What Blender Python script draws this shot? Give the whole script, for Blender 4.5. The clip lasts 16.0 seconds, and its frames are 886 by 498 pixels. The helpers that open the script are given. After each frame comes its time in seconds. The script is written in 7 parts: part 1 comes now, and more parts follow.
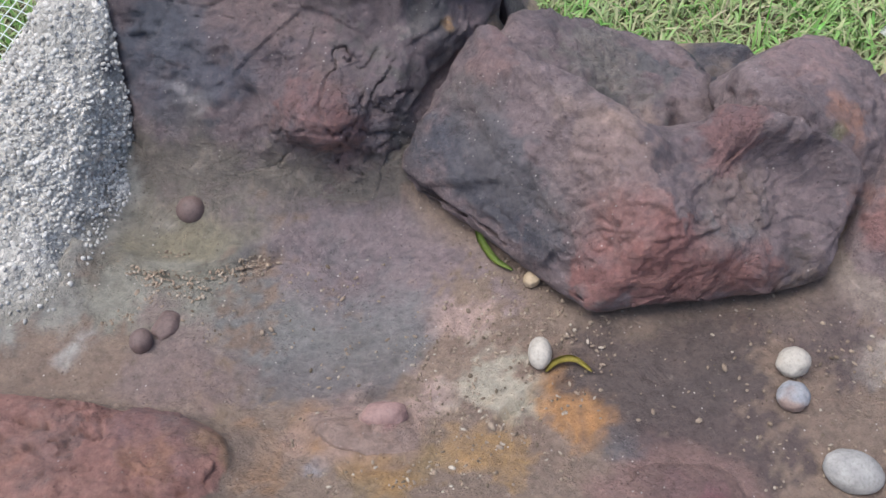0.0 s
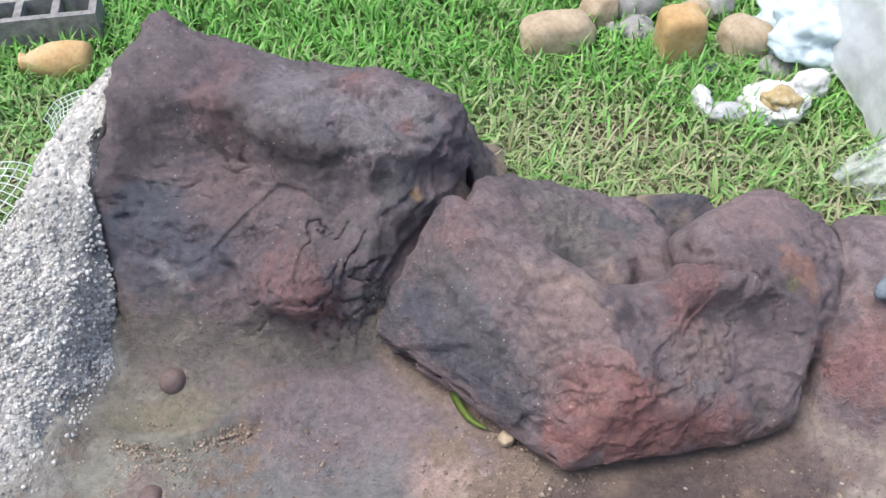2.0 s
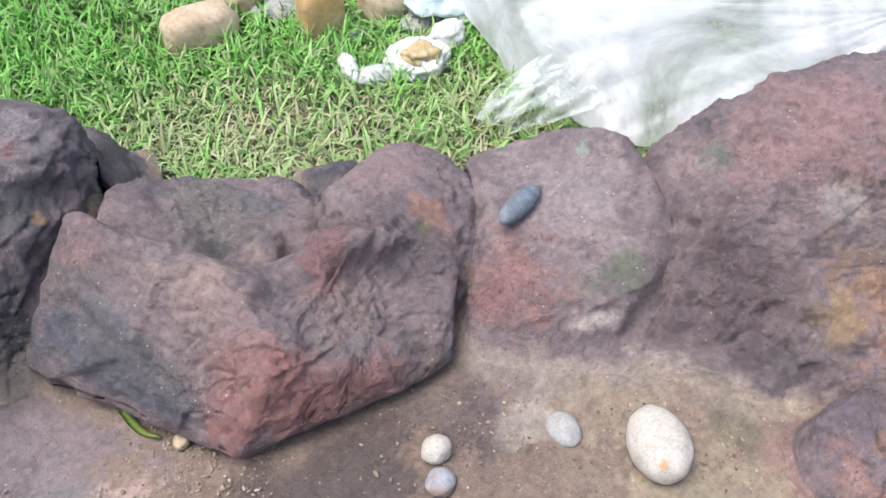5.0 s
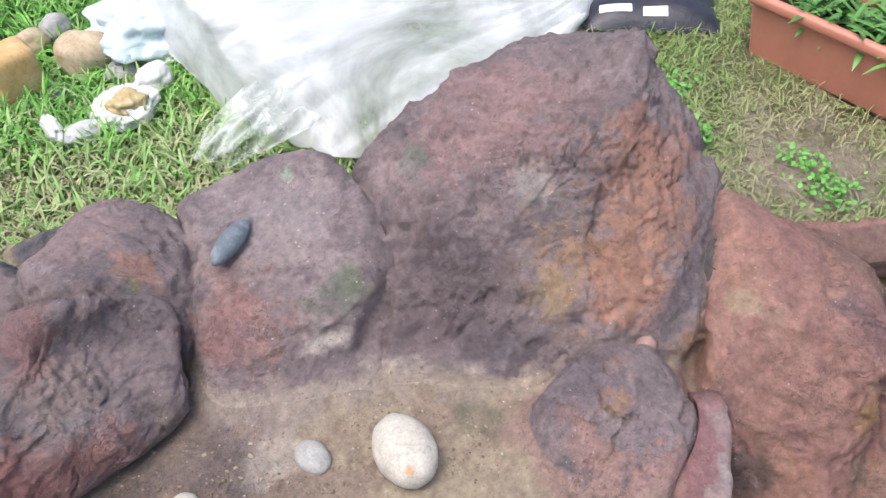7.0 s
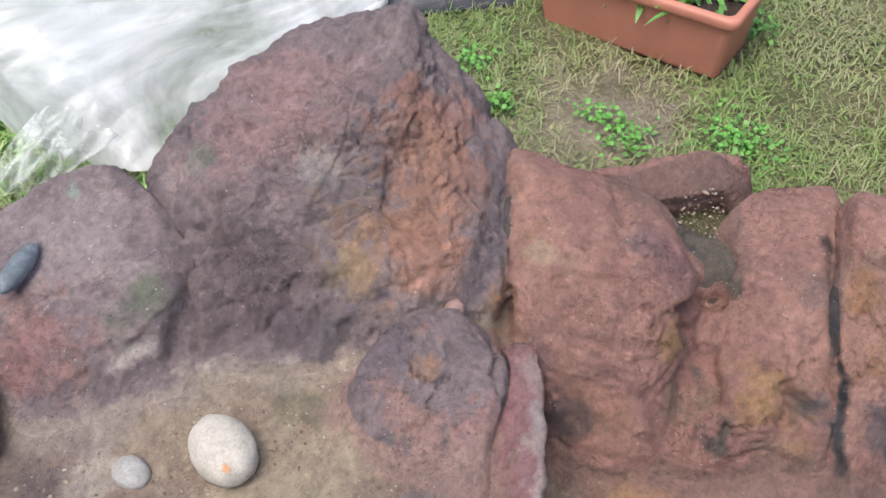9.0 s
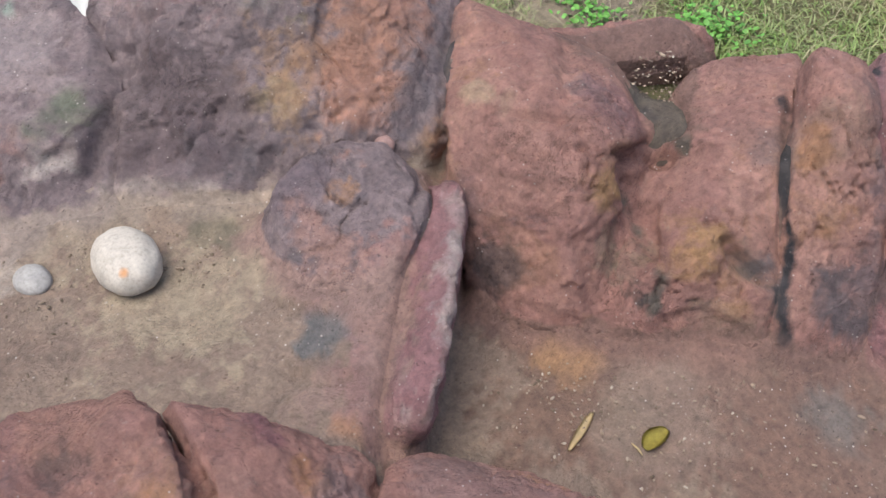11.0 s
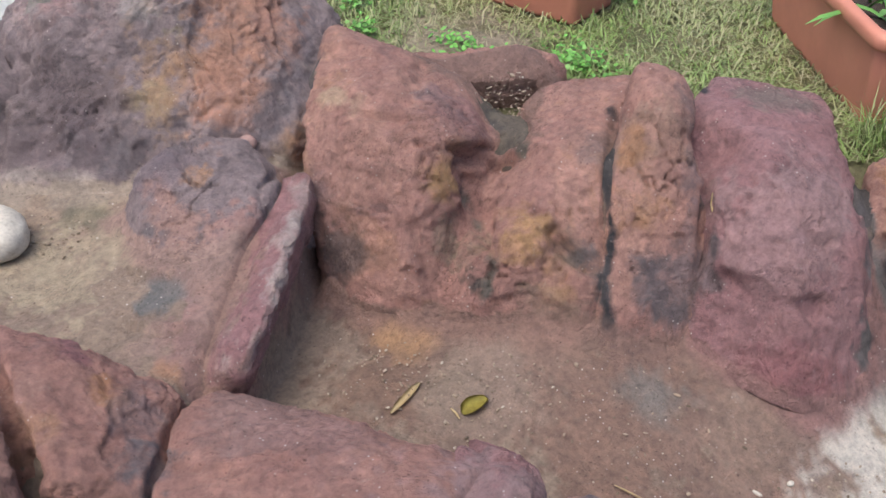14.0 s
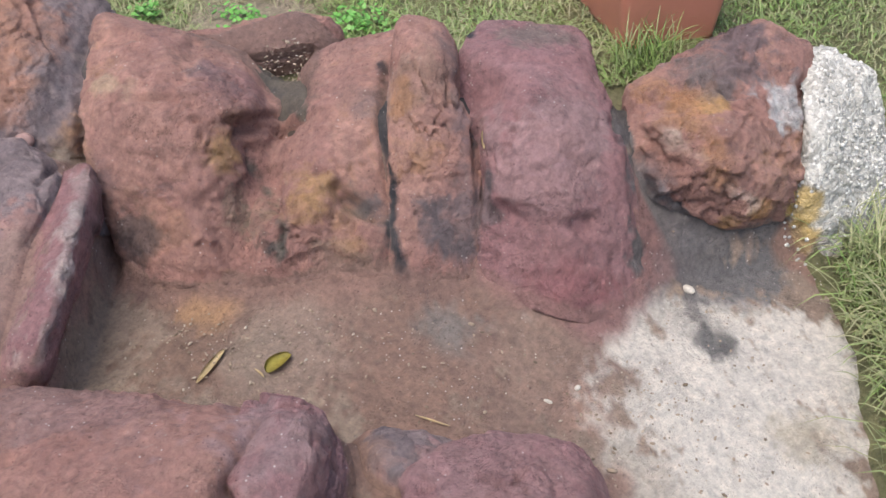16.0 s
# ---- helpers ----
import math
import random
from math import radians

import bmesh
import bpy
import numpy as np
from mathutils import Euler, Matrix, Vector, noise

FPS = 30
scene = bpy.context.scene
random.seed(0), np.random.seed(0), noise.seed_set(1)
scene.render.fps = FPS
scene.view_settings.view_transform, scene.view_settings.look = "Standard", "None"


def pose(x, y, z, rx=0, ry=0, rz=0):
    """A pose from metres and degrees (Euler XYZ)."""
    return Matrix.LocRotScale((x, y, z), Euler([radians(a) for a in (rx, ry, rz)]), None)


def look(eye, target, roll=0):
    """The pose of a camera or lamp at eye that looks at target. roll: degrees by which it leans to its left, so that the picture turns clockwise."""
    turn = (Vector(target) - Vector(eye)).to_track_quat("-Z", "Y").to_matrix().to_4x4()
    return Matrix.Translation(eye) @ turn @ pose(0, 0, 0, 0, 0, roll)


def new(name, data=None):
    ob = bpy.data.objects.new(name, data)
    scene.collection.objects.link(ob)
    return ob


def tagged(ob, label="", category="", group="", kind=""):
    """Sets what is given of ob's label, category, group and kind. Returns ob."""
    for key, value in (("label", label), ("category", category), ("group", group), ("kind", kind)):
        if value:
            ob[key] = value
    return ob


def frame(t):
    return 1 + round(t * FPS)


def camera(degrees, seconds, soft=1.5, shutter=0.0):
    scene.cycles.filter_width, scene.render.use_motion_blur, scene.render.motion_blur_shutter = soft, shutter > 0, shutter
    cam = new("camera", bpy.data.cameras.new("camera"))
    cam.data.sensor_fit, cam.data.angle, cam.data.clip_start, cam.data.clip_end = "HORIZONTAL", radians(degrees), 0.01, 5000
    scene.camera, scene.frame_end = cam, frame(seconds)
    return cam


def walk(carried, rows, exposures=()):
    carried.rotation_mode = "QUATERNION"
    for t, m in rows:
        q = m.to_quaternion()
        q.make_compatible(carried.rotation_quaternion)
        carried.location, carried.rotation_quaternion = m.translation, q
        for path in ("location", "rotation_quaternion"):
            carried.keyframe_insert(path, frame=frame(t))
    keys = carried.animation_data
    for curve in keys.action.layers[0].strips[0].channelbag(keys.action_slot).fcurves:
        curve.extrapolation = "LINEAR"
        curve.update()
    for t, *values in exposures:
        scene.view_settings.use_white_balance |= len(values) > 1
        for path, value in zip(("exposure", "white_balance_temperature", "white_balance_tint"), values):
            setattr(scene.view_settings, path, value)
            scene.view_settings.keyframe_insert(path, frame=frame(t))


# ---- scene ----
cam = camera(51.0, 16.0)
PATH = [
    (0, (-0.045, 0.1045, 1.5359), (-0.011, 1.1075, 0.1641), 1.3),
    (0.5, (-0.0587, 0.1445, 1.592), (-0.0399, 1.2274, 0.2805), 1.3),
    (1, (-0.0433, 0.1564, 1.6456), (-0.0298, 1.2937, 0.3825), 0.2),
    (1.5, (-0.0213, 0.1487, 1.666), (-0.0093, 1.3132, 0.4267), -0.9),
    (2, (0.0043, 0.147, 1.6601), (0.0501, 1.303, 0.4139), -0.7),
    (2.5, (0.0408, 0.1487, 1.6516), (0.1411, 1.2937, 0.3986), -0.2),
    (3, (0.0859, 0.1394, 1.6414), (0.2253, 1.2691, 0.3782), -0.5),
    (3.5, (0.1573, 0.1207, 1.6414), (0.3629, 1.2308, 0.3697), -0.6),
    (4, (0.2303, 0.096, 1.6422), (0.5006, 1.1874, 0.368), -1.0),
    (4.2, (0.2516, 0.0833, 1.6439), (0.544, 1.1764, 0.3757), -0.9),
    (6.3, (0.4989, 0.0289, 1.6677), (1.0566, 1.037, 0.4173), -0.1),
    (6.5, (0.5202, 0.017, 1.6694), (1.1084, 1.0081, 0.4199), -0.1),
    (7, (0.578, -0.0323, 1.6668), (1.2325, 0.9146, 0.4156), -0.5),
    (7.5, (0.6494, -0.1386, 1.6337), (1.3413, 0.8126, 0.4063), -2.8),
    (8, (0.6851, -0.1751, 1.6354), (1.4348, 0.7276, 0.4046), -2.0),
    (8.5, (0.7029, -0.1997, 1.6286), (1.4671, 0.6843, 0.3936), -2.8),
    (9, (0.7165, -0.2202, 1.6176), (1.513, 0.6315, 0.3808), -2.6),
    (9.5, (0.7293, -0.2414, 1.6005), (1.541, 0.5712, 0.3468), -2.8),
    (10, (0.7454, -0.2695, 1.5453), (1.5427, 0.5525, 0.289), -3.6),
    (10.2, (0.7369, -0.3128, 1.4807), (1.5249, 0.504, 0.2159), -3.0),
    (12.3, (0.7233, -0.8347, 1.1603), (1.4526, 0.289, 0.1139), -0.7),
    (12.5, (0.7284, -0.8517, 1.1645), (1.462, 0.2695, 0.1182), -0.5),
    (13, (0.7489, -0.9044, 1.1696), (1.5317, 0.1981, 0.1394), 0.2),
    (13.5, (0.7701, -0.9452, 1.1637), (1.5836, 0.1386, 0.1368), -0.3),
    (14, (0.7964, -0.9894, 1.1585), (1.6464, 0.0638, 0.13), -1.1),
    (14.5, (0.8287, -1.0455, 1.1645), (1.7331, -0.034, 0.1411), -2.2),
    (15, (0.85, -1.1058, 1.173), (1.774, -0.1173, 0.1436), -3.0),
    (15.5, (0.861, -1.162, 1.1747), (1.7893, -0.2082, 0.1173), -3.9),
    (16, (0.8925, -1.2027, 1.1866), (1.8564, -0.317, 0.102), -3.9),
]
walk(cam, [(t, look(eye, target, roll)) for t, eye, target, roll in PATH],
     exposures=[(t, e, k, 10) for t, e, k in ((0, .58, 6150), (1.0, .58, 6150), (2, .8, 6150), (3, .95, 6150), (4.2, 1.0, 6200), (6.3, 1.06, 6250), (7.5, .86, 6350), (10.2, .74, 6400), (12.3, .76, 6400), (14, .78, 6400), (16, .86, 6400))])

# ---------------------------------------------------------------- light
world = bpy.data.worlds.new("world")
scene.world = world
world.use_nodes = True
wn, wl = world.node_tree.nodes, world.node_tree.links
sky = wn.new("ShaderNodeTexSky")
sky.sky_type, sky.sun_disc = "NISHITA", False
sky.sun_elevation, sky.sun_rotation = radians(70), radians(267)
sky.air_density, sky.dust_density, sky.ozone_density = 1.0, 4.0, 1.0
wn["Background"].inputs["Strength"].default_value = 0.13
wl.new(sky.outputs[0], wn["Background"].inputs["Color"])
sun = new("sun", bpy.data.lights.new("sun", "SUN"))
sun.data.energy, sun.data.angle, sun.data.color = 1.5, radians(40), (1.0, 0.96, 0.9)
sun.matrix_world = look((-0.36, -0.02, 1), (0, 0, 0))

import itertools


# ---------------------------------------------------------------- mesh helpers
def lattice(q):
    """Gradient noise, about -1..1, at each row of q."""
    c = np.floor(q).astype(np.int64)
    f = q - c
    w = f * f * f * (f * (f * 6 - 15) + 10)
    out = np.zeros(len(q))
    for i in itertools.product((0, 1), repeat=3):
        k = c + np.array(i)
        h = (k[:, 0] * 73856093) ^ (k[:, 1] * 19349663) ^ (k[:, 2] * 83492791)
        h = (h ^ (h >> 13)) * 1274126177 & 0x7fffffff
        h = (h ^ (h >> 16)) * 668265263 & 0x7fffffff
        dot = ((h & 1023) / 511.5 - 1) * (f[:, 0] - i[0]) + (((h >> 10) & 1023) / 511.5 - 1) * (f[:, 1] - i[1]) + (((h >> 20) & 1023) / 511.5 - 1) * (f[:, 2] - i[2])
        out += dot * (w[:, 0] if i[0] else 1 - w[:, 0]) * (w[:, 1] if i[1] else 1 - w[:, 1]) * (w[:, 2] if i[2] else 1 - w[:, 2])
    return out * 1.25


def fbm(pts, scale, octaves=3, seed=0.0):
    """Fractal noise, about -1..1, at each row of pts."""
    q = np.asarray(pts, float) * scale + np.array((seed * 7.31 + 100.5, seed * 3.17 + 100.5, seed * 5.77 + 100.5))
    return sum(lattice(q * 2.0 ** o) * 0.5 ** o for o in range(octaves))


def smooth(a, b, v):
    k = np.clip((v - a) / (b - a), 0, 1)
    return k * k * (3 - 2 * k)


def seg_dist(pts, line):
    """Distance of each row of pts from a polyline."""
    best = np.full(len(pts), 1e9)
    for a, b in zip(line, line[1:]):
        a, b = np.array(a, float), np.array(b, float)
        ab = b - a
        k = np.clip((pts - a) @ ab / (ab @ ab), 0, 1)
        best = np.minimum(best, np.linalg.norm(pts - a - k[:, None] * ab, axis=1))
    return best


def close_to(pts, line, reach):
    """Numbers of the points in the box round a line."""
    low, high = np.min(line, axis=0) - reach, np.max(line, axis=0) + reach
    return np.nonzero(np.all((pts > low) & (pts < high), axis=1))[0]


def grid_mesh(name, verts, faces, mat, flat=False):
    me = bpy.data.meshes.new(name)
    me.from_pydata([tuple(v) for v in verts], [], [tuple(f) for f in faces])
    me.materials.append(mat)
    if not flat:
        me.polygons.foreach_set("use_smooth", np.ones(len(me.polygons), bool))
    me.update()
    return me


def paint(me, pts, spots, seed=1.0, dust=None):
    """Stains, paint patches and some shade put into colour, with ragged edges: rows of (x, y, z, radius, colour,
    amount).
    """
    col = np.zeros((len(pts), 4))
    if spots:
        wob = fbm(pts, 7.0, 4, seed)
        fine = fbm(pts, 38.0, 4, seed + 3)
        for x, y, z, rad, c, amount in spots:
            i = close_to(pts, [(x, y, z)], 3.0 * rad)
            if len(i):
                d = np.linalg.norm((pts[i] - np.array((x, y, z))), axis=1) / rad
                k = amount * smooth(1.3, 0.5, d + 0.85 * wob[i] + 0.55 * fine[i])
                col[i, :3] = col[i, :3] * (1 - k[:, None]) + k[:, None] * np.array(c)
                col[i, 3] = col[i, 3] * (1 - k) + k
    if dust is not None:
        wob, fine = fbm(pts, 9.0, 4, seed + 5), fbm(pts, 45.0, 3, seed + 6)
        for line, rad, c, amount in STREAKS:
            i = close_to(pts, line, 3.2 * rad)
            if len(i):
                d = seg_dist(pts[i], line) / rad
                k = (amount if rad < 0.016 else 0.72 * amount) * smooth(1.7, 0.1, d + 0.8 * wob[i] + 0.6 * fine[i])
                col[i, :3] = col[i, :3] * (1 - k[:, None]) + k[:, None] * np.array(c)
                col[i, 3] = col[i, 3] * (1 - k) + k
        k = dust[0]
        col[:, :3] = col[:, :3] * (1 - k[:, None]) + k[:, None] * dust[1]
        col[:, 3] = col[:, 3] * (1 - k) + k
    rgb = col[:, :3] / np.maximum(col[:, 3:], 1e-4)
    att = me.attributes.new("paint", "FLOAT_COLOR", "POINT")
    att.data.foreach_set("color", np.concatenate([rgb, np.ones((len(pts), 1))], 1).astype(np.float32).ravel())
    amt = me.attributes.new("paint_amount", "FLOAT", "POINT")
    amt.data.foreach_set("value", col[:, 3].astype(np.float32))


def part(name, bm, material, parent=None, label="", smoothed=True):
    me = bpy.data.meshes.new(name)
    bm.to_mesh(me)
    bm.free()
    me.materials.append(material)
    if smoothed:
        me.polygons.foreach_set("use_smooth", np.ones(len(me.polygons), bool))
    ob = new(name, me)
    if parent is not None:
        ob.parent = parent
    if label:
        ob["label"] = label
    return ob


def facets(pts, scale, seed):
    """Flat chips that lean this way and that, with sharp edges between them: about -1..1."""
    q = np.asarray(pts) * scale + np.array((seed * 1.7, seed * 2.3, seed * 0.9))
    cell = np.floor(q)
    best, out = np.full(len(q), 1e9), np.zeros(len(q))
    for i in itertools.product((-1, 0, 1), repeat=3):
        c = cell + np.array(i)
        h = np.sin(c @ np.array(((127.1, 269.5, 113.5), (311.7, 183.3, 271.9), (74.7, 246.1, 124.6)))) * 43758.5453
        h -= np.floor(h)
        g = np.sin(h * 91.7 + 3.1) * 7919.13
        g = 2 * (g - np.floor(g)) - 1
        d = q - c - h
        r = (d * d).sum(1)
        near = r < best
        best = np.where(near, r, best)
        out = np.where(near, (d * g).sum(1) * 1.5 + g[:, 2] * 0.5, out)
    return out


def shelves(pts, scale, count, seed):
    """Broken layers: each rises slowly and breaks off sharply, 0..1."""
    h = fbm(pts, scale, 4, seed) * count
    h -= np.floor(h)
    return np.where(h < 0.86, h / 0.86, (1 - h) / 0.14)


def lip(pts, n, line, width, high):
    """A broken edge along a line: the side on the line's left stands proud and drops off sharply at it."""
    best, s = np.full(len(pts), 1e9), np.zeros(len(pts))
    for a, b in zip(line, line[1:]):
        a, b = np.array(a, float), np.array(b, float)
        ab = b - a
        k = np.clip((pts - a) @ ab / (ab @ ab), 0, 1)
        v = pts - a - k[:, None] * ab
        d = np.linalg.norm(v, axis=1)
        side = np.einsum("ij,ij->i", np.cross(n, ab), v)
        s = np.where(d < best, np.where(side >= 0, d, -d), s)
        best = np.minimum(best, d)
    return high * (smooth(width * 1.6, 0, s) * smooth(-0.004, 0.003, s) - 0.8 * smooth(-width, -0.003, s) * smooth(0.003, -0.004, s))


LIPS, GROOVES, HOLLOWS, STREAKS = [], [], [], []
SPHERES = {}


def sphere(level):
    if level not in SPHERES:
        bm = bmesh.new()
        bmesh.ops.create_icosphere(bm, subdivisions=level, radius=1)
        bm.verts.index_update()
        SPHERES[level] = (np.array([v.co[:] for v in bm.verts]), [[v.index for v in f.verts] for f in bm.faces])
        bm.free()
    return SPHERES[level]


def hull_planes(corners, centre):
    bm = bmesh.new()
    middle = Vector(np.mean(np.array(corners), axis=0)) - centre
    for c in corners:
        bm.verts.new(Vector(c) - centre)
    bmesh.ops.convex_hull(bm, input=bm.verts)
    rows = []
    for f in bm.faces:
        f.normal_update()
        d = f.normal.dot(f.verts[0].co)
        if f.normal.dot(middle - f.verts[0].co) > 0:
            f.normal.negate()
            d = -d
        if f.calc_area() > 1e-6:
            rows.append((*f.normal, d, f.calc_area()))
    bm.free()
    rows = np.array(rows)
    keep = []
    for r in rows:
        if not any(r[:3] @ k[:3] > 0.995 for k in keep):
            keep.append(r)
    return np.array(keep)


ROCKS = []


def boulder(name, label, corners, mat, round=0.014, dents=(), cracks=(), spots=(), seed=1.0, level=6, lump=0.014, grain=0.004,
            pit=0.0, ledge=0.009, carve=(), joint=1.0, foot=(0.6, 0.05, None), sole=True, sweep=0.016, core=None, category="boulder", group="moulded boulders round the basin"):
    """Notes down a rock: facets between its corners, with dents, cracks, paint and some coloured-in shade.
    raise_rocks() builds them all, run into each other.
    """
    hulls = corners if isinstance(corners[0], list) else [corners]
    c = np.array([q for h in hulls for q in h])
    centre = Vector(np.mean([np.mean(np.array(h), axis=0) for h in hulls], axis=0))
    centre = Vector(core) if core else centre
    ROCKS.append(dict(name=name, label=label, centre=np.array(centre), hulls=[hull_planes(h, centre) for h in hulls], mat=mat, round=round, dents=dents, cracks=cracks,
                      spots=spots, seed=seed, level=level, lump=lump, grain=grain, pit=pit, ledge=ledge, carve=carve, joint=joint, foot=foot, sole=sole, sweep=sweep, category=category, group=group,
                      low=c.min(0) - 0.12, high=c.max(0) + 0.12))


def depth(rock, pts):
    """Signed distance from a rock's rounded facets, and its outward direction."""
    k, ds, gs = rock["round"], [], []
    for pl in rock["hulls"]:
        s = (pts - rock["centre"]) @ pl[:, :3].T - pl[:, 3]
        m = s.max(1)
        e = np.exp((s - m[:, None]) / k)
        t = e.sum(1)
        g = (e @ pl[:, :3]) / t[:, None]
        ds.append(m + k * np.log(t))
        gs.append(g / np.maximum(np.linalg.norm(g, axis=1), 1e-6)[:, None])
    if len(ds) == 1:
        return ds[0], gs[0]
    m = np.min(ds, axis=0)
    w = [np.exp(-(d - m) / 0.02) for d in ds]
    g = sum(a[:, None] * b for a, b in zip(w, gs))
    return m - 0.02 * np.log(sum(w)), g / np.maximum(np.linalg.norm(g, axis=1), 1e-6)[:, None]


FILLET = 0.016


def near_rocks(lo, hi, skip=None):
    return [r for r in ROCKS if r is not skip and np.all(r["low"] < hi) and np.all(r["high"] > lo)]


def raise_rocks():
    for rock in ROCKS:
        dirs, faces = sphere(rock["level"])
        reach = np.full(len(dirs), 0.02)
        for pl in rock["hulls"]:
            a = dirs @ pl[:, :3].T
            q = pl[:, 3] / np.where(np.abs(a) < 1e-6, 1e-6, a)
            leave, enter = np.where(a > 0, q, 1e9).min(1), np.where(a < 0, q, -1e9).max(1)
            reach = np.where((enter < leave + 0.004) | (len(rock["hulls"]) == 1), np.maximum(reach, leave), reach)
        pts = dirs * reach[:, None] * 0.98 + rock["centre"]
        others = near_rocks(rock["low"], rock["high"], rock)
        for turn in range(7 if rock["sweep"] < 0.02 else 9):
            d0, g0 = depth(rock, pts)
            if turn < 3:
                pts = pts - np.clip(d0, -0.05, 0.05)[:, None] * g0
                continue
            over = 0.8 * (pts[:, 2] - floor_z(pts[:, 0], pts[:, 1]))
            kg = rock["sweep"]
            m = np.minimum(d0, over if rock["sole"] else over + 1.0)
            wa, wb = np.exp(-np.clip((d0 - m) / kg, 0, 60)), np.exp(-np.clip((over - m) / kg, 0, 60)) * (1.0 if rock["sole"] else 0.0)
            gg = wa[:, None] * g0 + wb[:, None] * np.array((0.0, 0.0, 0.8))
            ds, gs = [m - kg * np.log(wa + wb), np.full(len(pts), 9.0)], [gg / np.maximum(np.linalg.norm(gg, axis=1), 1e-6)[:, None], g0]
            for o in others:
                d, g = depth(o, pts)
                ds.append(d)
                gs.append(g)
            ds = np.array(ds)
            m = ds.min(0)
            w = np.exp(-np.clip((ds - m) / FILLET, 0, 60))
            f = m - FILLET * np.log(w.sum(0))
            deep = (d0 - ds[2:].min(0) > 0.03) if len(ds) > 2 else np.zeros(len(pts), bool)
            deep |= (d0 - over > 0.05 + kg) & rock["sole"]
            n = sum(w[i][:, None] * gs[i] for i in range(len(gs)))
            n = n / np.maximum(np.linalg.norm(n, axis=1), 1e-6)[:, None]
            n = np.where(deep[:, None], g0, n)
            step = np.where(deep, d0 + 0.02, f)
            pts = pts - np.clip(step, -0.02, 0.02)[:, None] * n
        own = ds[2:].min(0) - d0 if len(ds) > 2 else np.full(len(pts), 1.0)
        ground = over - d0
        # what lies well inside the neighbours or under the floor is left off
        hidden = (own < -0.045) | (ground < -0.07 - 2 * rock["sweep"])
        keepf = [q for q in faces if not (hidden[q[0]] and hidden[q[1]] and hidden[q[2]])]
        used = np.zeros(len(pts), bool)
        for q in keepf:
            used[q] = True
        number = np.cumsum(used) - 1
        faces = [[int(number[v]) for v in q] for q in keepf]
        pts, n, own, ground = pts[used], n[used], own[used], ground[used]
        sd = rock["seed"]
        push = rock["lump"] * fbm(pts, 4.5, 3, 1.0) + rock["grain"] * fbm(pts, 21.0, 3, 2.0)
        warp = fbm(pts, 8.0, 2, sd + 7)[:, None] * np.array((0.05, 0.03, 0.07))
        push += 0.7 * rock["ledge"] * facets(pts + warp * 0.25, 6.0, sd) + 0.3 * rock["ledge"] * facets(pts + warp * 0.25, 15.0, sd + 2)
        ridge = np.abs(fbm(pts + warp, 9.0, 4, sd + 9))
        push -= 0.014 * smooth(0.05, 0.0, ridge) * smooth(0.05, 0.35, fbm(pts, 3.0, 2, sd + 11))
        push += 0.9 * rock["lump"] * (np.abs(fbm(pts + warp * 0.4, 8.0, 4, sd + 15)) - 0.25)
        torn = smooth(-0.15, 0.25, fbm(pts, 3.6, 3, sd + 21))
        push += rock["ledge"] * (0.85 * torn * (shelves(pts * np.array((1, 1, 1.5)) + warp * 0.3, 4.2, 3.2, sd + 5) - 0.5) + 0.4 * (0.3 + torn) * (shelves(pts + warp * 0.3, 11.0, 2.6, sd + 6) - 0.5))
        push += rock["ledge"] * 0.55 * torn * fbm(pts, 42.0, 2, sd + 8)
        if rock["pit"]:
            push += rock["pit"] * fbm(pts, 70.0, 3, 5.0)
        push *= 0.15 + 0.85 * smooth(0.0, 0.05, ground)
        for r in [rock] + others:
            for x, y, z, rad, dep in r["dents"]:
                d = np.linalg.norm(pts - np.array((x, y, z)), axis=1)
                push -= dep * np.exp(-(d / rad) ** 2)
        wob = 0.012 * fbm(pts, 14.0, 3, sd + 4)
        for r in [rock] + others:
            for line, rad, dep, hard in r["carve"]:
                d = seg_dist(pts, line if len(line) > 1 else [line[0], (line[0][0] + 0.001, line[0][1], line[0][2])])
                push -= dep * smooth(rad, rad * (1 - hard), d + wob * min(1.0, rad / 0.05))
        for line, width, dep in rock["cracks"]:
            d = np.abs(seg_dist(pts, line) + wob * min(1.0, width / 0.015))
            push -= dep * np.exp(-(d / width) ** 2)
        bent = pts + 0.014 * np.stack([fbm(pts, 12.0, 3, 51.0), fbm(pts, 12.0, 3, 52.0), fbm(pts, 12.0, 3, 53.0)], -1)
        for line, width, high in LIPS:
            i = close_to(pts, line, 2 * width + 0.02)
            if len(i):
                push[i] += 0.42 * lip(bent[i], n[i], line, width, high)
        for line, width, dep in GROOVES:
            i = close_to(pts, line, 3 * width + 0.02)
            if len(i):
                push[i] -= 0.75 * dep * np.exp(-(seg_dist(bent[i], line) / width) ** 2)
        for line, rad, dep in HOLLOWS:
            i = close_to(pts, line, rad + 0.02)
            if len(i):
                push[i] -= dep * smooth(rad, rad * 0.25, seg_dist(bent[i], line if len(line) > 1 else [line[0], (line[0][0] + 0.001, line[0][1], line[0][2])]))
        joint = 0.016 + 0.012 * fbm(pts, 5.0, 2, 6.0)
        push -= rock["joint"] * np.maximum(joint, 0.004) * np.exp(-(np.maximum(own, 0) / 0.010) ** 2) * (own < 0.05)
        push -= np.clip(-own, 0, 0.03) * 1.2
        push -= 0.007 * smooth(0.01, -0.035, ground) + 0.03 * smooth(-rock["sweep"] * 0.8, -0.05 - 2 * rock["sweep"], ground)
        base = pts
        pts = pts + n * push[:, None]
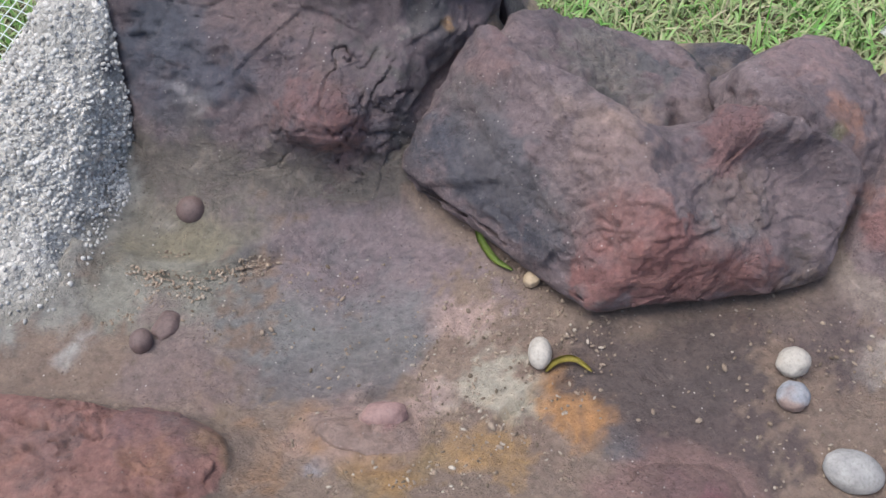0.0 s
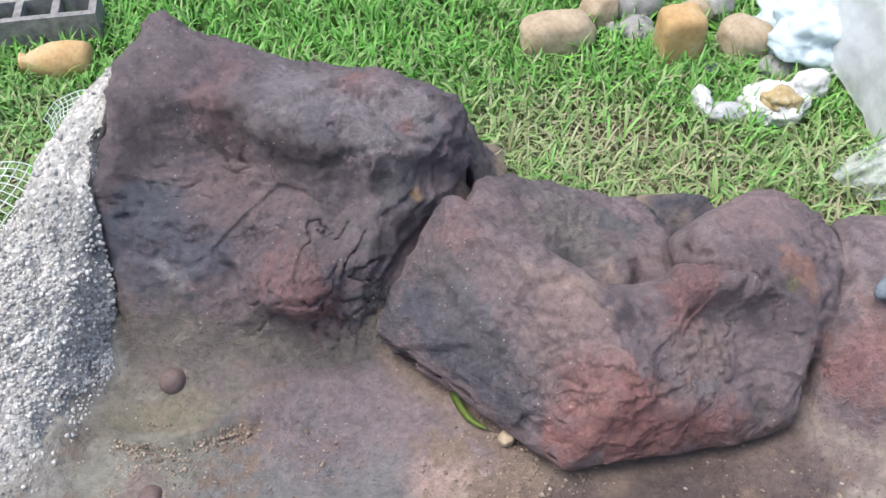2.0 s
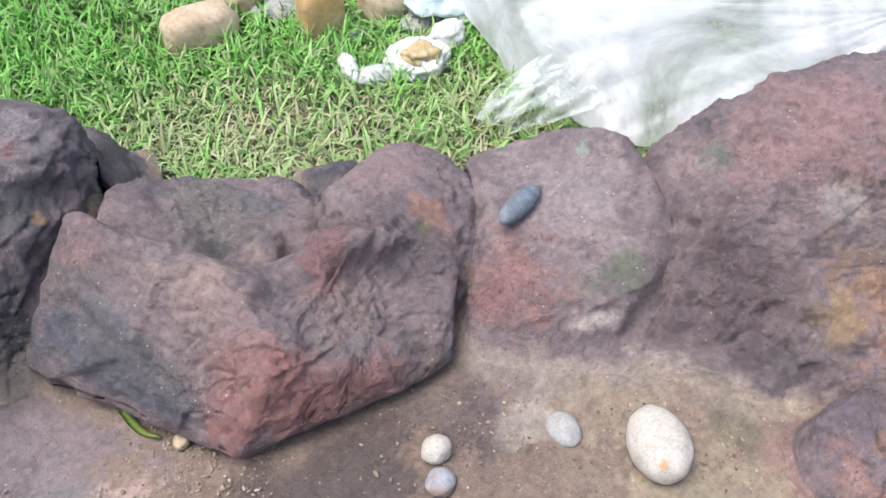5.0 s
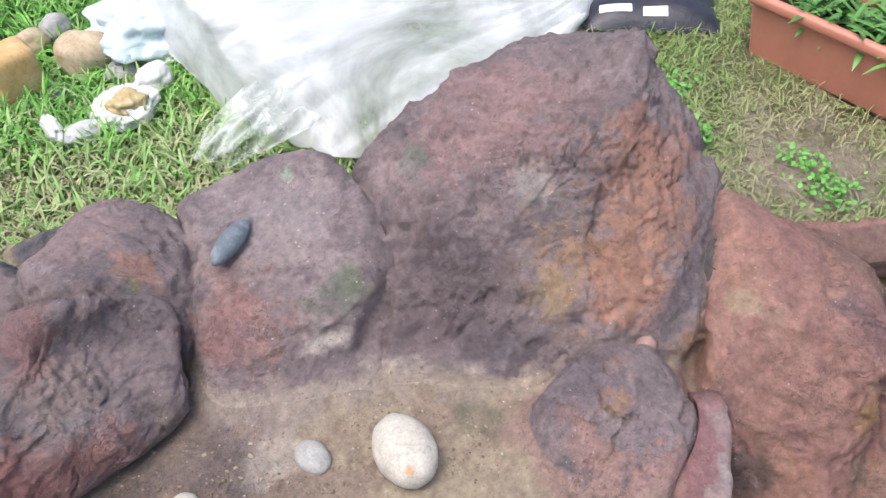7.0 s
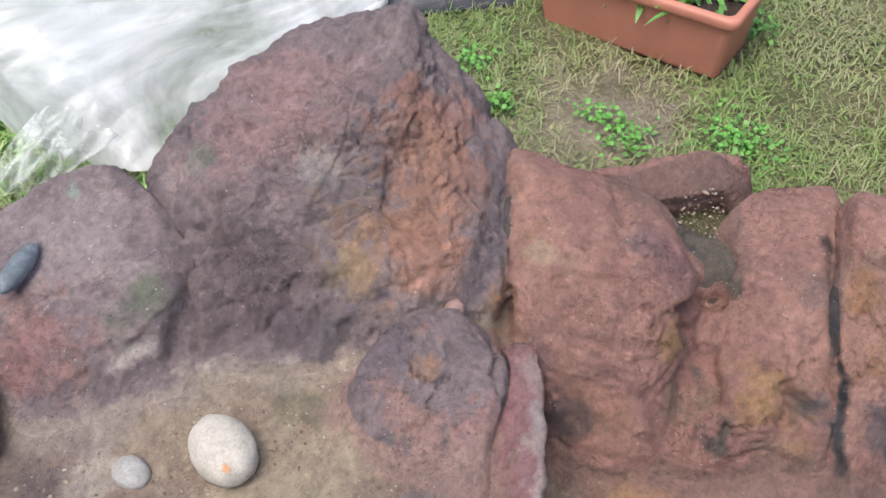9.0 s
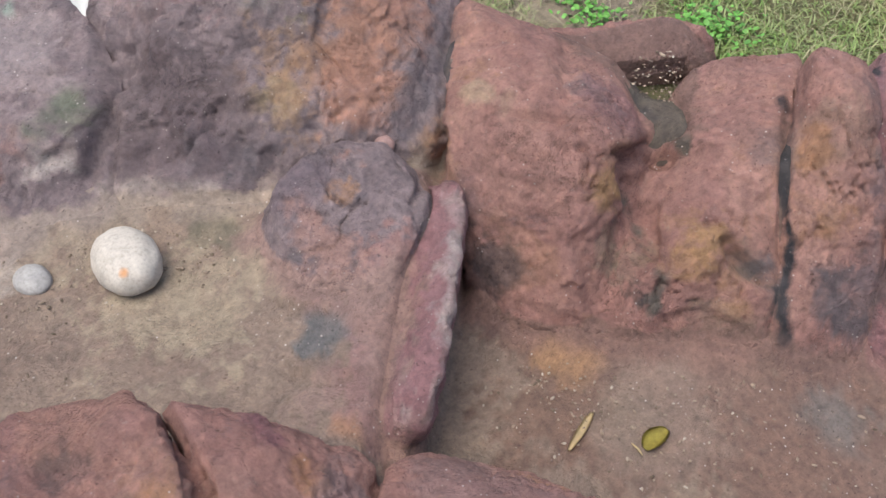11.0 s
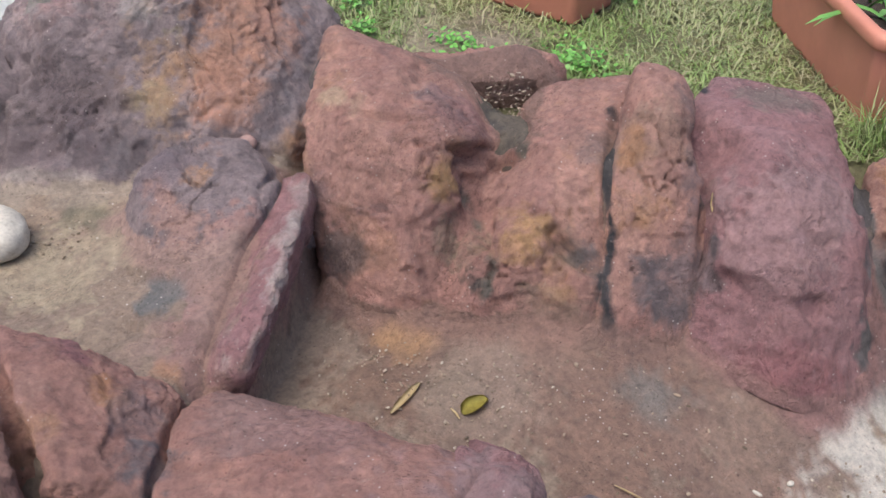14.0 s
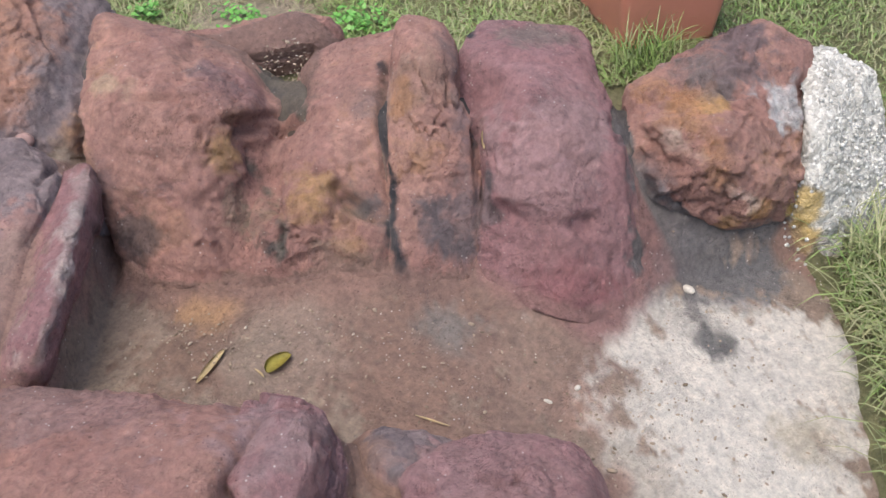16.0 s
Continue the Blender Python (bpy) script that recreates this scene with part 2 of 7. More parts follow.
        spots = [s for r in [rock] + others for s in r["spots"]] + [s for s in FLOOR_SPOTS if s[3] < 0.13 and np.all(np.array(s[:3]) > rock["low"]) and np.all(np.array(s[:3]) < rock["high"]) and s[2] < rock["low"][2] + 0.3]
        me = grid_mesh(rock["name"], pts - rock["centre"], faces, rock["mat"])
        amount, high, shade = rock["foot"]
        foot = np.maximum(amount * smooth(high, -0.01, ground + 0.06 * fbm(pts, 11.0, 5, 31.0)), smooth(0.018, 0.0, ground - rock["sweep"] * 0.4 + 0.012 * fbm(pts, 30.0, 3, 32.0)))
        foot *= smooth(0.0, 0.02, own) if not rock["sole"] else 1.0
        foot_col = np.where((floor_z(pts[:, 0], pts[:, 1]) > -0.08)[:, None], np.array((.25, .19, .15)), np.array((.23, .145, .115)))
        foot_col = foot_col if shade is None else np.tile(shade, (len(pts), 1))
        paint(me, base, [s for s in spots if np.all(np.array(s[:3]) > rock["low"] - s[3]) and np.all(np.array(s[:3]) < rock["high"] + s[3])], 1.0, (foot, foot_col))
        ob = new(rock["name"], me)
        ob.location = rock["centre"]
        tagged(ob, rock["label"], rock["category"], rock["group"])

# ---------------------------------------------------------------- materials
def nodes_of(name):
    m = bpy.data.materials.new(name)
    m.use_nodes = True
    return m, m.node_tree.nodes, m.node_tree.links, m.node_tree.nodes["Principled BSDF"]


def ramp(n, stops):
    r = n.new("ShaderNodeValToRGB")
    while len(r.color_ramp.elements) < len(stops):
        r.color_ramp.elements.new(0.5)
    for e, (pos, c) in zip(r.color_ramp.elements, stops):
        e.position, e.color = pos, (*c, 1)
    return r


def noise_node(n, l, coord, scale, detail=6, rough=0.6, warp=0.0):
    t = n.new("ShaderNodeTexNoise")
    t.inputs["Scale"].default_value, t.inputs["Detail"].default_value = scale, detail
    t.inputs["Roughness"].default_value, t.inputs["Distortion"].default_value = rough, warp
    l.new(coord, t.inputs["Vector"])
    return t


def mix(n, l, a, b, fac, mode="MIX"):
    m = n.new("ShaderNodeMix")
    m.data_type, m.blend_type = "RGBA", mode
    for sock, v in ((m.inputs[0], fac), (m.inputs[6], a), (m.inputs[7], b)):
        if hasattr(v, "is_output"):
            l.new(v, sock)
        else:
            sock.default_value = v if isinstance(v, float) else (*v, 1)
    return m.outputs[2]


def rock_material(name, cols, rough=0.75, grit=0.5, dust=(0.45, 0.38, 0.33), dusty=0.35, gain=1.0):
    """Painted concrete: washes of several colours over each other, pale dust and chips, fine relief."""
    m, n, l, b = nodes_of(name)
    co = n.new("ShaderNodeNewGeometry").outputs["Position"]
    big = noise_node(n, l, co, 4.0, 11, 0.72, 0.5)
    base = ramp(n, [(0.30 + 0.40 * i / (len(cols) - 1), c) for i, c in enumerate(cols)])
    l.new(big.outputs["Fac"], base.inputs["Fac"])
    mid = noise_node(n, l, co, 22.0, 10, 0.78, 0.3)
    wash = ramp(n, [(0.3, (0.66, 0.66, 0.68)), (0.5, (1, 1, 1)), (0.72, (1.32, 1.26, 1.22))])
    l.new(mid.outputs["Fac"], wash.inputs["Fac"])
    att = n.new("ShaderNodeAttribute")
    att.attribute_name = "paint"
    amt = n.new("ShaderNodeAttribute")
    amt.attribute_name = "paint_amount"
    brush = noise_node(n, l, co, 24.0, 8, 0.68, 0.6)
    dry = n.new("ShaderNodeMath")
    dry.operation = "MULTIPLY_ADD"
    l.new(brush.outputs["Fac"], dry.inputs[0])
    dry.inputs[1].default_value = 1.3
    l.new(amt.outputs["Fac"], dry.inputs[2])
    cover = ramp(n, [(0.38, (0, 0, 0)), (0.68, (1, 1, 1))])
    half = n.new("ShaderNodeMath")
    half.operation = "MULTIPLY"
    l.new(dry.outputs[0], half.inputs[0])
    half.inputs[1].default_value = 0.46
    l.new(half.outputs[0], cover.inputs["Fac"])
    thin = n.new("ShaderNodeMath")
    thin.operation = "MINIMUM"
    l.new(cover.outputs["Color"], thin.inputs[0])
    more = n.new("ShaderNodeMath")
    more.operation = "MULTIPLY_ADD"
    l.new(amt.outputs["Fac"], more.inputs[0])
    more.inputs[1].default_value, more.inputs[2].default_value = 1.6, 0.0
    l.new(more.outputs[0], thin.inputs[1])
    col = mix(n, l, base.outputs["Color"], att.outputs["Color"], thin.outputs[0])
    col = mix(n, l, col, wash.outputs["Color"], 0.75, "MULTIPLY")
    fine = noise_node(n, l, co, 60.0, 8, 0.74)
    speck = ramp(n, [(0.28, (0.6, 0.6, 0.61)), (0.5, (1, 1, 1)), (0.75, (1.42, 1.38, 1.35))])
    l.new(fine.outputs["Fac"], speck.inputs["Fac"])
    col = mix(n, l, col, speck.outputs["Color"], 0.85, "MULTIPLY")
    col = mix(n, l, col, (gain,) * 3, 1.0, "MULTIPLY")
    dn = noise_node(n, l, co, 48.0, 8, 0.75, 0.3)
    dm = ramp(n, [(0.60, (0, 0, 0)), (0.69, (1, 1, 1))])
    l.new(dn.outputs["Fac"], dm.inputs["Fac"])
    dfac = n.new("ShaderNodeMath")
    dfac.operation = "MULTIPLY"
    l.new(dm.outputs["Color"], dfac.inputs[0])
    dfac.inputs[1].default_value = dusty
    col = mix(n, l, col, dust, dfac.outputs[0])
    chips = n.new("ShaderNodeTexVoronoi")
    chips.inputs["Scale"].default_value = 58.0
    l.new(co, chips.inputs["Vector"])
    cm = ramp(n, [(0.075, (0.8, 0.8, 0.8)), (0.125, (0, 0, 0))])
    l.new(chips.outputs["Distance"], cm.inputs["Fac"])
    gate = ramp(n, [(0.5, (0, 0, 0)), (0.62, (1, 1, 1))])
    l.new(noise_node(n, l, co, 7.0, 3).outputs["Fac"], gate.inputs["Fac"])
    cf = mix(n, l, cm.outputs["Color"], gate.outputs["Color"], 1.0, "MULTIPLY")
    col = mix(n, l, col, (0.75, 0.68, 0.62), cf)
    # small dark dots in the colour only; the bumped pits lie elsewhere
    dark_dots = n.new("ShaderNodeTexVoronoi")
    dark_dots.inputs["Scale"].default_value = 85.0
    l.new(mix(n, l, co, mid.outputs["Color"], 0.03), dark_dots.inputs["Vector"])
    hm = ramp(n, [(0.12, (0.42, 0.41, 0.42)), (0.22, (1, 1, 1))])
    l.new(dark_dots.outputs["Distance"], hm.inputs["Fac"])
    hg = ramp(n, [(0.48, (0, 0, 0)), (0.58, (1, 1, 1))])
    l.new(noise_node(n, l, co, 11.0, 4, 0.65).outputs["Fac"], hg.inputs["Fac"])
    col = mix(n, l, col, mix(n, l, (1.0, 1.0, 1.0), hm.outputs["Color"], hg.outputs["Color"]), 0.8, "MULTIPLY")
    chipped = noise_node(n, l, co, 10.0, 7, 0.62, 0.5)
    layer = n.new("ShaderNodeMath")
    layer.operation = "MULTIPLY"
    l.new(chipped.outputs["Fac"], layer.inputs[0])
    layer.inputs[1].default_value = 11.0
    saw = n.new("ShaderNodeMath")
    saw.operation = "FRACT"
    l.new(layer.outputs[0], saw.inputs[0])
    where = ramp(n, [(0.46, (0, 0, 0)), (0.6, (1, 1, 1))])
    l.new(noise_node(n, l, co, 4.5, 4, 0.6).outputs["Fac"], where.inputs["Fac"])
    # crease shade put into the colour at shelf feet; shelf edges worn paler
    shelf_tone = ramp(n, [(0.0, (0.5, 0.49, 0.5)), (0.07, (0.62, 0.61, 0.62)), (0.14, (1, 1, 1)), (0.86, (1, 1, 1)), (0.97, (1.25, 1.22, 1.2))])
    l.new(saw.outputs[0], shelf_tone.inputs["Fac"])
    col = mix(n, l, col, mix(n, l, (1.0, 1.0, 1.0), shelf_tone.outputs["Color"], where.outputs["Color"]), 0.75, "MULTIPLY")
    l.new(col, b.inputs["Base Color"])
    rr = ramp(n, [(0.3, (rough - 0.15,) * 3), (0.7, (min(1, rough + 0.12),) * 3)])
    l.new(mid.outputs["Fac"], rr.inputs["Fac"])
    l.new(rr.outputs["Color"], b.inputs["Roughness"])
    b.inputs["Specular IOR Level"].default_value = 0.35
    torn = noise_node(n, l, co, 26.0, 9, 0.72, 0.8)
    fold = n.new("ShaderNodeMath")
    fold.operation = "SUBTRACT"
    l.new(torn.outputs["Fac"], fold.inputs[0])
    fold.inputs[1].default_value = 0.5
    crease = n.new("ShaderNodeMath")
    crease.operation = "ABSOLUTE"
    l.new(fold.outputs[0], crease.inputs[0])
    both = n.new("ShaderNodeMath")
    both.operation = "MULTIPLY_ADD"
    l.new(crease.outputs[0], both.inputs[0])
    both.inputs[1].default_value = 1.8
    l.new(fine.outputs["Fac"], both.inputs[2])
    bent = mix(n, l, co, mid.outputs["Color"], 0.05)
    chip = n.new("ShaderNodeTexVoronoi")
    chip.inputs["Scale"].default_value = 30.0
    l.new(bent, chip.inputs["Vector"])
    pock = ramp(n, [(0.0, (0, 0, 0)), (0.22, (1, 1, 1))])
    pits = n.new("ShaderNodeTexVoronoi")
    pits.inputs["Scale"].default_value = 95.0
    l.new(bent, pits.inputs["Vector"])
    l.new(pits.outputs["Distance"], pock.inputs["Fac"])
    hewn = n.new("ShaderNodeMath")
    hewn.operation = "MULTIPLY_ADD"
    l.new(chip.outputs["Distance"], hewn.inputs[0])
    hewn.inputs[1].default_value = -0.7
    l.new(both.outputs[0], hewn.inputs[2])
    pitted = n.new("ShaderNodeMath")
    pitted.operation = "MULTIPLY_ADD"
    l.new(pock.outputs["Color"], pitted.inputs[0])
    pitted.inputs[1].default_value = 0.12
    l.new(hewn.outputs[0], pitted.inputs[2])
    add = n.new("ShaderNodeMath")
    add.operation = "MULTIPLY_ADD"
    l.new(mid.outputs["Fac"], add.inputs[0])
    add.inputs[1].default_value = 1.8
    l.new(pitted.outputs[0], add.inputs[2])
    broken = ramp(n, [(0.0, (0, 0, 0)), (0.88, (1, 1, 1)), (1.0, (0, 0, 0))])
    l.new(saw.outputs[0], broken.inputs["Fac"])
    shelf = mix(n, l, broken.outputs["Color"], where.outputs["Color"], 1.0, "MULTIPLY")
    total = n.new("ShaderNodeMath")
    total.operation = "MULTIPLY_ADD"
    l.new(shelf, total.inputs[0])
    total.inputs[1].default_value = 0.55
    l.new(add.outputs[0], total.inputs[2])
    sand = noise_node(n, l, co, 170.0, 4, 0.7)
    gritty = n.new("ShaderNodeMath")
    gritty.operation = "MULTIPLY_ADD"
    l.new(sand.outputs["Fac"], gritty.inputs[0])
    gritty.inputs[1].default_value = 0.1
    l.new(total.outputs[0], gritty.inputs[2])
    bump = n.new("ShaderNodeBump")
    bump.inputs["Strength"].default_value, bump.inputs["Distance"].default_value = min(1.0, grit * 1.5), 0.011
    l.new(gritty.outputs[0], bump.inputs["Height"])
    l.new(bump.outputs["Normal"], b.inputs["Normal"])
    return m


def plain(name, c, rough=0.6, metal=0.0, var=0.25, scale=30.0, bumpy=0.2, dist=0.004):
    m, n, l, b = nodes_of(name)
    tc = n.new("ShaderNodeTexCoord")
    a = noise_node(n, l, tc.outputs["Object"], scale, 6, 0.65)
    r = ramp(n, [(0.3, tuple(v * (1 - var) for v in c)), (0.7, tuple(min(1, v * (1 + var)) for v in c))])
    l.new(a.outputs["Fac"], r.inputs["Fac"])
    l.new(r.outputs["Color"], b.inputs["Base Color"])
    b.inputs["Roughness"].default_value, b.inputs["Metallic"].default_value = rough, metal
    if bumpy:
        bump = n.new("ShaderNodeBump")
        bump.inputs["Strength"].default_value, bump.inputs["Distance"].default_value = bumpy, dist
        f = noise_node(n, l, tc.outputs["Object"], scale * 3, 6, 0.65)
        l.new(f.outputs["Fac"], bump.inputs["Height"])
        l.new(bump.outputs["Normal"], b.inputs["Normal"])
    return m


PURPLE, DUSK, GREY = (0.125, 0.094, 0.097), (0.09, 0.077, 0.085), (0.103, 0.1, 0.107)
RED, RUST, OCHRE, TAN = (0.272, 0.146, 0.124), (0.345, 0.192, 0.118), (0.36, 0.21, 0.09), (0.36, 0.26, 0.18)
MAUVE, ROSE, DARK, GREEN = (0.215, 0.148, 0.15), (0.27, 0.152, 0.137), (0.03, 0.03, 0.034), (0.11, 0.13, 0.08)
PALE, WHITE, SLATE = (0.46, 0.40, 0.34), (0.60, 0.56, 0.50), (0.085, 0.085, 0.098)
BROWN, ORANGE, OLIVE, PINK = (0.22, 0.15, 0.12), (0.38, 0.20, 0.09), (0.17, 0.155, 0.125), (0.42, 0.31, 0.27)

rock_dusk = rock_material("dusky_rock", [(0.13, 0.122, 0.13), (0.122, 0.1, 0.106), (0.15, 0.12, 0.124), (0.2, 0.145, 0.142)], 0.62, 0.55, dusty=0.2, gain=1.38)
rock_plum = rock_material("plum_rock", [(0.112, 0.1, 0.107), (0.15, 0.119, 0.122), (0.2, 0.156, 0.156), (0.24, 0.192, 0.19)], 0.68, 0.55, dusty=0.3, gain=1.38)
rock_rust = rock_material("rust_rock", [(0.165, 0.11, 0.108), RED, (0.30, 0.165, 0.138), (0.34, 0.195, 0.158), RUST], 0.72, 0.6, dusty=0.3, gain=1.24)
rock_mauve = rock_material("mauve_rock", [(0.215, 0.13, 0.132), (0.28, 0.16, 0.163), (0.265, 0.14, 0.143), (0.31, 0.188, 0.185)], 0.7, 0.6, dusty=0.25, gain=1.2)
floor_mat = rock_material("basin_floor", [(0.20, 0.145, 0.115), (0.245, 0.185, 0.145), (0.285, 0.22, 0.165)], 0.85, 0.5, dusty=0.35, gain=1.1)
def aggregate_material(name, lo, hi, scale):
    """Raw concrete with its gravel showing."""
    m, n, l, b = nodes_of(name)
    tc = n.new("ShaderNodeTexCoord")
    co = tc.outputs["Object"]
    warp = noise_node(n, l, co, 20.0, 3)
    wv = mix(n, l, co, warp.outputs["Color"], 0.03)
    v = n.new("ShaderNodeTexVoronoi")
    v.inputs["Scale"].default_value = scale
    l.new(wv, v.inputs["Vector"])
    v2 = n.new("ShaderNodeTexVoronoi")
    v2.inputs["Scale"].default_value = scale * 2.7
    l.new(wv, v2.inputs["Vector"])
    sep = n.new("ShaderNodeSeparateColor")
    l.new(v.outputs["Color"], sep.inputs[0])
    r = ramp(n, [(0.1, tuple(x * 0.75 for x in lo)), (0.45, lo), (0.8, hi), (0.97, (0.72, 0.70, 0.66))])
    l.new(sep.outputs[0], r.inputs["Fac"])
    big = noise_node(n, l, co, 6.0, 5, 0.6)
    tone = ramp(n, [(0.3, (0.72, 0.72, 0.70)), (0.7, (1.15, 1.13, 1.1))])
    l.new(big.outputs["Fac"], tone.inputs["Fac"])
    att = n.new("ShaderNodeAttribute")
    att.attribute_name = "paint"
    amt = n.new("ShaderNodeAttribute")
    amt.attribute_name = "paint_amount"
    col = mix(n, l, r.outputs["Color"], att.outputs["Color"], amt.outputs["Fac"])
    col = mix(n, l, col, tone.outputs["Color"], 1.0, "MULTIPLY")
    l.new(col, b.inputs["Base Color"])
    b.inputs["Roughness"].default_value = 0.92
    h = n.new("ShaderNodeMath")
    h.operation = "MULTIPLY_ADD"
    l.new(v2.outputs["Distance"], h.inputs[0])
    h.inputs[1].default_value = 0.5
    l.new(v.outputs["Distance"], h.inputs[2])
    bump = n.new("ShaderNodeBump")
    bump.invert = True
    bump.inputs["Strength"].default_value, bump.inputs["Distance"].default_value = 0.7, 0.007
    l.new(h.outputs[0], bump.inputs["Height"])
    l.new(bump.outputs["Normal"], b.inputs["Normal"])
    return m


concrete = aggregate_material("raw_concrete", (0.50, 0.485, 0.45), (0.62, 0.60, 0.56), 120.0)
white_concrete = aggregate_material("white_concrete", (0.50, 0.485, 0.45), (0.60, 0.58, 0.54), 110.0)
lawn_mat = rock_material("lawn_soil", [(0.14, 0.14, 0.065), (0.19, 0.185, 0.09), (0.25, 0.225, 0.13)], 0.95, 0.9, dusty=0.3)
terracotta = plain("terracotta_plastic", (0.50, 0.20, 0.135), 0.5, var=0.08, scale=12.0, bumpy=0.05)

# ---------------------------------------------------------------- lawn and basin floor
BASIN = [(-1.05, 0.3), (-1.05, 1.5), (-0.7, 1.75), (0.2, 1.7), (1.2, 1.4), (1.9, 0.95), (2.2, 0.3), (2.5, -0.1), (2.8, -0.5), (2.74, -0.74), (2.56, -0.9), (2.35, -1.03), (2.1, -1.2),
         (1.2, -0.9), (0.6, 0.0)]


def inside_poly(x, y, poly):
    hit = np.zeros(x.shape, bool)
    for (ax, ay), (bx, by) in zip(poly, poly[1:] + poly[:1]):
        c = ((ay > y) != (by > y)) & (x < (bx - ax) * (y - ay) / (by - ay + 1e-12) + ax)
        hit ^= c
    return hit


def basin_depth(x, y):
    """How far a place lies inside the basin's outline (outside: minus)."""
    x, y = np.asarray(x, float), np.asarray(y, float)
    d = seg_dist(np.stack([x.ravel(), y.ravel()], -1), BASIN + BASIN[:1]).reshape(x.shape)
    return np.where(inside_poly(x, y, BASIN), d, -d)


def lawn_z(x, y):
    z = -0.035 + 0.03 * smooth(1.2, 2.2, x) - 0.38 * smooth(-0.12, -0.95, y) + 0.01 * np.sin(3.1 * x + 1) * np.sin(2.7 * y)
    return z - 0.25 * smooth(0.0, 0.12, basin_depth(x, y))


LAWN_SPOTS = [(-1.1, 2.6, 0, .45, (.05, .04, .03), .9), (-.7, 2.3, 0, .25, (.07, .055, .04), .8), (2.404, 0.89, 0, .3, (.36, .3, .22), .85), (.7, 1.85, 0, .35, (.25, .21, .13), .7)]


def lawn():
    xs = np.concatenate([[-400, -60, -15, -6], np.arange(-3, 5.501, 0.05), [9, 18, 60, 400]])
    ys = np.concatenate([[-400, -60, -15, -5], np.arange(-3, 5.001, 0.05), [8, 18, 60, 400]])
    X, Y = np.meshgrid(xs, ys)
    Z = lawn_z(X, Y) + 0.012 * np.sin(9 * X + 2 * Y) * np.sin(8 * Y - X) * (np.abs(X) < 6)
    v = np.stack([X, Y, Z], -1).reshape(-1, 3)
    w = len(xs)
    f = [(j * w + i, j * w + i + 1, (j + 1) * w + i + 1, (j + 1) * w + i) for j in range(len(ys) - 1) for i in range(w - 1)]
    me = grid_mesh("ground", v, f, lawn_mat)
    paint(me, v, LAWN_SPOTS, 2.0)
    ob = new("ground", me)
    return tagged(ob, "trodden garden lawn soil with thin patches", "ground", kind="structure")


lawn()


# the fill between the boulders, seen at the bottom of their joints
RIM = [(-.5, 1.85, .2), (.05, 1.72, .12), (.4, 1.58, .06), (.8, 1.45, .1), (1.2, 1.32, .12), (1.65, 1.0, .16), (1.88, .72, .13), (2.27, .52, .13), (2.15, .4, .045), (2.2, .12, .05),
       (2.38, .05, .0), (2.5, -.22, -.02), (2.75, -.42, -.05)]
FRONT_RIM = [(.6, .3, .08), (.95, .15, .03), (1.15, .03, -.06), (1.4, -.25, -.08), (1.6, -.52, -.17)]


def floor_z(x, y):
    s = ((x - 1.24) * 0.34 - (y - 0.16) * 0.39) / 0.517
    along = ((x - 1.24) * 0.39 + (y - 0.16) * 0.34) / 0.517
    pit = -0.195 + 0.2 * np.minimum(0, y)
    up = 0.0 - 0.05 * np.exp(-(((x + 0.2) / 0.28) ** 2 + ((y - 1.15) / 0.22) ** 2)) + (0.07 * smooth(0.0, 0.4, along) - 0.03) * smooth(0.18, 0.03, -s) * smooth(-0.15, 0.0, along) * smooth(0.75, 0.6, along)
    up = up + 0.05 * smooth(0.85, 0.6, y) * smooth(0.5, 0.0, x)
    up = up + 0.015 * np.exp(-(((x - 1.42) / 0.17) ** 2 + ((y - 0.45) / 0.17) ** 2))
    up = up - 0.06 * smooth(-0.1, -0.05, s)
    z = up + (pit - up) * smooth(-0.03, 0.01, s)
    p = np.stack([x.ravel(), y.ravel(), np.zeros(x.size)], -1)
    for line, drop in ((RIM, 1.3), (FRONT_RIM, 1.3)):
        for a, b in zip(line, line[1:]):
            ax, ay, az = a
            bx, by, bz = b
            k = np.clip(((x - ax) * (bx - ax) + (y - ay) * (by - ay)) / ((bx - ax) ** 2 + (by - ay) ** 2), 0, 1)
            d = np.hypot(x - ax - k * (bx - ax), y - ay - k * (by - ay))
            z = np.maximum(z, az + k * (bz - az) - drop * np.maximum(0, d - 0.05))
    return z


UPPER = [
    (-.55, 1.42, 0, .30, OLIVE, 1.0), (-.62, 1.2, 0, .2, OLIVE, .9), (-.35, 1.5, 0, .25, (.15, .125, .115), .9), (-.02, 1.32, 0, .2, (.19, .15, .15), .95), (-.2, 1.22, 0, .22, (.185, .15, .15), .95),
    (-.22, 1.06, 0, .18, (.165, .16, .16), .95), (-.4, 1.08, 0, .14, (.17, .165, .155), .9), (-.2, .93, 0, .12, (.16, .14, .135), .8), (-.52, 1.24, 0, .07, (.21, .185, .125), .7),
    (-.63, 1.13, 0, .09, (.25, .24, .20), .8), (-.5, 1.12, 0, .08, (.25, .24, .20), .7), (-.5, .95, 0, .12, (.20, .15, .135), .8)]
UPPER = [(x, y, z, r, tuple(1.22 * v for v in c), k) for x, y, z, r, c, k in UPPER]
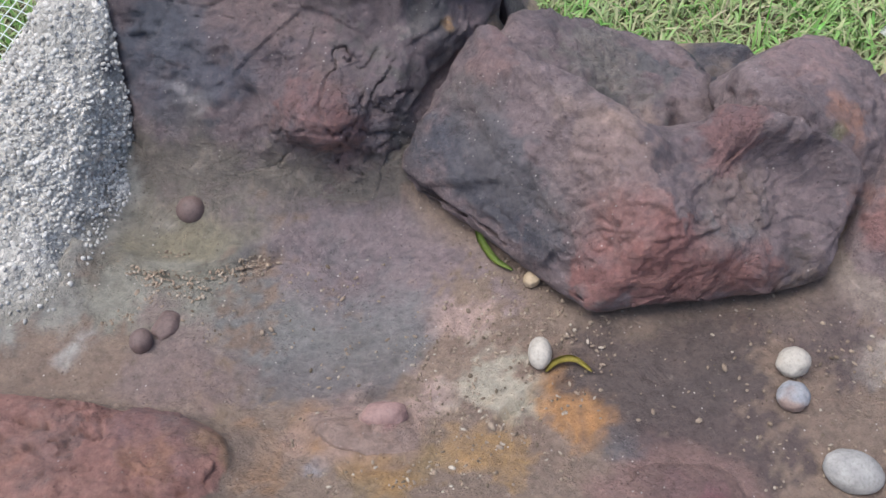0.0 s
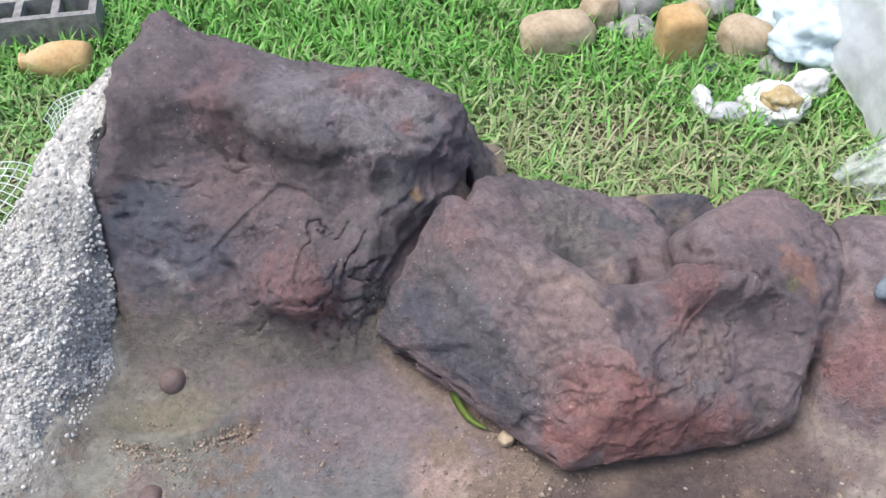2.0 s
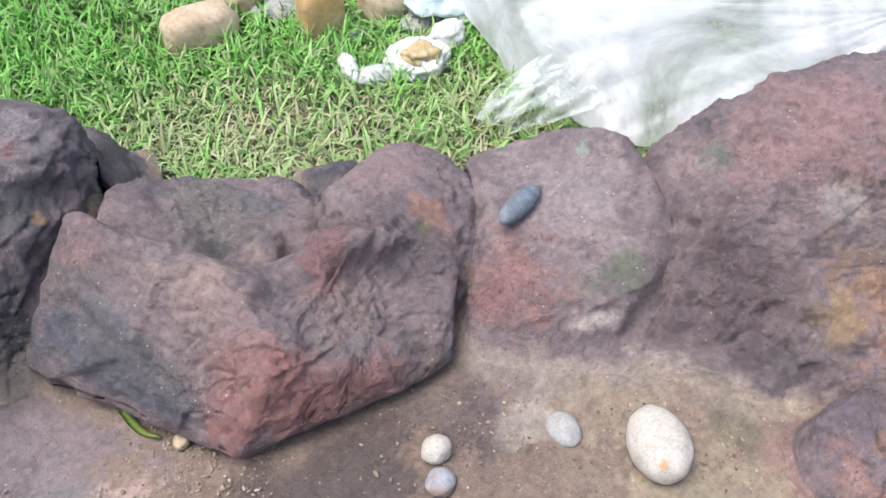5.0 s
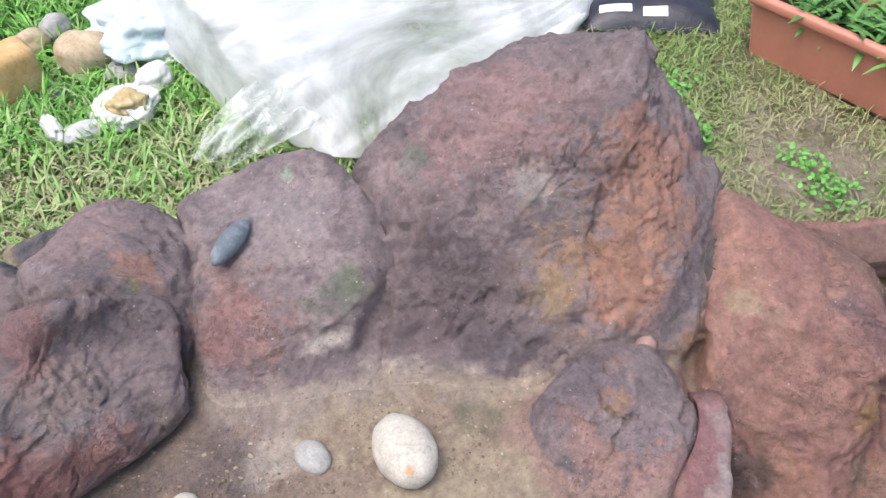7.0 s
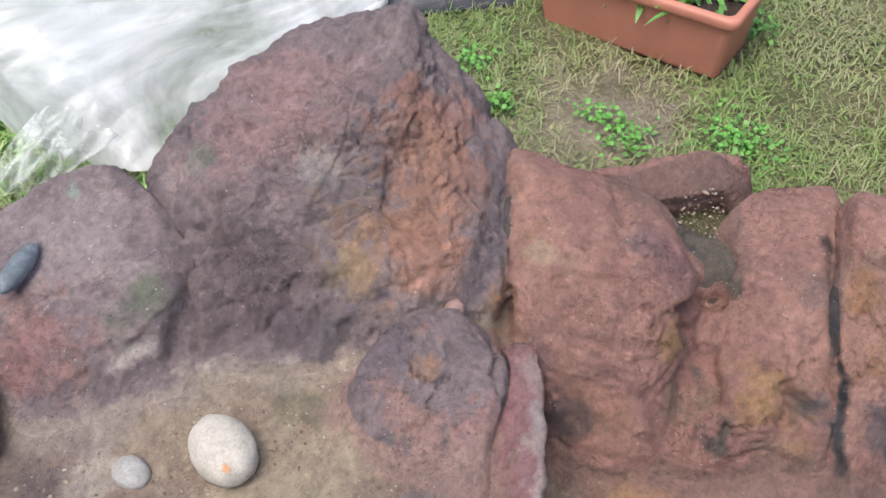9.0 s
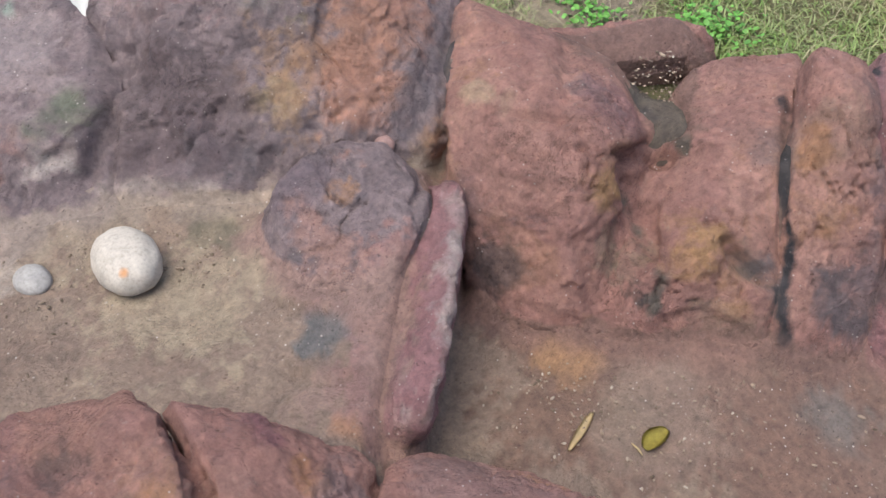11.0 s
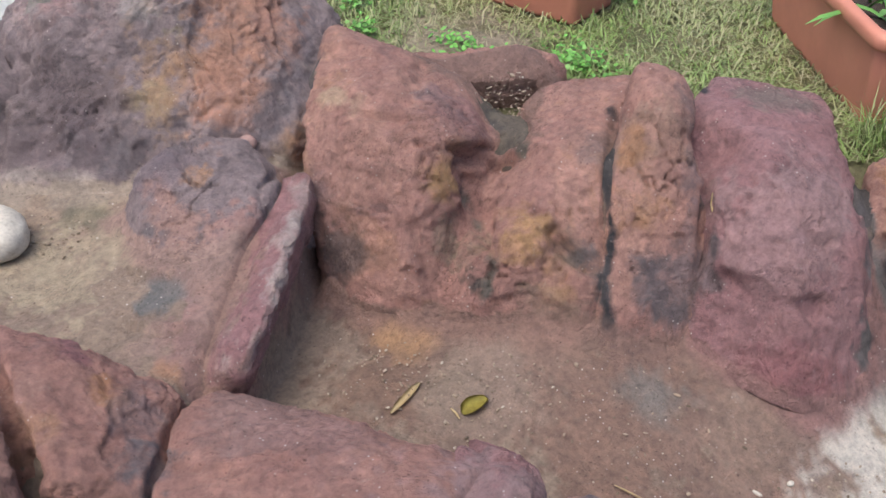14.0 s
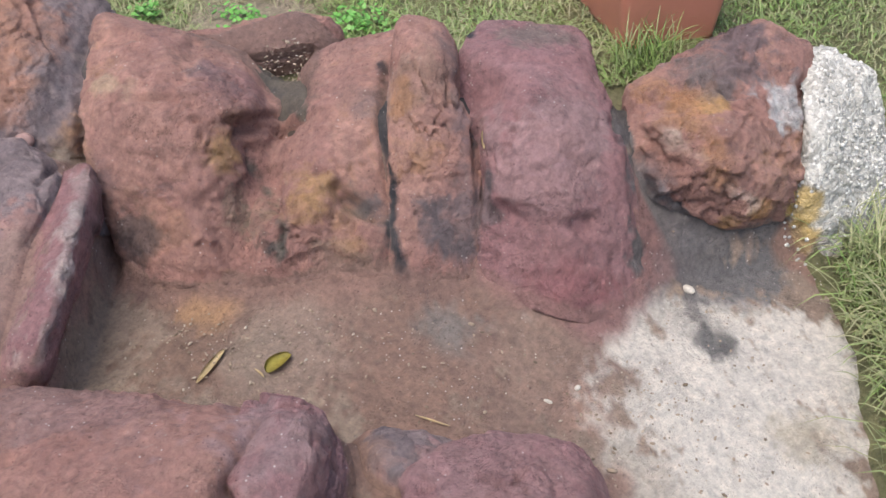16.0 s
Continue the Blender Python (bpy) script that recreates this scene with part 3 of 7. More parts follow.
MIDDLE = [
    (0.031, 1.077, -0.019, .062, PINK, .8), (-0.026, 0.911, -0.01, .062, PINK, .8), (-0.159, 0.839, 0.012, .062, PINK, .6), (0.058, 0.934, -0.009, .088, (.42, .38, .30), .8), (0.108, 0.884, -0.004, .062, (.42, .38, .30), .8),
    (0.251, 0.858, -0.001, .088, (.40, .22, .10), .9), (0.052, 0.78, 0.006, .088, (.36, .23, .11), .7), (-0.096, 0.739, 0.02, .088, (.27, .20, .12), .7), (-0.249, 0.818, 0.001, .050, (.40, .22, .10), .7),
    (-0.343, 0.77, 0.013, .075, (.32, .20, .12), .7), (-0.233, 0.747, 0.017, .025, (.30, .31, .33), .7)]
STREAM = [
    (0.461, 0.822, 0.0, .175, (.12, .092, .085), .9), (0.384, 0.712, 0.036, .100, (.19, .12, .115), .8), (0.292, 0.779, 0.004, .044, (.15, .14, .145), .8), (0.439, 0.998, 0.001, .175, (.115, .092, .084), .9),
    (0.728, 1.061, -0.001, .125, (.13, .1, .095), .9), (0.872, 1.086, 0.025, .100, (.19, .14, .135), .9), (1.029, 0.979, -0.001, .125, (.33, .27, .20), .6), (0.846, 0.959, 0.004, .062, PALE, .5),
    (1.229, 0.808, 0.004, .050, (.14, .125, .09), .7), (0.7, 1.111, 0.0, .112, (.19, .148, .13), .85), (1.105, 0.676, -0.002, .188, (.34, .28, .20), .7)]
PIT = [(2.0, -.2, -.2, .4, (.19, .122, .096), .85), (1.72, .1, -.2, .28, (.185, .12, .095), .85), (2.1, -.5, -.28, .3, (.2, .135, .11), .8),
    (1.536, 0.15, -0.191, .14, (.19, .125, .095), .85), (1.663, 0.202, -0.194, .062, (.37, .22, .12), .8), (1.639, 0.03, -0.194, .062, (.17, .15, .11), .6), (1.863, 0.011, -0.195, .12, (.22, .145, .115), .85),
    (1.971, -0.223, -0.237, .075, (.18, .165, .15), .8), (1.777, -0.263, -0.247, .12, (.21, .135, .105), .8), (1.678, -0.006, -0.194, .125, (.26, .195, .155), .7), (2.036, -0.419, -0.283, .112, (.23, .16, .125), .7),
    (2.008, -0.554, -0.307, .075, (.28, .18, .14), .8)]
APRON = [
    (2.319, -0.662, -0.329, .213, (.50, .465, .41), 1.0), (2.107, -0.657, -0.325, .150, (.50, .465, .41), 1.0), (2.23, -0.856, -0.369, .213, (.50, .465, .41), 1.0), (2.451, -0.858, -0.369, .175, (.50, .465, .41), 1.0),
    (2.094, -0.848, -0.366, .200, (.50, .465, .41), 1.0), (1.928, -0.712, -0.339, .100, (.38, .34, .29), .9), (2.35, -0.543, -0.309, .075, (.38, .35, .31), .9), (2.349, -0.673, -0.329, .044, (.13, .125, .12), .95),
    (2.273, -0.924, -0.378, .075, (.33, .28, .20), .6), (2.535, -0.557, -0.294, .13, (.115, .108, .108), 1.0), (2.452, -0.48, -0.267, .1, (.12, .11, .11), 1.0), (2.604, -0.644, -0.323, .09, (.14, .132, .13), .9), (2.473, -0.465, -0.236, .062, (.16, .125, .12), .8)] + [(x, y, z, .06, (.11, .1, .1), .9) for x, y, z in ((2.496, -0.279, -0.019), (2.446, -0.324, -0.1), (2.41, -0.376, -0.186), (2.442, -0.437, -0.23), (2.489, -0.488, -0.253))]
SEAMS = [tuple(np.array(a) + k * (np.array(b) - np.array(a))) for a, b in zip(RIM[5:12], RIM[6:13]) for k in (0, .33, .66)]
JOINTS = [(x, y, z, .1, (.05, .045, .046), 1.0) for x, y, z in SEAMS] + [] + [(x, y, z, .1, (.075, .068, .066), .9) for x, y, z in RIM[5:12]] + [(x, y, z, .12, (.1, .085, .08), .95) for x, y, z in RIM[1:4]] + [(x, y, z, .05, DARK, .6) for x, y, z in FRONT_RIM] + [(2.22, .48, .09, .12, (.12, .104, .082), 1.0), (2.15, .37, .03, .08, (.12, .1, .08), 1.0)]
LIP = [(1.24 + .754 * a - .658 * w, .16 + .658 * a + .754 * w, .08 * a / .4, r, (.27, .16, .145), .9) for a in (0, .1, .2, .3, .4, .5, .6) for w, r in ((.02, .08), (.1, .09))] + [(1.325, 0.524, 0.029, .09, (.27, .17, .145), .8), (1.362, 0.404, 0.034, .09, (.27, .175, .15), .8), (1.274, 0.295, 0.015, .07, (.27, .185, .16), .8), (1.15, 0.323, 0.001, .07, (.27, .19, .16), .7),
       (1.15, 0.255, 0.002, .035, (.36, .20, .11), .7), (1.234, 0.422, 0.012, .055, (.15, .145, .14), .9)]
FLOOR_SPOTS = UPPER + MIDDLE + STREAM + PIT + APRON + LIP + JOINTS


def basin_floor():
    xs, ys = np.arange(-1.1, 2.9, 0.0125), np.arange(-1.3, 1.8, 0.0125)
    X, Y = np.meshgrid(xs, ys)
    inner = basin_depth(X, Y)
    keep = inner > -0.06
    flat = np.stack([X, Y, np.zeros_like(X)], -1).reshape(-1, 3)
    rough = 0.007 * fbm(flat, 5.0, 3, 2.0) + 0.0025 * fbm(flat, 30.0, 4, 4.0)
    Z = floor_z(X, Y).ravel() - 1.2 * np.maximum(0, -inner.ravel() + 0.015 * fbm(flat, 9.0, 3, 8.0))
    pts = np.stack([X.ravel(), Y.ravel(), Z], -1)
    w = len(xs)
    number, used, faces = {}, [], []
    kf = keep.ravel()

    def idx(i):
        if i not in number:
            number[i] = len(used)
            used.append(i)
        return number[i]

    for j in range(len(ys) - 1):
        for i in range(w - 1):
            q = (j * w + i, j * w + i + 1, (j + 1) * w + i + 1, (j + 1) * w + i)
            if kf[q[0]] and kf[q[1]] and kf[q[2]] and kf[q[3]]:
                faces.append([idx(k) for k in q])
    pts, rough = pts[used], rough[used]
    rise, gap = np.zeros(len(pts)), np.full(len(pts), 1.0)
    for rock in ROCKS:
        sel = np.all(pts > rock["low"], axis=1) & np.all(pts < rock["high"], axis=1)
        if sel.any():
            q, z0, k = pts[sel].copy(), pts[sel][:, 2], rock["sweep"]
            d, _ = depth(rock, q)
            gap[sel] = np.minimum(gap[sel], d)
            if rock["sole"]:
                d_first = d
                for turn in range(6):
                    over = 0.8 * (q[:, 2] - z0)
                    m = np.minimum(d, over)
                    f = m - k * np.log(np.exp(-np.clip((d - m) / k, 0, 60)) + np.exp(-np.clip((over - m) / k, 0, 60)))
                    q[:, 2] -= np.clip(f, -0.02, 0.02)
                    d, _ = depth(rock, q)
                rise[sel] = np.maximum(rise[sel], np.clip(q[:, 2] - z0, 0, 2.5 * k) * smooth(-0.035, -0.005, d_first))
    pts[:, 2] += rise + rough * smooth(0.0, 0.06, gap) - 0.007 * smooth(0.02, -0.01, gap)
    up = np.tile((0.0, 0.0, 1.0), (len(pts), 1))
    bent = pts + 0.012 * np.stack([fbm(pts, 12.0, 3, 61.0), fbm(pts, 12.0, 3, 62.0), np.zeros(len(pts))], -1)
    free = smooth(0.0, 0.05, gap)
    worn = smooth(0.0, 0.3, fbm(pts, 3.5, 3, 64.0))
    pts[:, 2] += free * (0.005 * worn * (shelves(pts, 7.0, 2.4, 63.0) - 0.5) + 0.003 * worn * fbm(pts, 40.0, 2, 65.0))
    for line, width, high in LIPS:
        i = close_to(pts, line, 2 * width + 0.02)
        if len(i):
            pts[i, 2] += 1.2 * free[i] * lip(bent[i], up[i], line, width, high)
    for line, width, dep in GROOVES:
        i = close_to(pts, line, 3 * width + 0.02)
        if len(i):
            pts[i, 2] -= free[i] * dep * np.exp(-(seg_dist(bent[i], line) / width) ** 2)
    for line, rad, dep in HOLLOWS:
        i = close_to(pts, line, rad + 0.02)
        if len(line) == 1 and len(i):
            pts[i, 2] -= free[i] * dep * smooth(rad, rad * 0.2, np.linalg.norm(bent[i] - np.array(line[0]), axis=1))
    near, tone = np.zeros(len(pts)), np.zeros((len(pts), 3))
    ragged = 0.05 * fbm(pts, 8.0, 4, 33.0)
    for rock in ROCKS:
        sel = np.nonzero(np.all(pts > rock["low"], axis=1) & np.all(pts < rock["high"], axis=1))[0]
        if len(sel):
            d, _ = depth(rock, pts[sel])
            k = smooth(0.055, 0.0, d - 0.4 * rock["sweep"] + ragged[sel])
            sel, k = sel[k > near[sel]], k[k > near[sel]]
            near[sel] = k
            amount, high, shade = rock["foot"]
            q = pts[sel]
            plain_foot = np.where((floor_z(q[:, 0], q[:, 1]) > -0.08)[:, None], np.array((.25, .19, .15)), np.array((.23, .145, .115)))
            tone[sel] = plain_foot if shade is None else np.array(shade)
    near *= smooth(0.09, 0.17, seg_dist(pts, RIM))
    me = grid_mesh("basin_floor", pts, faces, floor_mat)
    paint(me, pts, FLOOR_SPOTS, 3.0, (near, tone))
    ob = new("basin_floor", me)
    return tagged(ob, "dusty painted concrete floor of a dry stream basin", "basin floor", kind="structure")

# ---------------------------------------------------------------- boulders
boulder("boulder", "large dusky purple moulded boulder with hollow face", [
    (-.55, 1.95, .55), (-.4, 1.9, .46), (-.1, 1.9, .415), (.125, 1.77, .4), (-.70, 1.62, .36), (-.47, 1.7, .43), (-.2, 1.68, .46), (.1, 1.7, .37),
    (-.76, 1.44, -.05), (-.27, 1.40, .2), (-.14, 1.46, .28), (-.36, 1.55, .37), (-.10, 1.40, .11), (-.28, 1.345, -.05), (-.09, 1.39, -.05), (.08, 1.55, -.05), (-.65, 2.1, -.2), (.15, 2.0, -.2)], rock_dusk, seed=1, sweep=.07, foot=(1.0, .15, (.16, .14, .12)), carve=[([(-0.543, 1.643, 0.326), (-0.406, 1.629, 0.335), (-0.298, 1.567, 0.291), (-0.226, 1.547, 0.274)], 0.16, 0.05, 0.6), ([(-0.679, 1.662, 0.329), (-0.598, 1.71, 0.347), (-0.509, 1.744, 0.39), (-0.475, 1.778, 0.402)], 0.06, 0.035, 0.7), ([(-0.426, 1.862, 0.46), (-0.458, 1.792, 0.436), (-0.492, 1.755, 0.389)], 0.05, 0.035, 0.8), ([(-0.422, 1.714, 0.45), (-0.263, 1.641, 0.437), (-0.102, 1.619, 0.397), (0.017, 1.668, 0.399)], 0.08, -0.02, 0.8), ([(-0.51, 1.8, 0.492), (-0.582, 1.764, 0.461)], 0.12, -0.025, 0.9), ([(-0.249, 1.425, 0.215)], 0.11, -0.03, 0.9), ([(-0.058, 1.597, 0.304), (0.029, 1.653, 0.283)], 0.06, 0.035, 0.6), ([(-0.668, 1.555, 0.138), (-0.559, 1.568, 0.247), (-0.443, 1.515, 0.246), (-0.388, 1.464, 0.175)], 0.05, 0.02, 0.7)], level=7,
    dents=[(-0.564, 1.728, 0.35, .05, .02), (-0.664, 1.567, 0.162, .04, .02), (-0.13, 1.545, 0.29, .05, .03), (-0.216, 1.656, 0.453, .08, -.015),
           (-0.51, 1.791, 0.484, .08, -.02), (-0.006, 1.675, 0.41, .06, -.012), (-0.248, 1.403, 0.204, .07, -.02)],
    cracks=[([(-0.224, 1.596, 0.327), (-0.167, 1.537, 0.266), (-0.121, 1.438, 0.195)], .008, .014), ([(-0.273, 1.814, 0.46), (-0.173, 1.755, 0.449), (-0.053, 1.743, 0.425)], .006, .01),
            ([(-0.424, 1.701, 0.423), (-0.291, 1.631, 0.393), (-0.173, 1.6, 0.37), (-0.007, 1.645, 0.385)], .013, .013), ([(-0.585, 1.72, 0.358), (-0.474, 1.765, 0.396), (-0.426, 1.83, 0.437)], .015, .012)],
    spots=[(-0.467, 1.546, 0.267, .12, SLATE, .7), (-0.563, 1.51, 0.184, .1, (.11, .105, .115), .7), (-0.235, 1.412, 0.229, .1, (.19, .115, .108), .4), (-0.222, 1.779, 0.455, .15, (.155, .13, .135), .6),
           (-0.382, 1.618, 0.328, .12, (.19, .135, .13), .6), (0.016, 1.646, 0.29, .03, OCHRE, .7), (-0.07, 1.584, 0.3, .045, (.26, .23, .21), .6), 
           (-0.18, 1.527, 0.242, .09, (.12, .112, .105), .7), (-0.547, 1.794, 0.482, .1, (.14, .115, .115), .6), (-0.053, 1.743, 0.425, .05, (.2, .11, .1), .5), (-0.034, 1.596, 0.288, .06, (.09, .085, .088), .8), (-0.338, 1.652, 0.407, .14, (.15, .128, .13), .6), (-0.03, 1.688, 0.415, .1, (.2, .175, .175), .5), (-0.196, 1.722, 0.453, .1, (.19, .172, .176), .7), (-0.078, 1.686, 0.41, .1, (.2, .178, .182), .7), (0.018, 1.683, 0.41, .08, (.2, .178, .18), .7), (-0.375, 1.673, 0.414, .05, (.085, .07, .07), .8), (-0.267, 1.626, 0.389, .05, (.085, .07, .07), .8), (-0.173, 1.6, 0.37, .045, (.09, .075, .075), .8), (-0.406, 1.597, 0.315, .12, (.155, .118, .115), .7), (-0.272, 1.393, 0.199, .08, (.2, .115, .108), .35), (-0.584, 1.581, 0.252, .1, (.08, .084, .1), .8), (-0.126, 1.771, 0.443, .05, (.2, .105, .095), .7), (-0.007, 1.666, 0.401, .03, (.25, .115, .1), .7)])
boulder("boulder", "broad pointed plum boulder overhanging the basin floor", [
    [(.07, 1.57, .33), (.02, 1.45, .28), (.22, 1.38, .35), (.33, 1.29, .34), (.37, 1.1, .25), (.12, 1.25, .21), (0.260, 1.037, 0.040), (-0.107, 1.382, 0.050), (-.09, 1.42, .15), (.05, 1.6, -.05), (.46, 1.25, .27),
     (.55, 1.3, -.05), (.55, 1.15, .12), (.2, 1.2, -.08), (.0, 1.45, -.08), (.5, 1.17, -.08)],
    [(.38, 1.29, .272), (.56, 1.31, .305), (.64, 1.34, .325), (.82, 1.3, .2), (.80, 1.17, .12), (.5, 1.13, .2), (.37, 1.1, .25), (0.260, 1.037, 0.040), (0.723, 1.085, 0.040), (.75, 1.45, -.05), (.36, 1.45, -.05), (.38, 1.4, .19), (.56, 1.4, .2), (.33, 1.22, .26),
     (.72, 1.2, -.08), (.3, 1.18, -.08)]], rock_plum, seed=2, sole=False, core=(.43, 1.22, .06), foot=(.1, .03, None), carve=[([(0.481, 1.22, 0.234), (0.564, 1.214, 0.194), (0.662, 1.227, 0.172)], 0.14, 0.035, 0.6), ([(0.489, 1.472, 0.135), (0.429, 1.281, 0.255), (0.418, 1.238, 0.24)], 0.022, 0.02, 0.8), ([(0.045, 1.453, 0.278), (0.118, 1.304, 0.238), (0.218, 1.171, 0.193)], 0.06, -0.012, 0.9), ([(0.123, 1.404, 0.278), (0.224, 1.245, 0.221), (0.3, 1.113, 0.163)], 0.045, 0.016, 0.9), ([(0.521, 1.483, 0.121), (0.549, 1.298, 0.307), (0.663, 1.291, 0.277)], 0.05, -0.018, 0.9)], level=7,
    dents=[(0.502, 1.282, 0.251, .06, .02), (0.083, 1.523, 0.321, .05, -.012), (0.552, 1.316, 0.311, .06, -.015),
           (0.458, 1.417, 0.126, .035, -.012), (0.224, 1.276, 0.269, .08, -.01), (0.668, 1.142, 0.101, .05, .02)],
    cracks=[([(0.01, 1.45, 0.23), (0.117, 1.276, 0.202), (0.219, 1.146, 0.154)], .011, .008), ([(0.176, 1.343, 0.26), (0.233, 1.213, 0.208), (0.307, 1.074, 0.146)], .012, .009),
            ([(0.243, 1.258, 0.27), (0.324, 1.222, 0.277)], .006, .007), ([(0.512, 1.478, 0.128), (0.426, 1.258, 0.249)], .009, .014), ([(0.08, 1.446, 0.284), (0.183, 1.292, 0.251)], .008, .006)],
    # two of the darker spots are centred on dents
    spots=[(-0.039, 1.383, 0.147, .08, SLATE, .7), (0.117, 1.24, 0.157, .09, (.095, .09, .1), .7), (0.178, 1.148, 0.114, .06, SLATE, .6), (0.044, 1.412, 0.255, .08, (.15, .13, .125), .6),
           (0.318, 1.115, 0.196, .1, (.25, .135, .12), .6), (0.298, 1.063, 0.124, .08, (.25, .125, .11), .6), (0.284, 1.255, 0.292, .07, (.27, .205, .18), .6), (0.33, 1.183, 0.262, .08, (.26, .185, .165), .5),
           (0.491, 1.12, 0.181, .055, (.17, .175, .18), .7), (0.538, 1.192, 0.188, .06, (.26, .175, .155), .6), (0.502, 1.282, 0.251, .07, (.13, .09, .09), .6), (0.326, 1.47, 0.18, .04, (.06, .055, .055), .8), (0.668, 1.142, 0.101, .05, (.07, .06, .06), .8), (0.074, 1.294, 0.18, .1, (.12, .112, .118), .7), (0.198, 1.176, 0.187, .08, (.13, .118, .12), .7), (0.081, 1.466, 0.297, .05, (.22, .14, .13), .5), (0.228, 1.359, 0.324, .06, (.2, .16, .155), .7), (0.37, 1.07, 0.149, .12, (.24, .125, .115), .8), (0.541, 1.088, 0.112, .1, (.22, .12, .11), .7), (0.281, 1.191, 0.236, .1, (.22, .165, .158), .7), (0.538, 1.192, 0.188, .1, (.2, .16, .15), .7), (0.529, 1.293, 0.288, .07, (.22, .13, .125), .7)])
boulder("boulder", "low dark boulder behind a planting gap", [
    (.14, 1.66, .28), (.34, 1.72, .2), (.58, 1.7, .11), (.1, 1.5, .25), (.4, 1.5, .17), (.32, 1.36, .17), (.57, 1.4, .15), (.1, 1.8, -.2), (.6, 1.75, -.2), (.0, 1.6, -.1), (.6, 1.5, -.1)], rock_plum, seed=3,
    dents=[(0.33, 1.508, 0.192, .06, .03)], spots=[(0.365, 1.57, 0.179, .12, (.17, .155, .142), .7), (0.46, 1.591, 0.154, .06, (.12, .115, .12), .7)])
boulder("boulder", "small dark boulder beside the lawn", [
    (.57, 1.83, .03), (.72, 1.8, .07), (.6, 1.65, .075), (.75, 1.65, .08), (.55, 1.9, -.25), (.8, 1.85, -.25), (.55, 1.6, -.2), (.8, 1.6, -.2)], rock_dusk, seed=4, level=5,
    spots=[(0.622, 1.744, 0.079, .12, (.07, .068, .078), .85)])
boulder("boulder", "small dark wedge boulder beside the lawn", [
    (.1, 1.85, .3), (.2, 1.95, .1), (.27, 2.1, -.1), (.1, 2.0, .2), (.15, 1.7, .2), (.3, 1.9, -.25), (.0, 2.1, -.25), (.3, 2.15, -.25), (.1, 1.7, -.2)], rock_dusk, seed=5, level=5)
boulder("boulder", "cracked plum boulder on the basin rim", [
    (.78, 1.64, .245), (.93, 1.53, .225), (.56, 1.45, .29), (.62, 1.33, .32), (.78, 1.42, .285), (.92, 1.35, .18), (.55, 1.75, -.2), (1, 1.7, -.2), (.97, 1.2, -.05), (.6, 1.3, -.1)],
    rock_plum, seed=6, dents=[(0.748, 1.406, 0.254, .05, .015)],
    cracks=[([(0.569, 1.454, 0.221), (0.614, 1.365, 0.286), (0.666, 1.342, 0.277), (0.725, 1.299, 0.222)], .008, .022), ([(0.678, 1.46, 0.266), (0.678, 1.368, 0.281)], .007, .014)],
    spots=[(0.735, 1.531, 0.259, .12, (.235, .165, .16), .6), (0.786, 1.37, 0.241, .05, (.26, .14, .1), .6), (0.743, 1.325, 0.225, .03, GREEN, .6)])
boulder("boulder", "smooth grey-plum boulder with flat top", [
    (.95, 1.58, .2), (1.23, 1.46, .31), (1.29, 1.37, .29), (1.28, 1.17, .225), (1.21, 1.08, .195), (.84, 1.31, .175), (.99, 1.14, .155), (.8, 1.22, -.02), (.8, 1.08, -.02),
    (1.08, .98, .0), (1.2, .98, -.02), (.95, 1.7, -.2), (1.3, 1.6, -.2)], rock_plum, seed=7, sweep=.03, foot=(.55, .045, (.29, .235, .2)), carve=[([(0.941, 1.159, 0.091), (1.037, 1.109, 0.102), (1.095, 1.09, 0.105)], 0.03, 0.025, 0.6), ([(0.904, 1.345, 0.167), (0.858, 1.309, 0.137)], 0.03, 0.03, 0.7)], ledge=.007, lump=.009,
    dents=[(1.187, 1.397, 0.258, .09, .008)], cracks=[([(1.08, 1.411, 0.238), (1.135, 1.38, 0.243), (1.2, 1.331, 0.238)], .005, .009)],
    spots=[(1.086, 1.317, 0.219, .2, (.25, .2, .196), .8), (1.14, 1.117, 0.18, .045, GREEN, .5), (0.928, 1.202, 0.149, .11, (.24, .145, .13), .7), 
           (0.86, 1.315, 0.139, .04, DARK, .7), (1.161, 1.423, 0.267, .022, (.25, .34, .27), .7)])
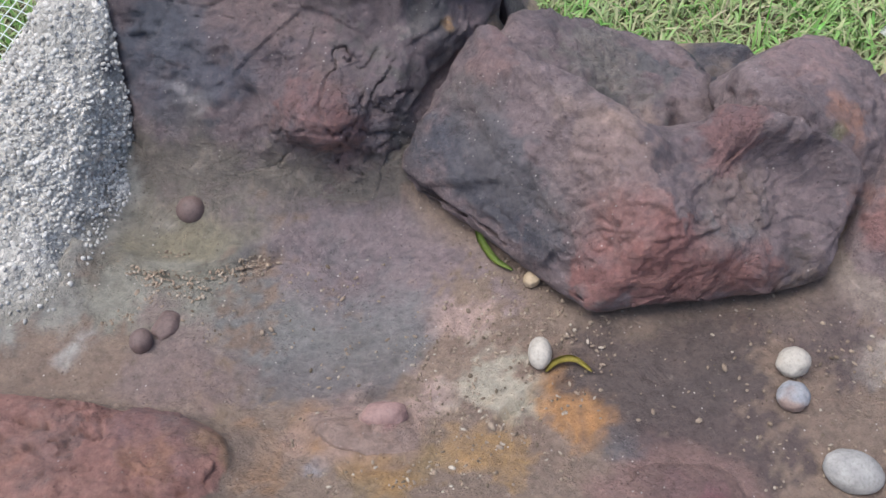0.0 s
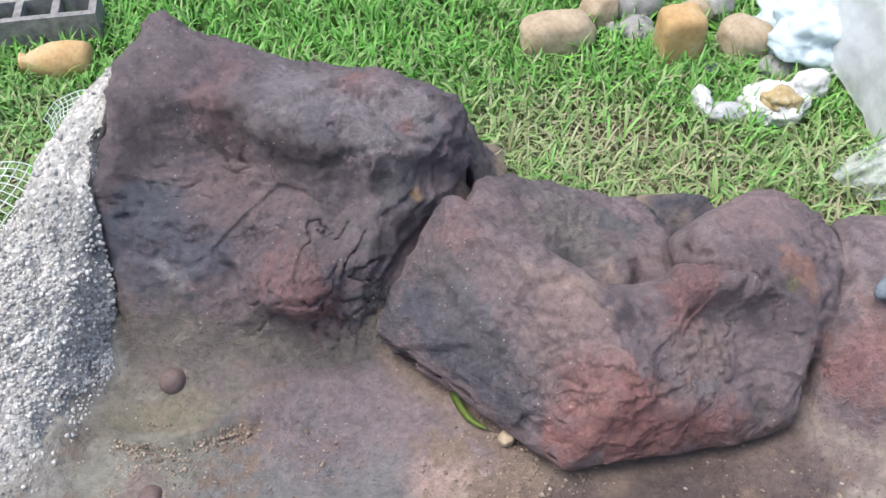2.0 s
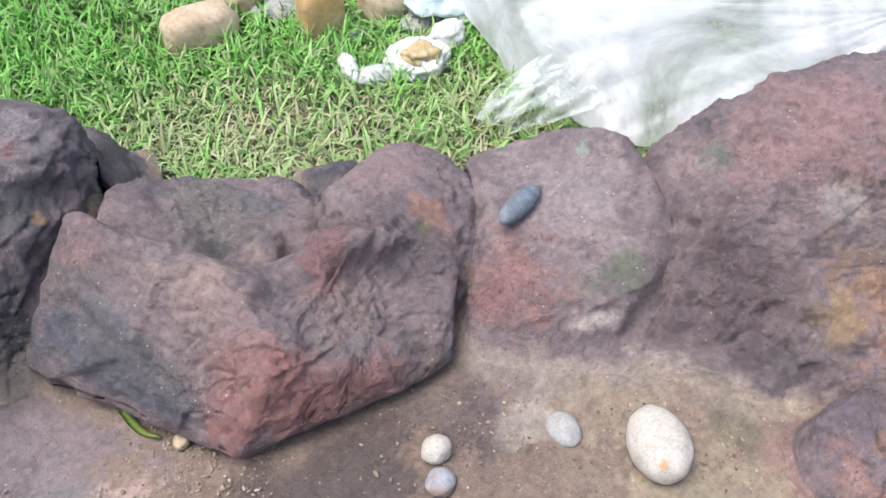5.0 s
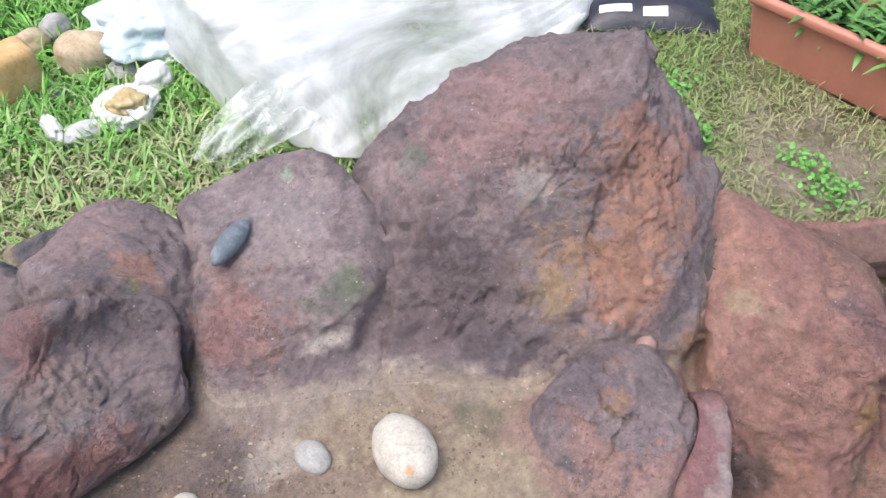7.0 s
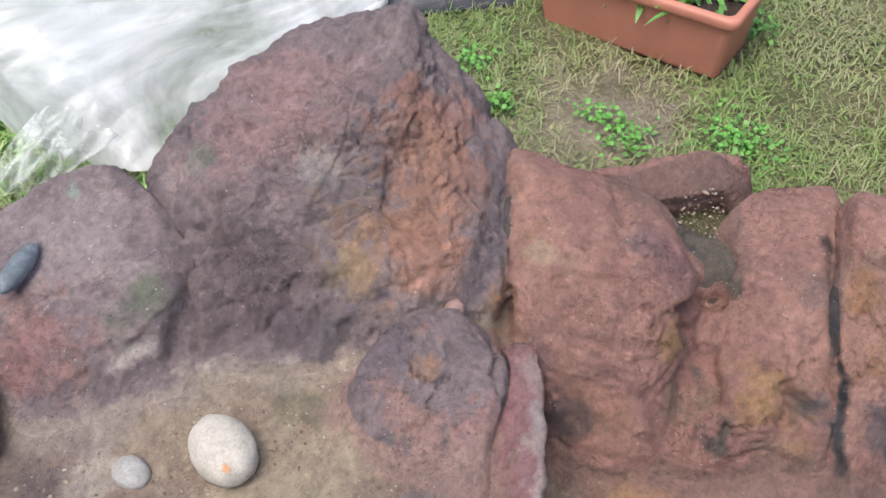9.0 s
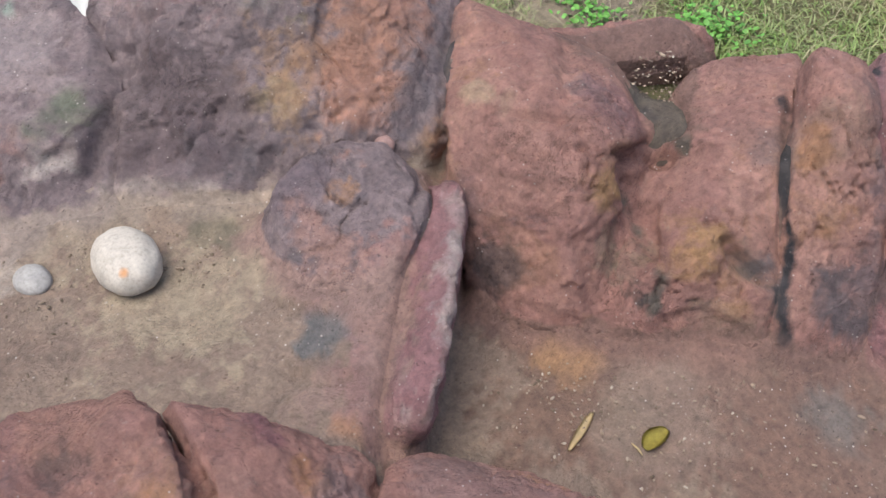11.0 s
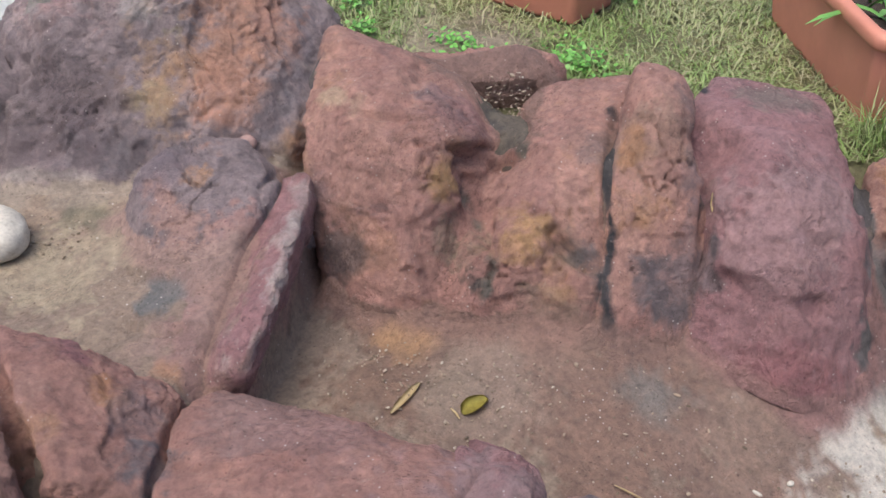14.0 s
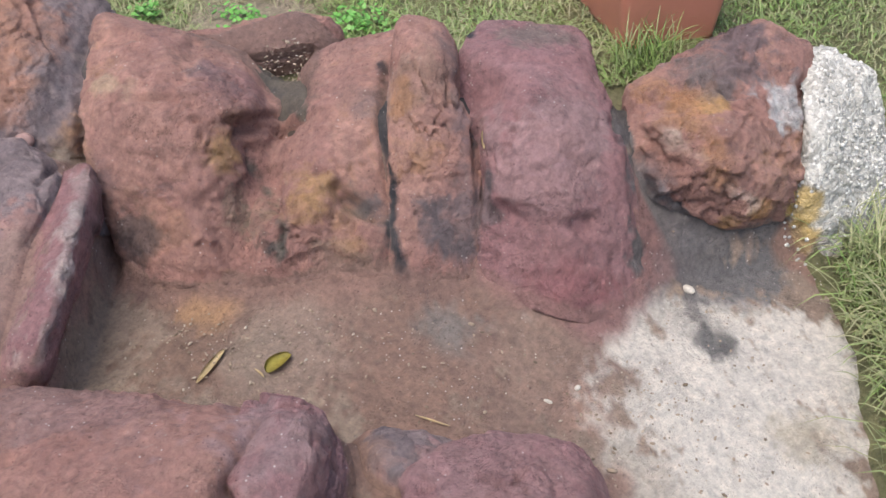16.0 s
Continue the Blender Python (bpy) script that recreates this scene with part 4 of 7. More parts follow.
boulder("boulder", "tall peaked red boulder with rough ochre face", [
    (1.93, 1.13, .52), (1.63, 1.34, .45), (1.78, 1.36, .43), (1.5, 1.38, .37), (1.32, 1.41, .255), (1.27, 1.1, .275), (1.54, .98, .37), (1.75, .97, .45), (1.64, .93, .375),
    (2.0, .95, .28), (2.1, 1, .05), (1.94, .80, .18), (1.72, .63, .08), (1.64, .70, .18), (1.36, .9, .19), (1.2, .94, .0), (1.5, .68, -.02), (1.08, .99, -.02),
    (1.4, 1.6, -.2), (2.12, 1.3, -.2), (2.1, .8, -.2)], rock_plum, seed=8, sweep=.025, foot=(.5, .04, (.29, .235, .19)), carve=[([(1.482, 0.985, 0.287), (1.554, 0.923, 0.271), (1.662, 0.856, 0.273)], 0.15, 0.022, 0.3), ([(1.418, 0.979, 0.189), (1.418, 0.937, 0.176)], 0.04, 0.025, 0.6), ([(1.312, 1.148, 0.25), (1.257, 1.079, 0.167), (1.247, 0.971, 0.097)], 0.07, 0.02, 0.5)], level=7, ledge=.012, grain=.006,
    dents=[(1.297, 1.056, 0.202, .1, .03), (1.643, 1.337, 0.423, .02, .02), (1.371, 0.932, 0.174, .05, .015), (1.329, 1.177, 0.284, .05, -.015), (1.516, 0.905, 0.24, .1, .012)],
    cracks=[([(1.489, 1.143, 0.349), (1.542, 1.062, 0.371), (1.597, 1.002, 0.377), (1.647, 0.957, 0.35)], .008, .013), ([(1.623, 1.138, 0.418), (1.709, 1.137, 0.444)], .006, .009),
            ([(1.65, 1.078, 0.419), (1.716, 1.072, 0.44)], .006, .009), ([(1.888, 1.082, 0.47), (1.888, 0.975, 0.36), (1.891, 0.889, 0.278)], .01, .008),
            ([(1.629, 0.911, 0.292), (1.681, 0.887, 0.303), (1.712, 0.844, 0.274)], .008, .008)],
    # the darkest spots lie in the dents of the left flank
    spots=[(1.529, 1.203, 0.381, .2, (.235, .155, .15), .6), (1.387, 1.247, 0.315, .035, (.11, .14, .115), .6), (1.523, 1.012, 0.341, .05, (.26, .235, .225), .6), (1.551, 0.917, 0.26, .11, (.28, .18, .115), .55),
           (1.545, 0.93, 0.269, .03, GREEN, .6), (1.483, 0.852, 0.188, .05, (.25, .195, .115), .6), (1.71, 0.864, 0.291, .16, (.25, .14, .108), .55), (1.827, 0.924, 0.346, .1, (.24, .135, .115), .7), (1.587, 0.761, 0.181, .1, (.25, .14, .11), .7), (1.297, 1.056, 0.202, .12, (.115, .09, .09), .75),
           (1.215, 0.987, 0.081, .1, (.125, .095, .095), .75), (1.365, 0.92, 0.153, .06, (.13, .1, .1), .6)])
boulder("boulder", "low domed purple boulder on the basin floor", [
    (1.27, .53, .03), (1.32, .7, .12), (1.45, .74, .165), (1.59, .66, .14), (1.55, .5, .11), (1.39, .42, .055), (1.27, .45, -.1), (1.65, .48, -.1), (1.65, .75, -.1), (1.27, .75, -.1)],
    rock_plum, seed=9, sweep=.025, foot=(.4, .03, (.26, .175, .15)), ledge=.006, cracks=[([(1.323, 0.688, 0.055), (1.352, 0.586, 0.06), (1.398, 0.505, 0.074)], .006, .004), ([(1.336, 0.682, 0.087), (1.377, 0.595, 0.072), (1.428, 0.519, 0.086)], .006, .004)],
    spots=[(1.383, 0.679, 0.119, .06, (.14, .11, .12), .7), (1.434, 0.603, 0.102, .035, ORANGE, .4), (1.348, 0.582, 0.057, .06, (.25, .155, .135), .6)])
boulder("stone_ledge", "thick worn mauve ledge above the lower pit", [
    (1.68, .54, .11), (1.6, .38, .115), (1.455, .27, .085), (1.275, .13, .005), (1.62, .6, .09), (1.53, .45, .1), (1.39, .33, .07), (1.2, .2, -.01), (1.43, .42, .0), (1.18, .25, -.07),
    (1.63, .47, -.04), (1.29, .175, -.12), (1.17, .24, -.16), (1.5, .6, -.1)],
    rock_mauve, seed=10, round=.02, joint=0.1, foot=(.5, .035, (.29, .185, .155)), category="ledge", ledge=.006,
    spots=[(1.428, 0.304, 0.031, .03, (.40, .34, .32), .7), (1.266, 0.222, -0.022, .03, (.40, .34, .32), .7), (1.54, 0.386, 0.067, .03, (.38, .32, .30), .6), (1.383, 0.414, 0.074, .07, (.28, .18, .15), .7),
           (1.24, 0.41, 0.01, .045, (.17, .16, .155), .85), (1.486, 0.355, 0.054, .03, (.40, .33, .31), .5), (1.385, 0.278, 0.014, .03, (.40, .33, .31), .5), (1.302, 0.242, -0.015, .03, (.40, .33, .31), .5), (1.25, 0.214, -0.02, .03, (.40, .33, .31), .5)])
boulder("boulder", "broad rust-orange boulder with planting pocket", [
    [(1.95, .87, .245), (1.9, .835, .235), (1.82, .70, .22), (1.904, .626, .239), (1.97, .6, .21), (1.786, .514, .19), (1.9, .46, .195), (1.964, .495, .191), (2.0, .43, .165), (1.884, .34, .179),
     (1.93, .33, .15), (2.05, .78, .175), (2.11, .5, .1), (2.05, .36, .06), (1.66, .6, .12), (1.76, .37, .11), (1.57, .37, -.22), (1.64, .28, -.22), (1.74, .2, -.22), (1.71, .25, -.03), (2.1, .95, -.3), (2.1, .4, -.3)],
    [(2.40, .31, .15), (2.45, .28, .165), (2.35, .42, .125), (2.25, .19, .15), (2.2, .36, .1), (2.30, .43, .125), (2.10, .11, .08), (2.07, .155, .08), (2.01, .17, .062), (2.05, .28, .06), (1.834, .15, -.02),
     (1.99, -.03, -.105), (1.82, .11, -.22), (1.96, -.06, -.22), (1.73, .18, -.22), (2.1, -.02, -.22), (2.45, .25, -.3), (1.93, .42, -.1), (2.0, .3, .02)]], rock_rust, seed=11, ledge=.0065, lump=.011, sweep=.03, foot=(.3, .035, (.22, .135, .11)), core=(2.04, .42, -.2), carve=[([(2.16, .44, .07), (2.11, .36, .06)], .04, .03, .6), ([(1.933, 0.322, 0.089), (2.049, 0.33, 0.027)], 0.03, 0.04, 0.6), ([(2.029, 0.605, 0.166), (1.886, 0.47, 0.172)], 0.03, 0.015, 0.5), ([(1.914, 0.316, 0.073), (1.93, 0.265, -0.021), (1.872, 0.193, -0.07), (1.832, 0.141, -0.17)], 0.04, .02, 0.7), ([(1.758, 0.292, -0.009), (1.749, 0.239, -0.138)], 0.03, 0.012, 0.8), ([(1.901, 0.119, -0.004)], 0.09, -0.02, 0.9), ([(1.973, 0.096, -0.006), (1.997, 0.03, -0.06), (2.04, -0.009, -0.13)], 0.022, 0.025, 0.7), ([(2.649, 0.491, -0.006), (2.227, 0.162, 0.07), (2.116, 0.062, -0.002), (2.061, 0.011, -0.093), (2.007, -0.063, -0.198)], 0.02, 0.05, 0.8), ([(1.792, 0.515, 0.167), (1.862, 0.413, 0.173), (1.846, 0.369, 0.125)], 0.012, 0.012, 0.8)], level=7,
    dents=[(1.617, 0.405, -0.161, .05, .02), (1.918, 0.754, 0.236, .03, -.012), (2.288, 0.544, 0.132, .05, -.012), (1.79, 0.595, 0.186, .05, -.008)],
    cracks=[([(1.939, 0.311, 0.037), (1.908, 0.241, -0.026), (1.843, 0.165, -0.098), (1.836, 0.138, -0.169)], .014, .04), ([(1.759, 0.257, -0.093), (1.727, 0.233, -0.153)], .006, .008),
            ([(1.836, 0.376, 0.136), (1.919, 0.328, 0.113), (2.082, 0.367, 0.039)], .010, .025), ([(1.978, 0.586, 0.189), (1.837, 0.437, 0.163)], .012, .008), ([(1.97, 0.072, -0.032), (2.037, 0.006, -0.124)], .016, .028)],
    spots=[(1.788, 0.614, 0.185, .035, (.36, .26, .18), .8), (1.722, 0.649, 0.068, .06, (.32, .18, .11), .45), (1.929, 0.137, 0.016, .06, (.33, .2, .1), .5), (1.938, 0.019, -0.1, .03, (.34, .2, .1), .5),
           (1.919, 0.369, 0.155, .1, (.27, .15, .13), .6), (1.742, 0.443, 0.096, .12, (.28, .16, .13), .5), (1.827, 0.269, -0.055, .06, (.20, .165, .12), .5), (1.98, 0.047, -0.049, .05, (.13, .118, .12), .6),
           # the dark spot by the ledge is the hollow's shade, put in as colour
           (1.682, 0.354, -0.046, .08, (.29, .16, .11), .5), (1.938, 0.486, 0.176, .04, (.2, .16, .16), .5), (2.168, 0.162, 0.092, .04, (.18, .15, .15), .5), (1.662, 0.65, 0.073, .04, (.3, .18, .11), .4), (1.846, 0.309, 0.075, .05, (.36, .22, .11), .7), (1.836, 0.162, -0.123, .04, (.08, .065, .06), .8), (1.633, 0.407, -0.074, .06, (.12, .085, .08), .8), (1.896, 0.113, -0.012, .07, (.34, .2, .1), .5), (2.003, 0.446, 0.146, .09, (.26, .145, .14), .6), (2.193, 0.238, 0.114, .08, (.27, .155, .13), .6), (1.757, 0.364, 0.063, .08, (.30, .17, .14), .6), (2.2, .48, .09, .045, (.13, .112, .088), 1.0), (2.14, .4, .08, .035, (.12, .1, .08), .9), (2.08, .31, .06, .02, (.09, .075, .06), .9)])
boulder("boulder", "low rust-red rim behind the planting pocket", [(2.03, .75, .16), (2.17, .68, .14), (2.26, .62, .168), (2.39, .5, .15), (2.37, .46, .13), (2.27, .58, .15), (2.12, .69, .13), (2.1, .8, -.3), (2.5, .45, -.3), (2.1, .67, -.1), (2.28, .56, -.2), (2.0, .4, -.3), (2.1, .35, -.3)],
    rock_rust, seed=27, level=6, ledge=.008, foot=(.2, .03, (.2, .125, .105)), core=(2.24, .6, -.02))
boulder("boulder", "narrow upright rust boulder between black cracks", [
    (2.34, .23, .25), (2.28, .2, .25), (2.26, .08, .245), (2.42, .13, .23), (2.17, .08, .08), (2.25, -.05, .06), (1.95, -.04, -.2), (2.0, -.03, -.10), (2.0, -.13, -.22), (2.13, -.19, -.24), (2.19, -.16, -.12), (2.28, -.05, .1), (2.5, .2, -.3), (2.4, .3, -.1)],
    rock_rust, seed=12, sweep=.025, foot=(.3, .035, (.2, .125, .105)), carve=[([(2.579, 0.186, 0.099), (2.402, 0.045, 0.069), (2.265, -0.06, 0.041), (2.195, -0.133, -0.085)], 0.02, 0.05, 0.8), ([(2.181, 0.074, 0.107), (2.109, -0.015, 0.006)], 0.02, 0.012, 0.8)], ledge=.0035, lump=.008,
    spots=[(2.233, 0.069, 0.185, .1, (.26, .17, .135), .6), (2.188, 0.085, 0.126, .04, (.34, .18, .10), .7), (2.151, -0.034, 0.015, .05, (.33, .18, .10), .5), (2.118, -0.111, -0.109, .08, (.16, .12, .12), .7)])
boulder("boulder", "smooth mauve boulder bulging onto the floor", [
    (2.42, .12, .145), (2.62, .2, .125), (2.75, -.05, .105), (2.53, -.25, .03), (2.36, -.17, .145), (2.31, -.02, .06), (2.2, -.37, -.12), (2.18, -.17, -.04), (2.23, -.29, -.03), (2.37, -.36, -.05),
    (2.11, -.25, -.28), (2.15, -.4, -.31), (2.26, -.5, -.32), (2.1, -.15, -.26), (2.4, -.48, -.32), (2.45, -.35, .0), (2.8, .1, -.35), (2.5, .3, -.35)], rock_mauve, seed=13, sweep=.03, foot=(.2, .03, (.22, .125, .115)), carve=[([(2.188, -0.184, -0.078), (2.239, -0.271, -0.109), (2.282, -0.362, -0.094)], 0.035, 0.025, 0.7), ([(2.448, -0.021, 0.128), (2.536, -0.121, 0.105)], 0.03, 0.012, 0.7), ([(2.772, -0.098, -0.042), (2.511, -0.275, 0.018)], 0.03, 0.02, 0.7)], ledge=.007,
    dents=[(2.36, .0, .09, .06, .05), (2.239, -0.254, -0.008, .07, -.018), (2.379, -0.16, 0.107, .012, .014), (2.344, -0.301, 0.004, .025, .012), (2.209, -0.278, -0.119, .06, .018), (2.169, -0.383, -0.202, .07, -.02)],
    spots=[(2.318, -0.243, 0.048, .15, (.265, .175, .175), .7), (2.18, -0.344, -0.164, .14, (.225, .122, .122), .8), (2.596, 0.038, 0.122, .1, (.21, .155, .14), .7), (2.27, -0.247, 0.017, .12, (.29, .175, .176), .8), (2.422, -0.23, 0.077, .1, (.28, .178, .178), .7), (2.163, -0.388, -0.229, .1, (.22, .1, .105), .9)])
boulder("boulder", "orange-flecked rough boulder at the concrete edge", [
    (2.64, -.2, .05), (2.99, -.38, .155), (3.06, -.54, .06), (2.55, -.42, .08), (2.58, -.26, .06), (2.75, -.52, .07), (2.49, -.32, -.08), (2.52, -.57, -.01), (2.77, -.64, -.1),
    (2.49, -.47, -.18), (2.57, -.56, -.22), (2.66, -.65, -.2), (2.46, -.43, -.09), (3.0, -.2, -.35), (3.0, -.6, -.35)], rock_rust, seed=14, foot=(.4, .03, (.14, .125, .12)), carve=[([(2.69, -0.307, 0.064), (2.68, -0.429, 0.063), (2.716, -0.494, 0.068)], 0.02, 0.022, 0.7), ([(2.527, -0.44, -0.035), (2.566, -0.551, -0.073)], 0.03, 0.015, 0.6), ([(2.482, -0.407, -0.167), (2.56, -0.521, -0.232)], 0.04, 0.02, 0.6)], grain=.009, ledge=.016,
    cracks=[([(2.727, -0.3, 0.075), (2.678, -0.415, 0.074), (2.739, -0.484, 0.061)], .013, .018)],
    spots=[(2.582, -0.398, 0.057, .08, (.30, .17, .11), .6), (2.639, -0.444, 0.066, .04, (.45, .27, .12), .7), (2.536, -0.414, 0.019, .028, WHITE, .5), (2.766, -0.365, 0.1, .1, (.19, .14, .13), .7),
           (2.811, -0.556, 0.013, .07, (.50, .48, .47), .8), (2.485, -0.412, -0.085, .05, (.2, .175, .18), .7), (2.564, -0.558, -0.023, .08, (.21, .115, .1), .5), (2.577, -0.562, -0.181, .03, (.42, .25, .11), .6), (2.868, -0.427, 0.111, .1, (.15, .105, .105), .9), (2.634, -0.368, 0.065, .05, (.36, .18, .1), .7), (2.517, -0.414, -0.009, .06, (.24, .125, .1), .7), (2.628, -0.615, -0.147, .04, (.4, .22, .1), .7), (2.571, -0.512, -0.209, .04, (.3, .16, .08), .7)])
boulder("concrete_lump", "rough unpainted white concrete end of the rockery", [
    (3.0, -.48, .07), (3.12, -.66, .03), (3.17, -.52, 0), (2.79, -.64, -.03), (2.74, -.76, -.36), (2.95, -.87, -.45), (3.25, -.8, -.45), (2.7, -.62, -.45), (3.25, -.4, -.45)],
    white_concrete, seed=15, pit=0.005, category="concrete",
    spots=[(2.756, -0.675, -0.182, .05, (.52, .36, .11), .8), (2.735, -0.69, -0.282, .05, (.50, .34, .10), .85)])
boulder("concrete_edge", "raw grey pebbly concrete edge of the boulder", [
    (-.57, 1.98, .565), (-.66, 1.92, .53), (-.67, 1.6, .34), (-.84, 1.6, .24), (-.7, 1.46, .02), (-1.05, 1.5, -.02), (-.715, 1.2, -.01), (-.78, 1.0, -.01), (-1.15, .9, .0), (-1.15, .9, -.2), (-.75, .95, -.2), (-.8, 2.0, -.2), (-.66, 1.5, -.2)],
    concrete, seed=16, round=.03, joint=0.0, pit=0.005, sweep=.04, foot=(.5, .06, (.3, .285, .25)), category="concrete")
FRONT = "moulded boulders along the front"
boulder("boulder", "rust-red ridged boulder along the basin front", [
    (.8, .48, .19), (.6, .5, .19), (.91, .4, .2), (.91, .25, .2), (.84, .0, .16), (.5, .1, .2), (.9, .4, -.2), (.85, -.1, -.2), (.5, .5, -.2), (.5, -.1, -.2)], rock_rust, seed=17, group=FRONT,
    dents=[(0.746, 0.331, 0.177, .04, .02), (0.752, 0.178, 0.167, .08, .02)], cracks=[([(0.707, 0.283, 0.181), (0.785, 0.293, 0.174), (0.884, 0.298, 0.188)], .02, .012)],
    # the near-black spot is centred on the first dent
    spots=[(0.947, 0.603, -0.001, .05, (.23, .11, .12), .7), (0.801, 0.403, 0.187, .08, (.30, .17, .13), .6), (0.749, 0.329, 0.176, .04, (.07, .06, .06), .5), (0.763, 0.139, 0.162, .1, (.22, .14, .11), .6)])
boulder("boulder", "rust boulder sloping towards the ledge", [
    (.925, .385, .19), (.925, .2, .19), (1.04, .25, .13), (1.16, .17, .02), (.875, 0, .14), (1.0, -.03, .05), (1.15, .15, -.2), (.95, .42, -.2), (.9, 0, -.2), (1.0, -.05, -.2)], rock_rust, seed=18, group=FRONT,
    spots=[(0.908, 0.12, 0.146, .06, (.32, .18, .115), .6), (1.009, 0.239, 0.144, .045, (.23, .11, .12), .7), (1.022, 0.149, 0.113, .04, (.35, .18, .10), .7), (1.045, 0.106, 0.074, .05, (.2, .14, .14), .6)])
boulder("boulder", "low rust-red boulder between basin and pit", [
    (1.17, .16, 0.02), (1.273, 0.137, -0.050), (1.375, 0.022, -0.095), (1.414, -0.089, -0.100), (1.46, -.3, .03), (1.2, .0, .06), (.99, -.05, .08), (1.3, -.15, .03), (1.2, -.4, .08), (1.2, .17, -.25), (1.45, -.1, -.28),
    (1.5, -.4, -.3), (1.0, -.1, -.3), (1.1, -.5, -.3)], rock_rust, seed=19, group=FRONT,
    spots=[(1.228, 0.022, 0.031, .14, (.26, .165, .15), .7), (1.259, -0.092, 0.049, .1, (.27, .16, .145), .7), (1.025, 0.013, 0.049, .05, (.12, .11, .12), .6)])
boulder("boulder", "smooth mauve boulder at the pit edge", [
    (1.49, -.17, -.045), (1.54, -.27, -.06), (1.4, -.25, .05), (1.28, -.3, .05), (1.45, -.4, .05), (1.3, -.5, .05), (1.55, -.2, -.3), (1.56, -.4, -.3), (1.3, -.5, -.3)], rock_mauve, seed=20, group=FRONT,
    spots=[(1.373, -0.349, 0.056, .12, (.275, .185, .185), .7)])
boulder("boulder", "small cracked rust boulder at the pit edge", [
    (1.6, -.31, -.125), (1.71, -.46, -.16), (1.55, -.4, -.08), (1.5, -.45, -.08), (1.6, -.55, -.1), (1.55, -.3, -.3), (1.75, -.45, -.33), (1.6, -.6, -.3)], rock_plum, seed=21, level=5, group=FRONT,
    spots=[(1.567, -0.337, -0.147, .05, (.29, .18, .14), .6)])
boulder("boulder", "smooth rose boulder at the concrete apron", [
    (1.73, -.53, -.105), (1.82, -.68, -.15), (1.62, -.5, -.06), (1.47, -.5, -.04), (1.6, -.8, -.05), (1.4, -.7, -.03), (1.75, -.5, -.35), (1.88, -.7, -.4), (1.4, -.8, -.35), (1.7, -.9, -.35)],
    rock_mauve, seed=22, group=FRONT, ledge=.005, spots=[(1.631, -0.635, -0.068, .2, (.29, .175, .17), .6)])
boulder("boulder", "low red boulder at the basin front", [
    (-.8, .88, .07), (-.45, .82, .085), (-.38, .74, .09), (-.5, .6, .13), (-.9, .6, .13), (-.9, .9, -.1), (-.35, .8, -.1), (-.4, .5, -.1), (-1, .5, -.1)], rock_rust, seed=23, sweep=.025, foot=(.2, .03, None), group=FRONT,
    cracks=[([(-0.657, 0.754, 0.057), (-0.632, 0.796, 0.044)], .008, .01)],
    spots=[(-0.522, 0.803, 0.061, .1, (.23, .145, .14), .6), (-0.518, 0.729, 0.065, .05, (.33, .18, .12), .7), (-0.689, 0.766, 0.054, .1, (.22, .145, .13), .6)])
boulder("boulder", "low purple slab under a grey pebble", [
    (-.24, .84, .02), (-.08, .85, .03), (-.06, .78, .02), (-.2, .77, .01), (-.24, .86, -.06), (-.05, .86, -.06), (-.05, .76, -.06), (-.25, .76, -.06)], rock_mauve, seed=24, level=5, foot=(.3, .02, (.33, .24, .2)), group=FRONT, ledge=.006, lump=.006)
boulder("boulder", "low rose boulder in the stream bed", [
    (.32, .74, .03), (.45, .74, .035), (.5, .62, .04), (.3, .6, .04), (.27, .76, -.06), (.52, .75, -.06), (.55, .55, -.06), (.25, .55, -.06)], rock_mauve, seed=25, level=5, sweep=.025, foot=(.4, .03, (.24, .16, .14)), group=FRONT, ledge=.006, lump=.006)
# broken edges, grooves and hollows in the moulded surface
LIPS += [
    ([(-0.605, 1.7, 0.362), (-0.49, 1.73, 0.412), (-0.401, 1.702, 0.417), (-0.302, 1.637, 0.401), (-0.197, 1.601, 0.367)], 0.05, 0.022),
    ([(-0.174, 1.602, 0.368), (-0.079, 1.6, 0.373), (0.016, 1.642, 0.333), (0.073, 1.687, 0.347)], 0.03, 0.012),
    ([(-0.221, 1.763, 0.464), (-0.15, 1.76, 0.442), (-0.077, 1.766, 0.435), (-0.022, 1.798, 0.436)], 0.012, 0.008),
    ([(-0.058, 1.543, 0.281), (-0.01, 1.58, 0.283), (0.042, 1.658, 0.261)], 0.02, 0.01),
    ([(-0.045, 1.589, 0.303), (0.016, 1.643, 0.296), (0.06, 1.67, 0.317)], 0.02, 0.01)]
HOLLOWS += [
    ([(-0.543, 1.655, 0.332), (-0.406, 1.629, 0.335), (-0.273, 1.59, 0.31)], 0.11, 0.03),
    ([(-0.295, 1.4, 0.2), (-0.225, 1.393, 0.197)], 0.09, -0.03)]
GROOVES += [
    ([(-0.607, 1.601, 0.276), (-0.493, 1.533, 0.246), (-0.399, 1.471, 0.186)], 0.03, 0.022),
    ([(-0.174, 1.602, 0.368), (-0.141, 1.578, 0.308), (-0.113, 1.506, 0.262)], 0.009, 0.014),
    ([(-0.119, 1.416, 0.11), (-0.091, 1.445, 0.186), (-0.036, 1.524, 0.214), (0.048, 1.527, 0.295)], 0.012, 0.014)]
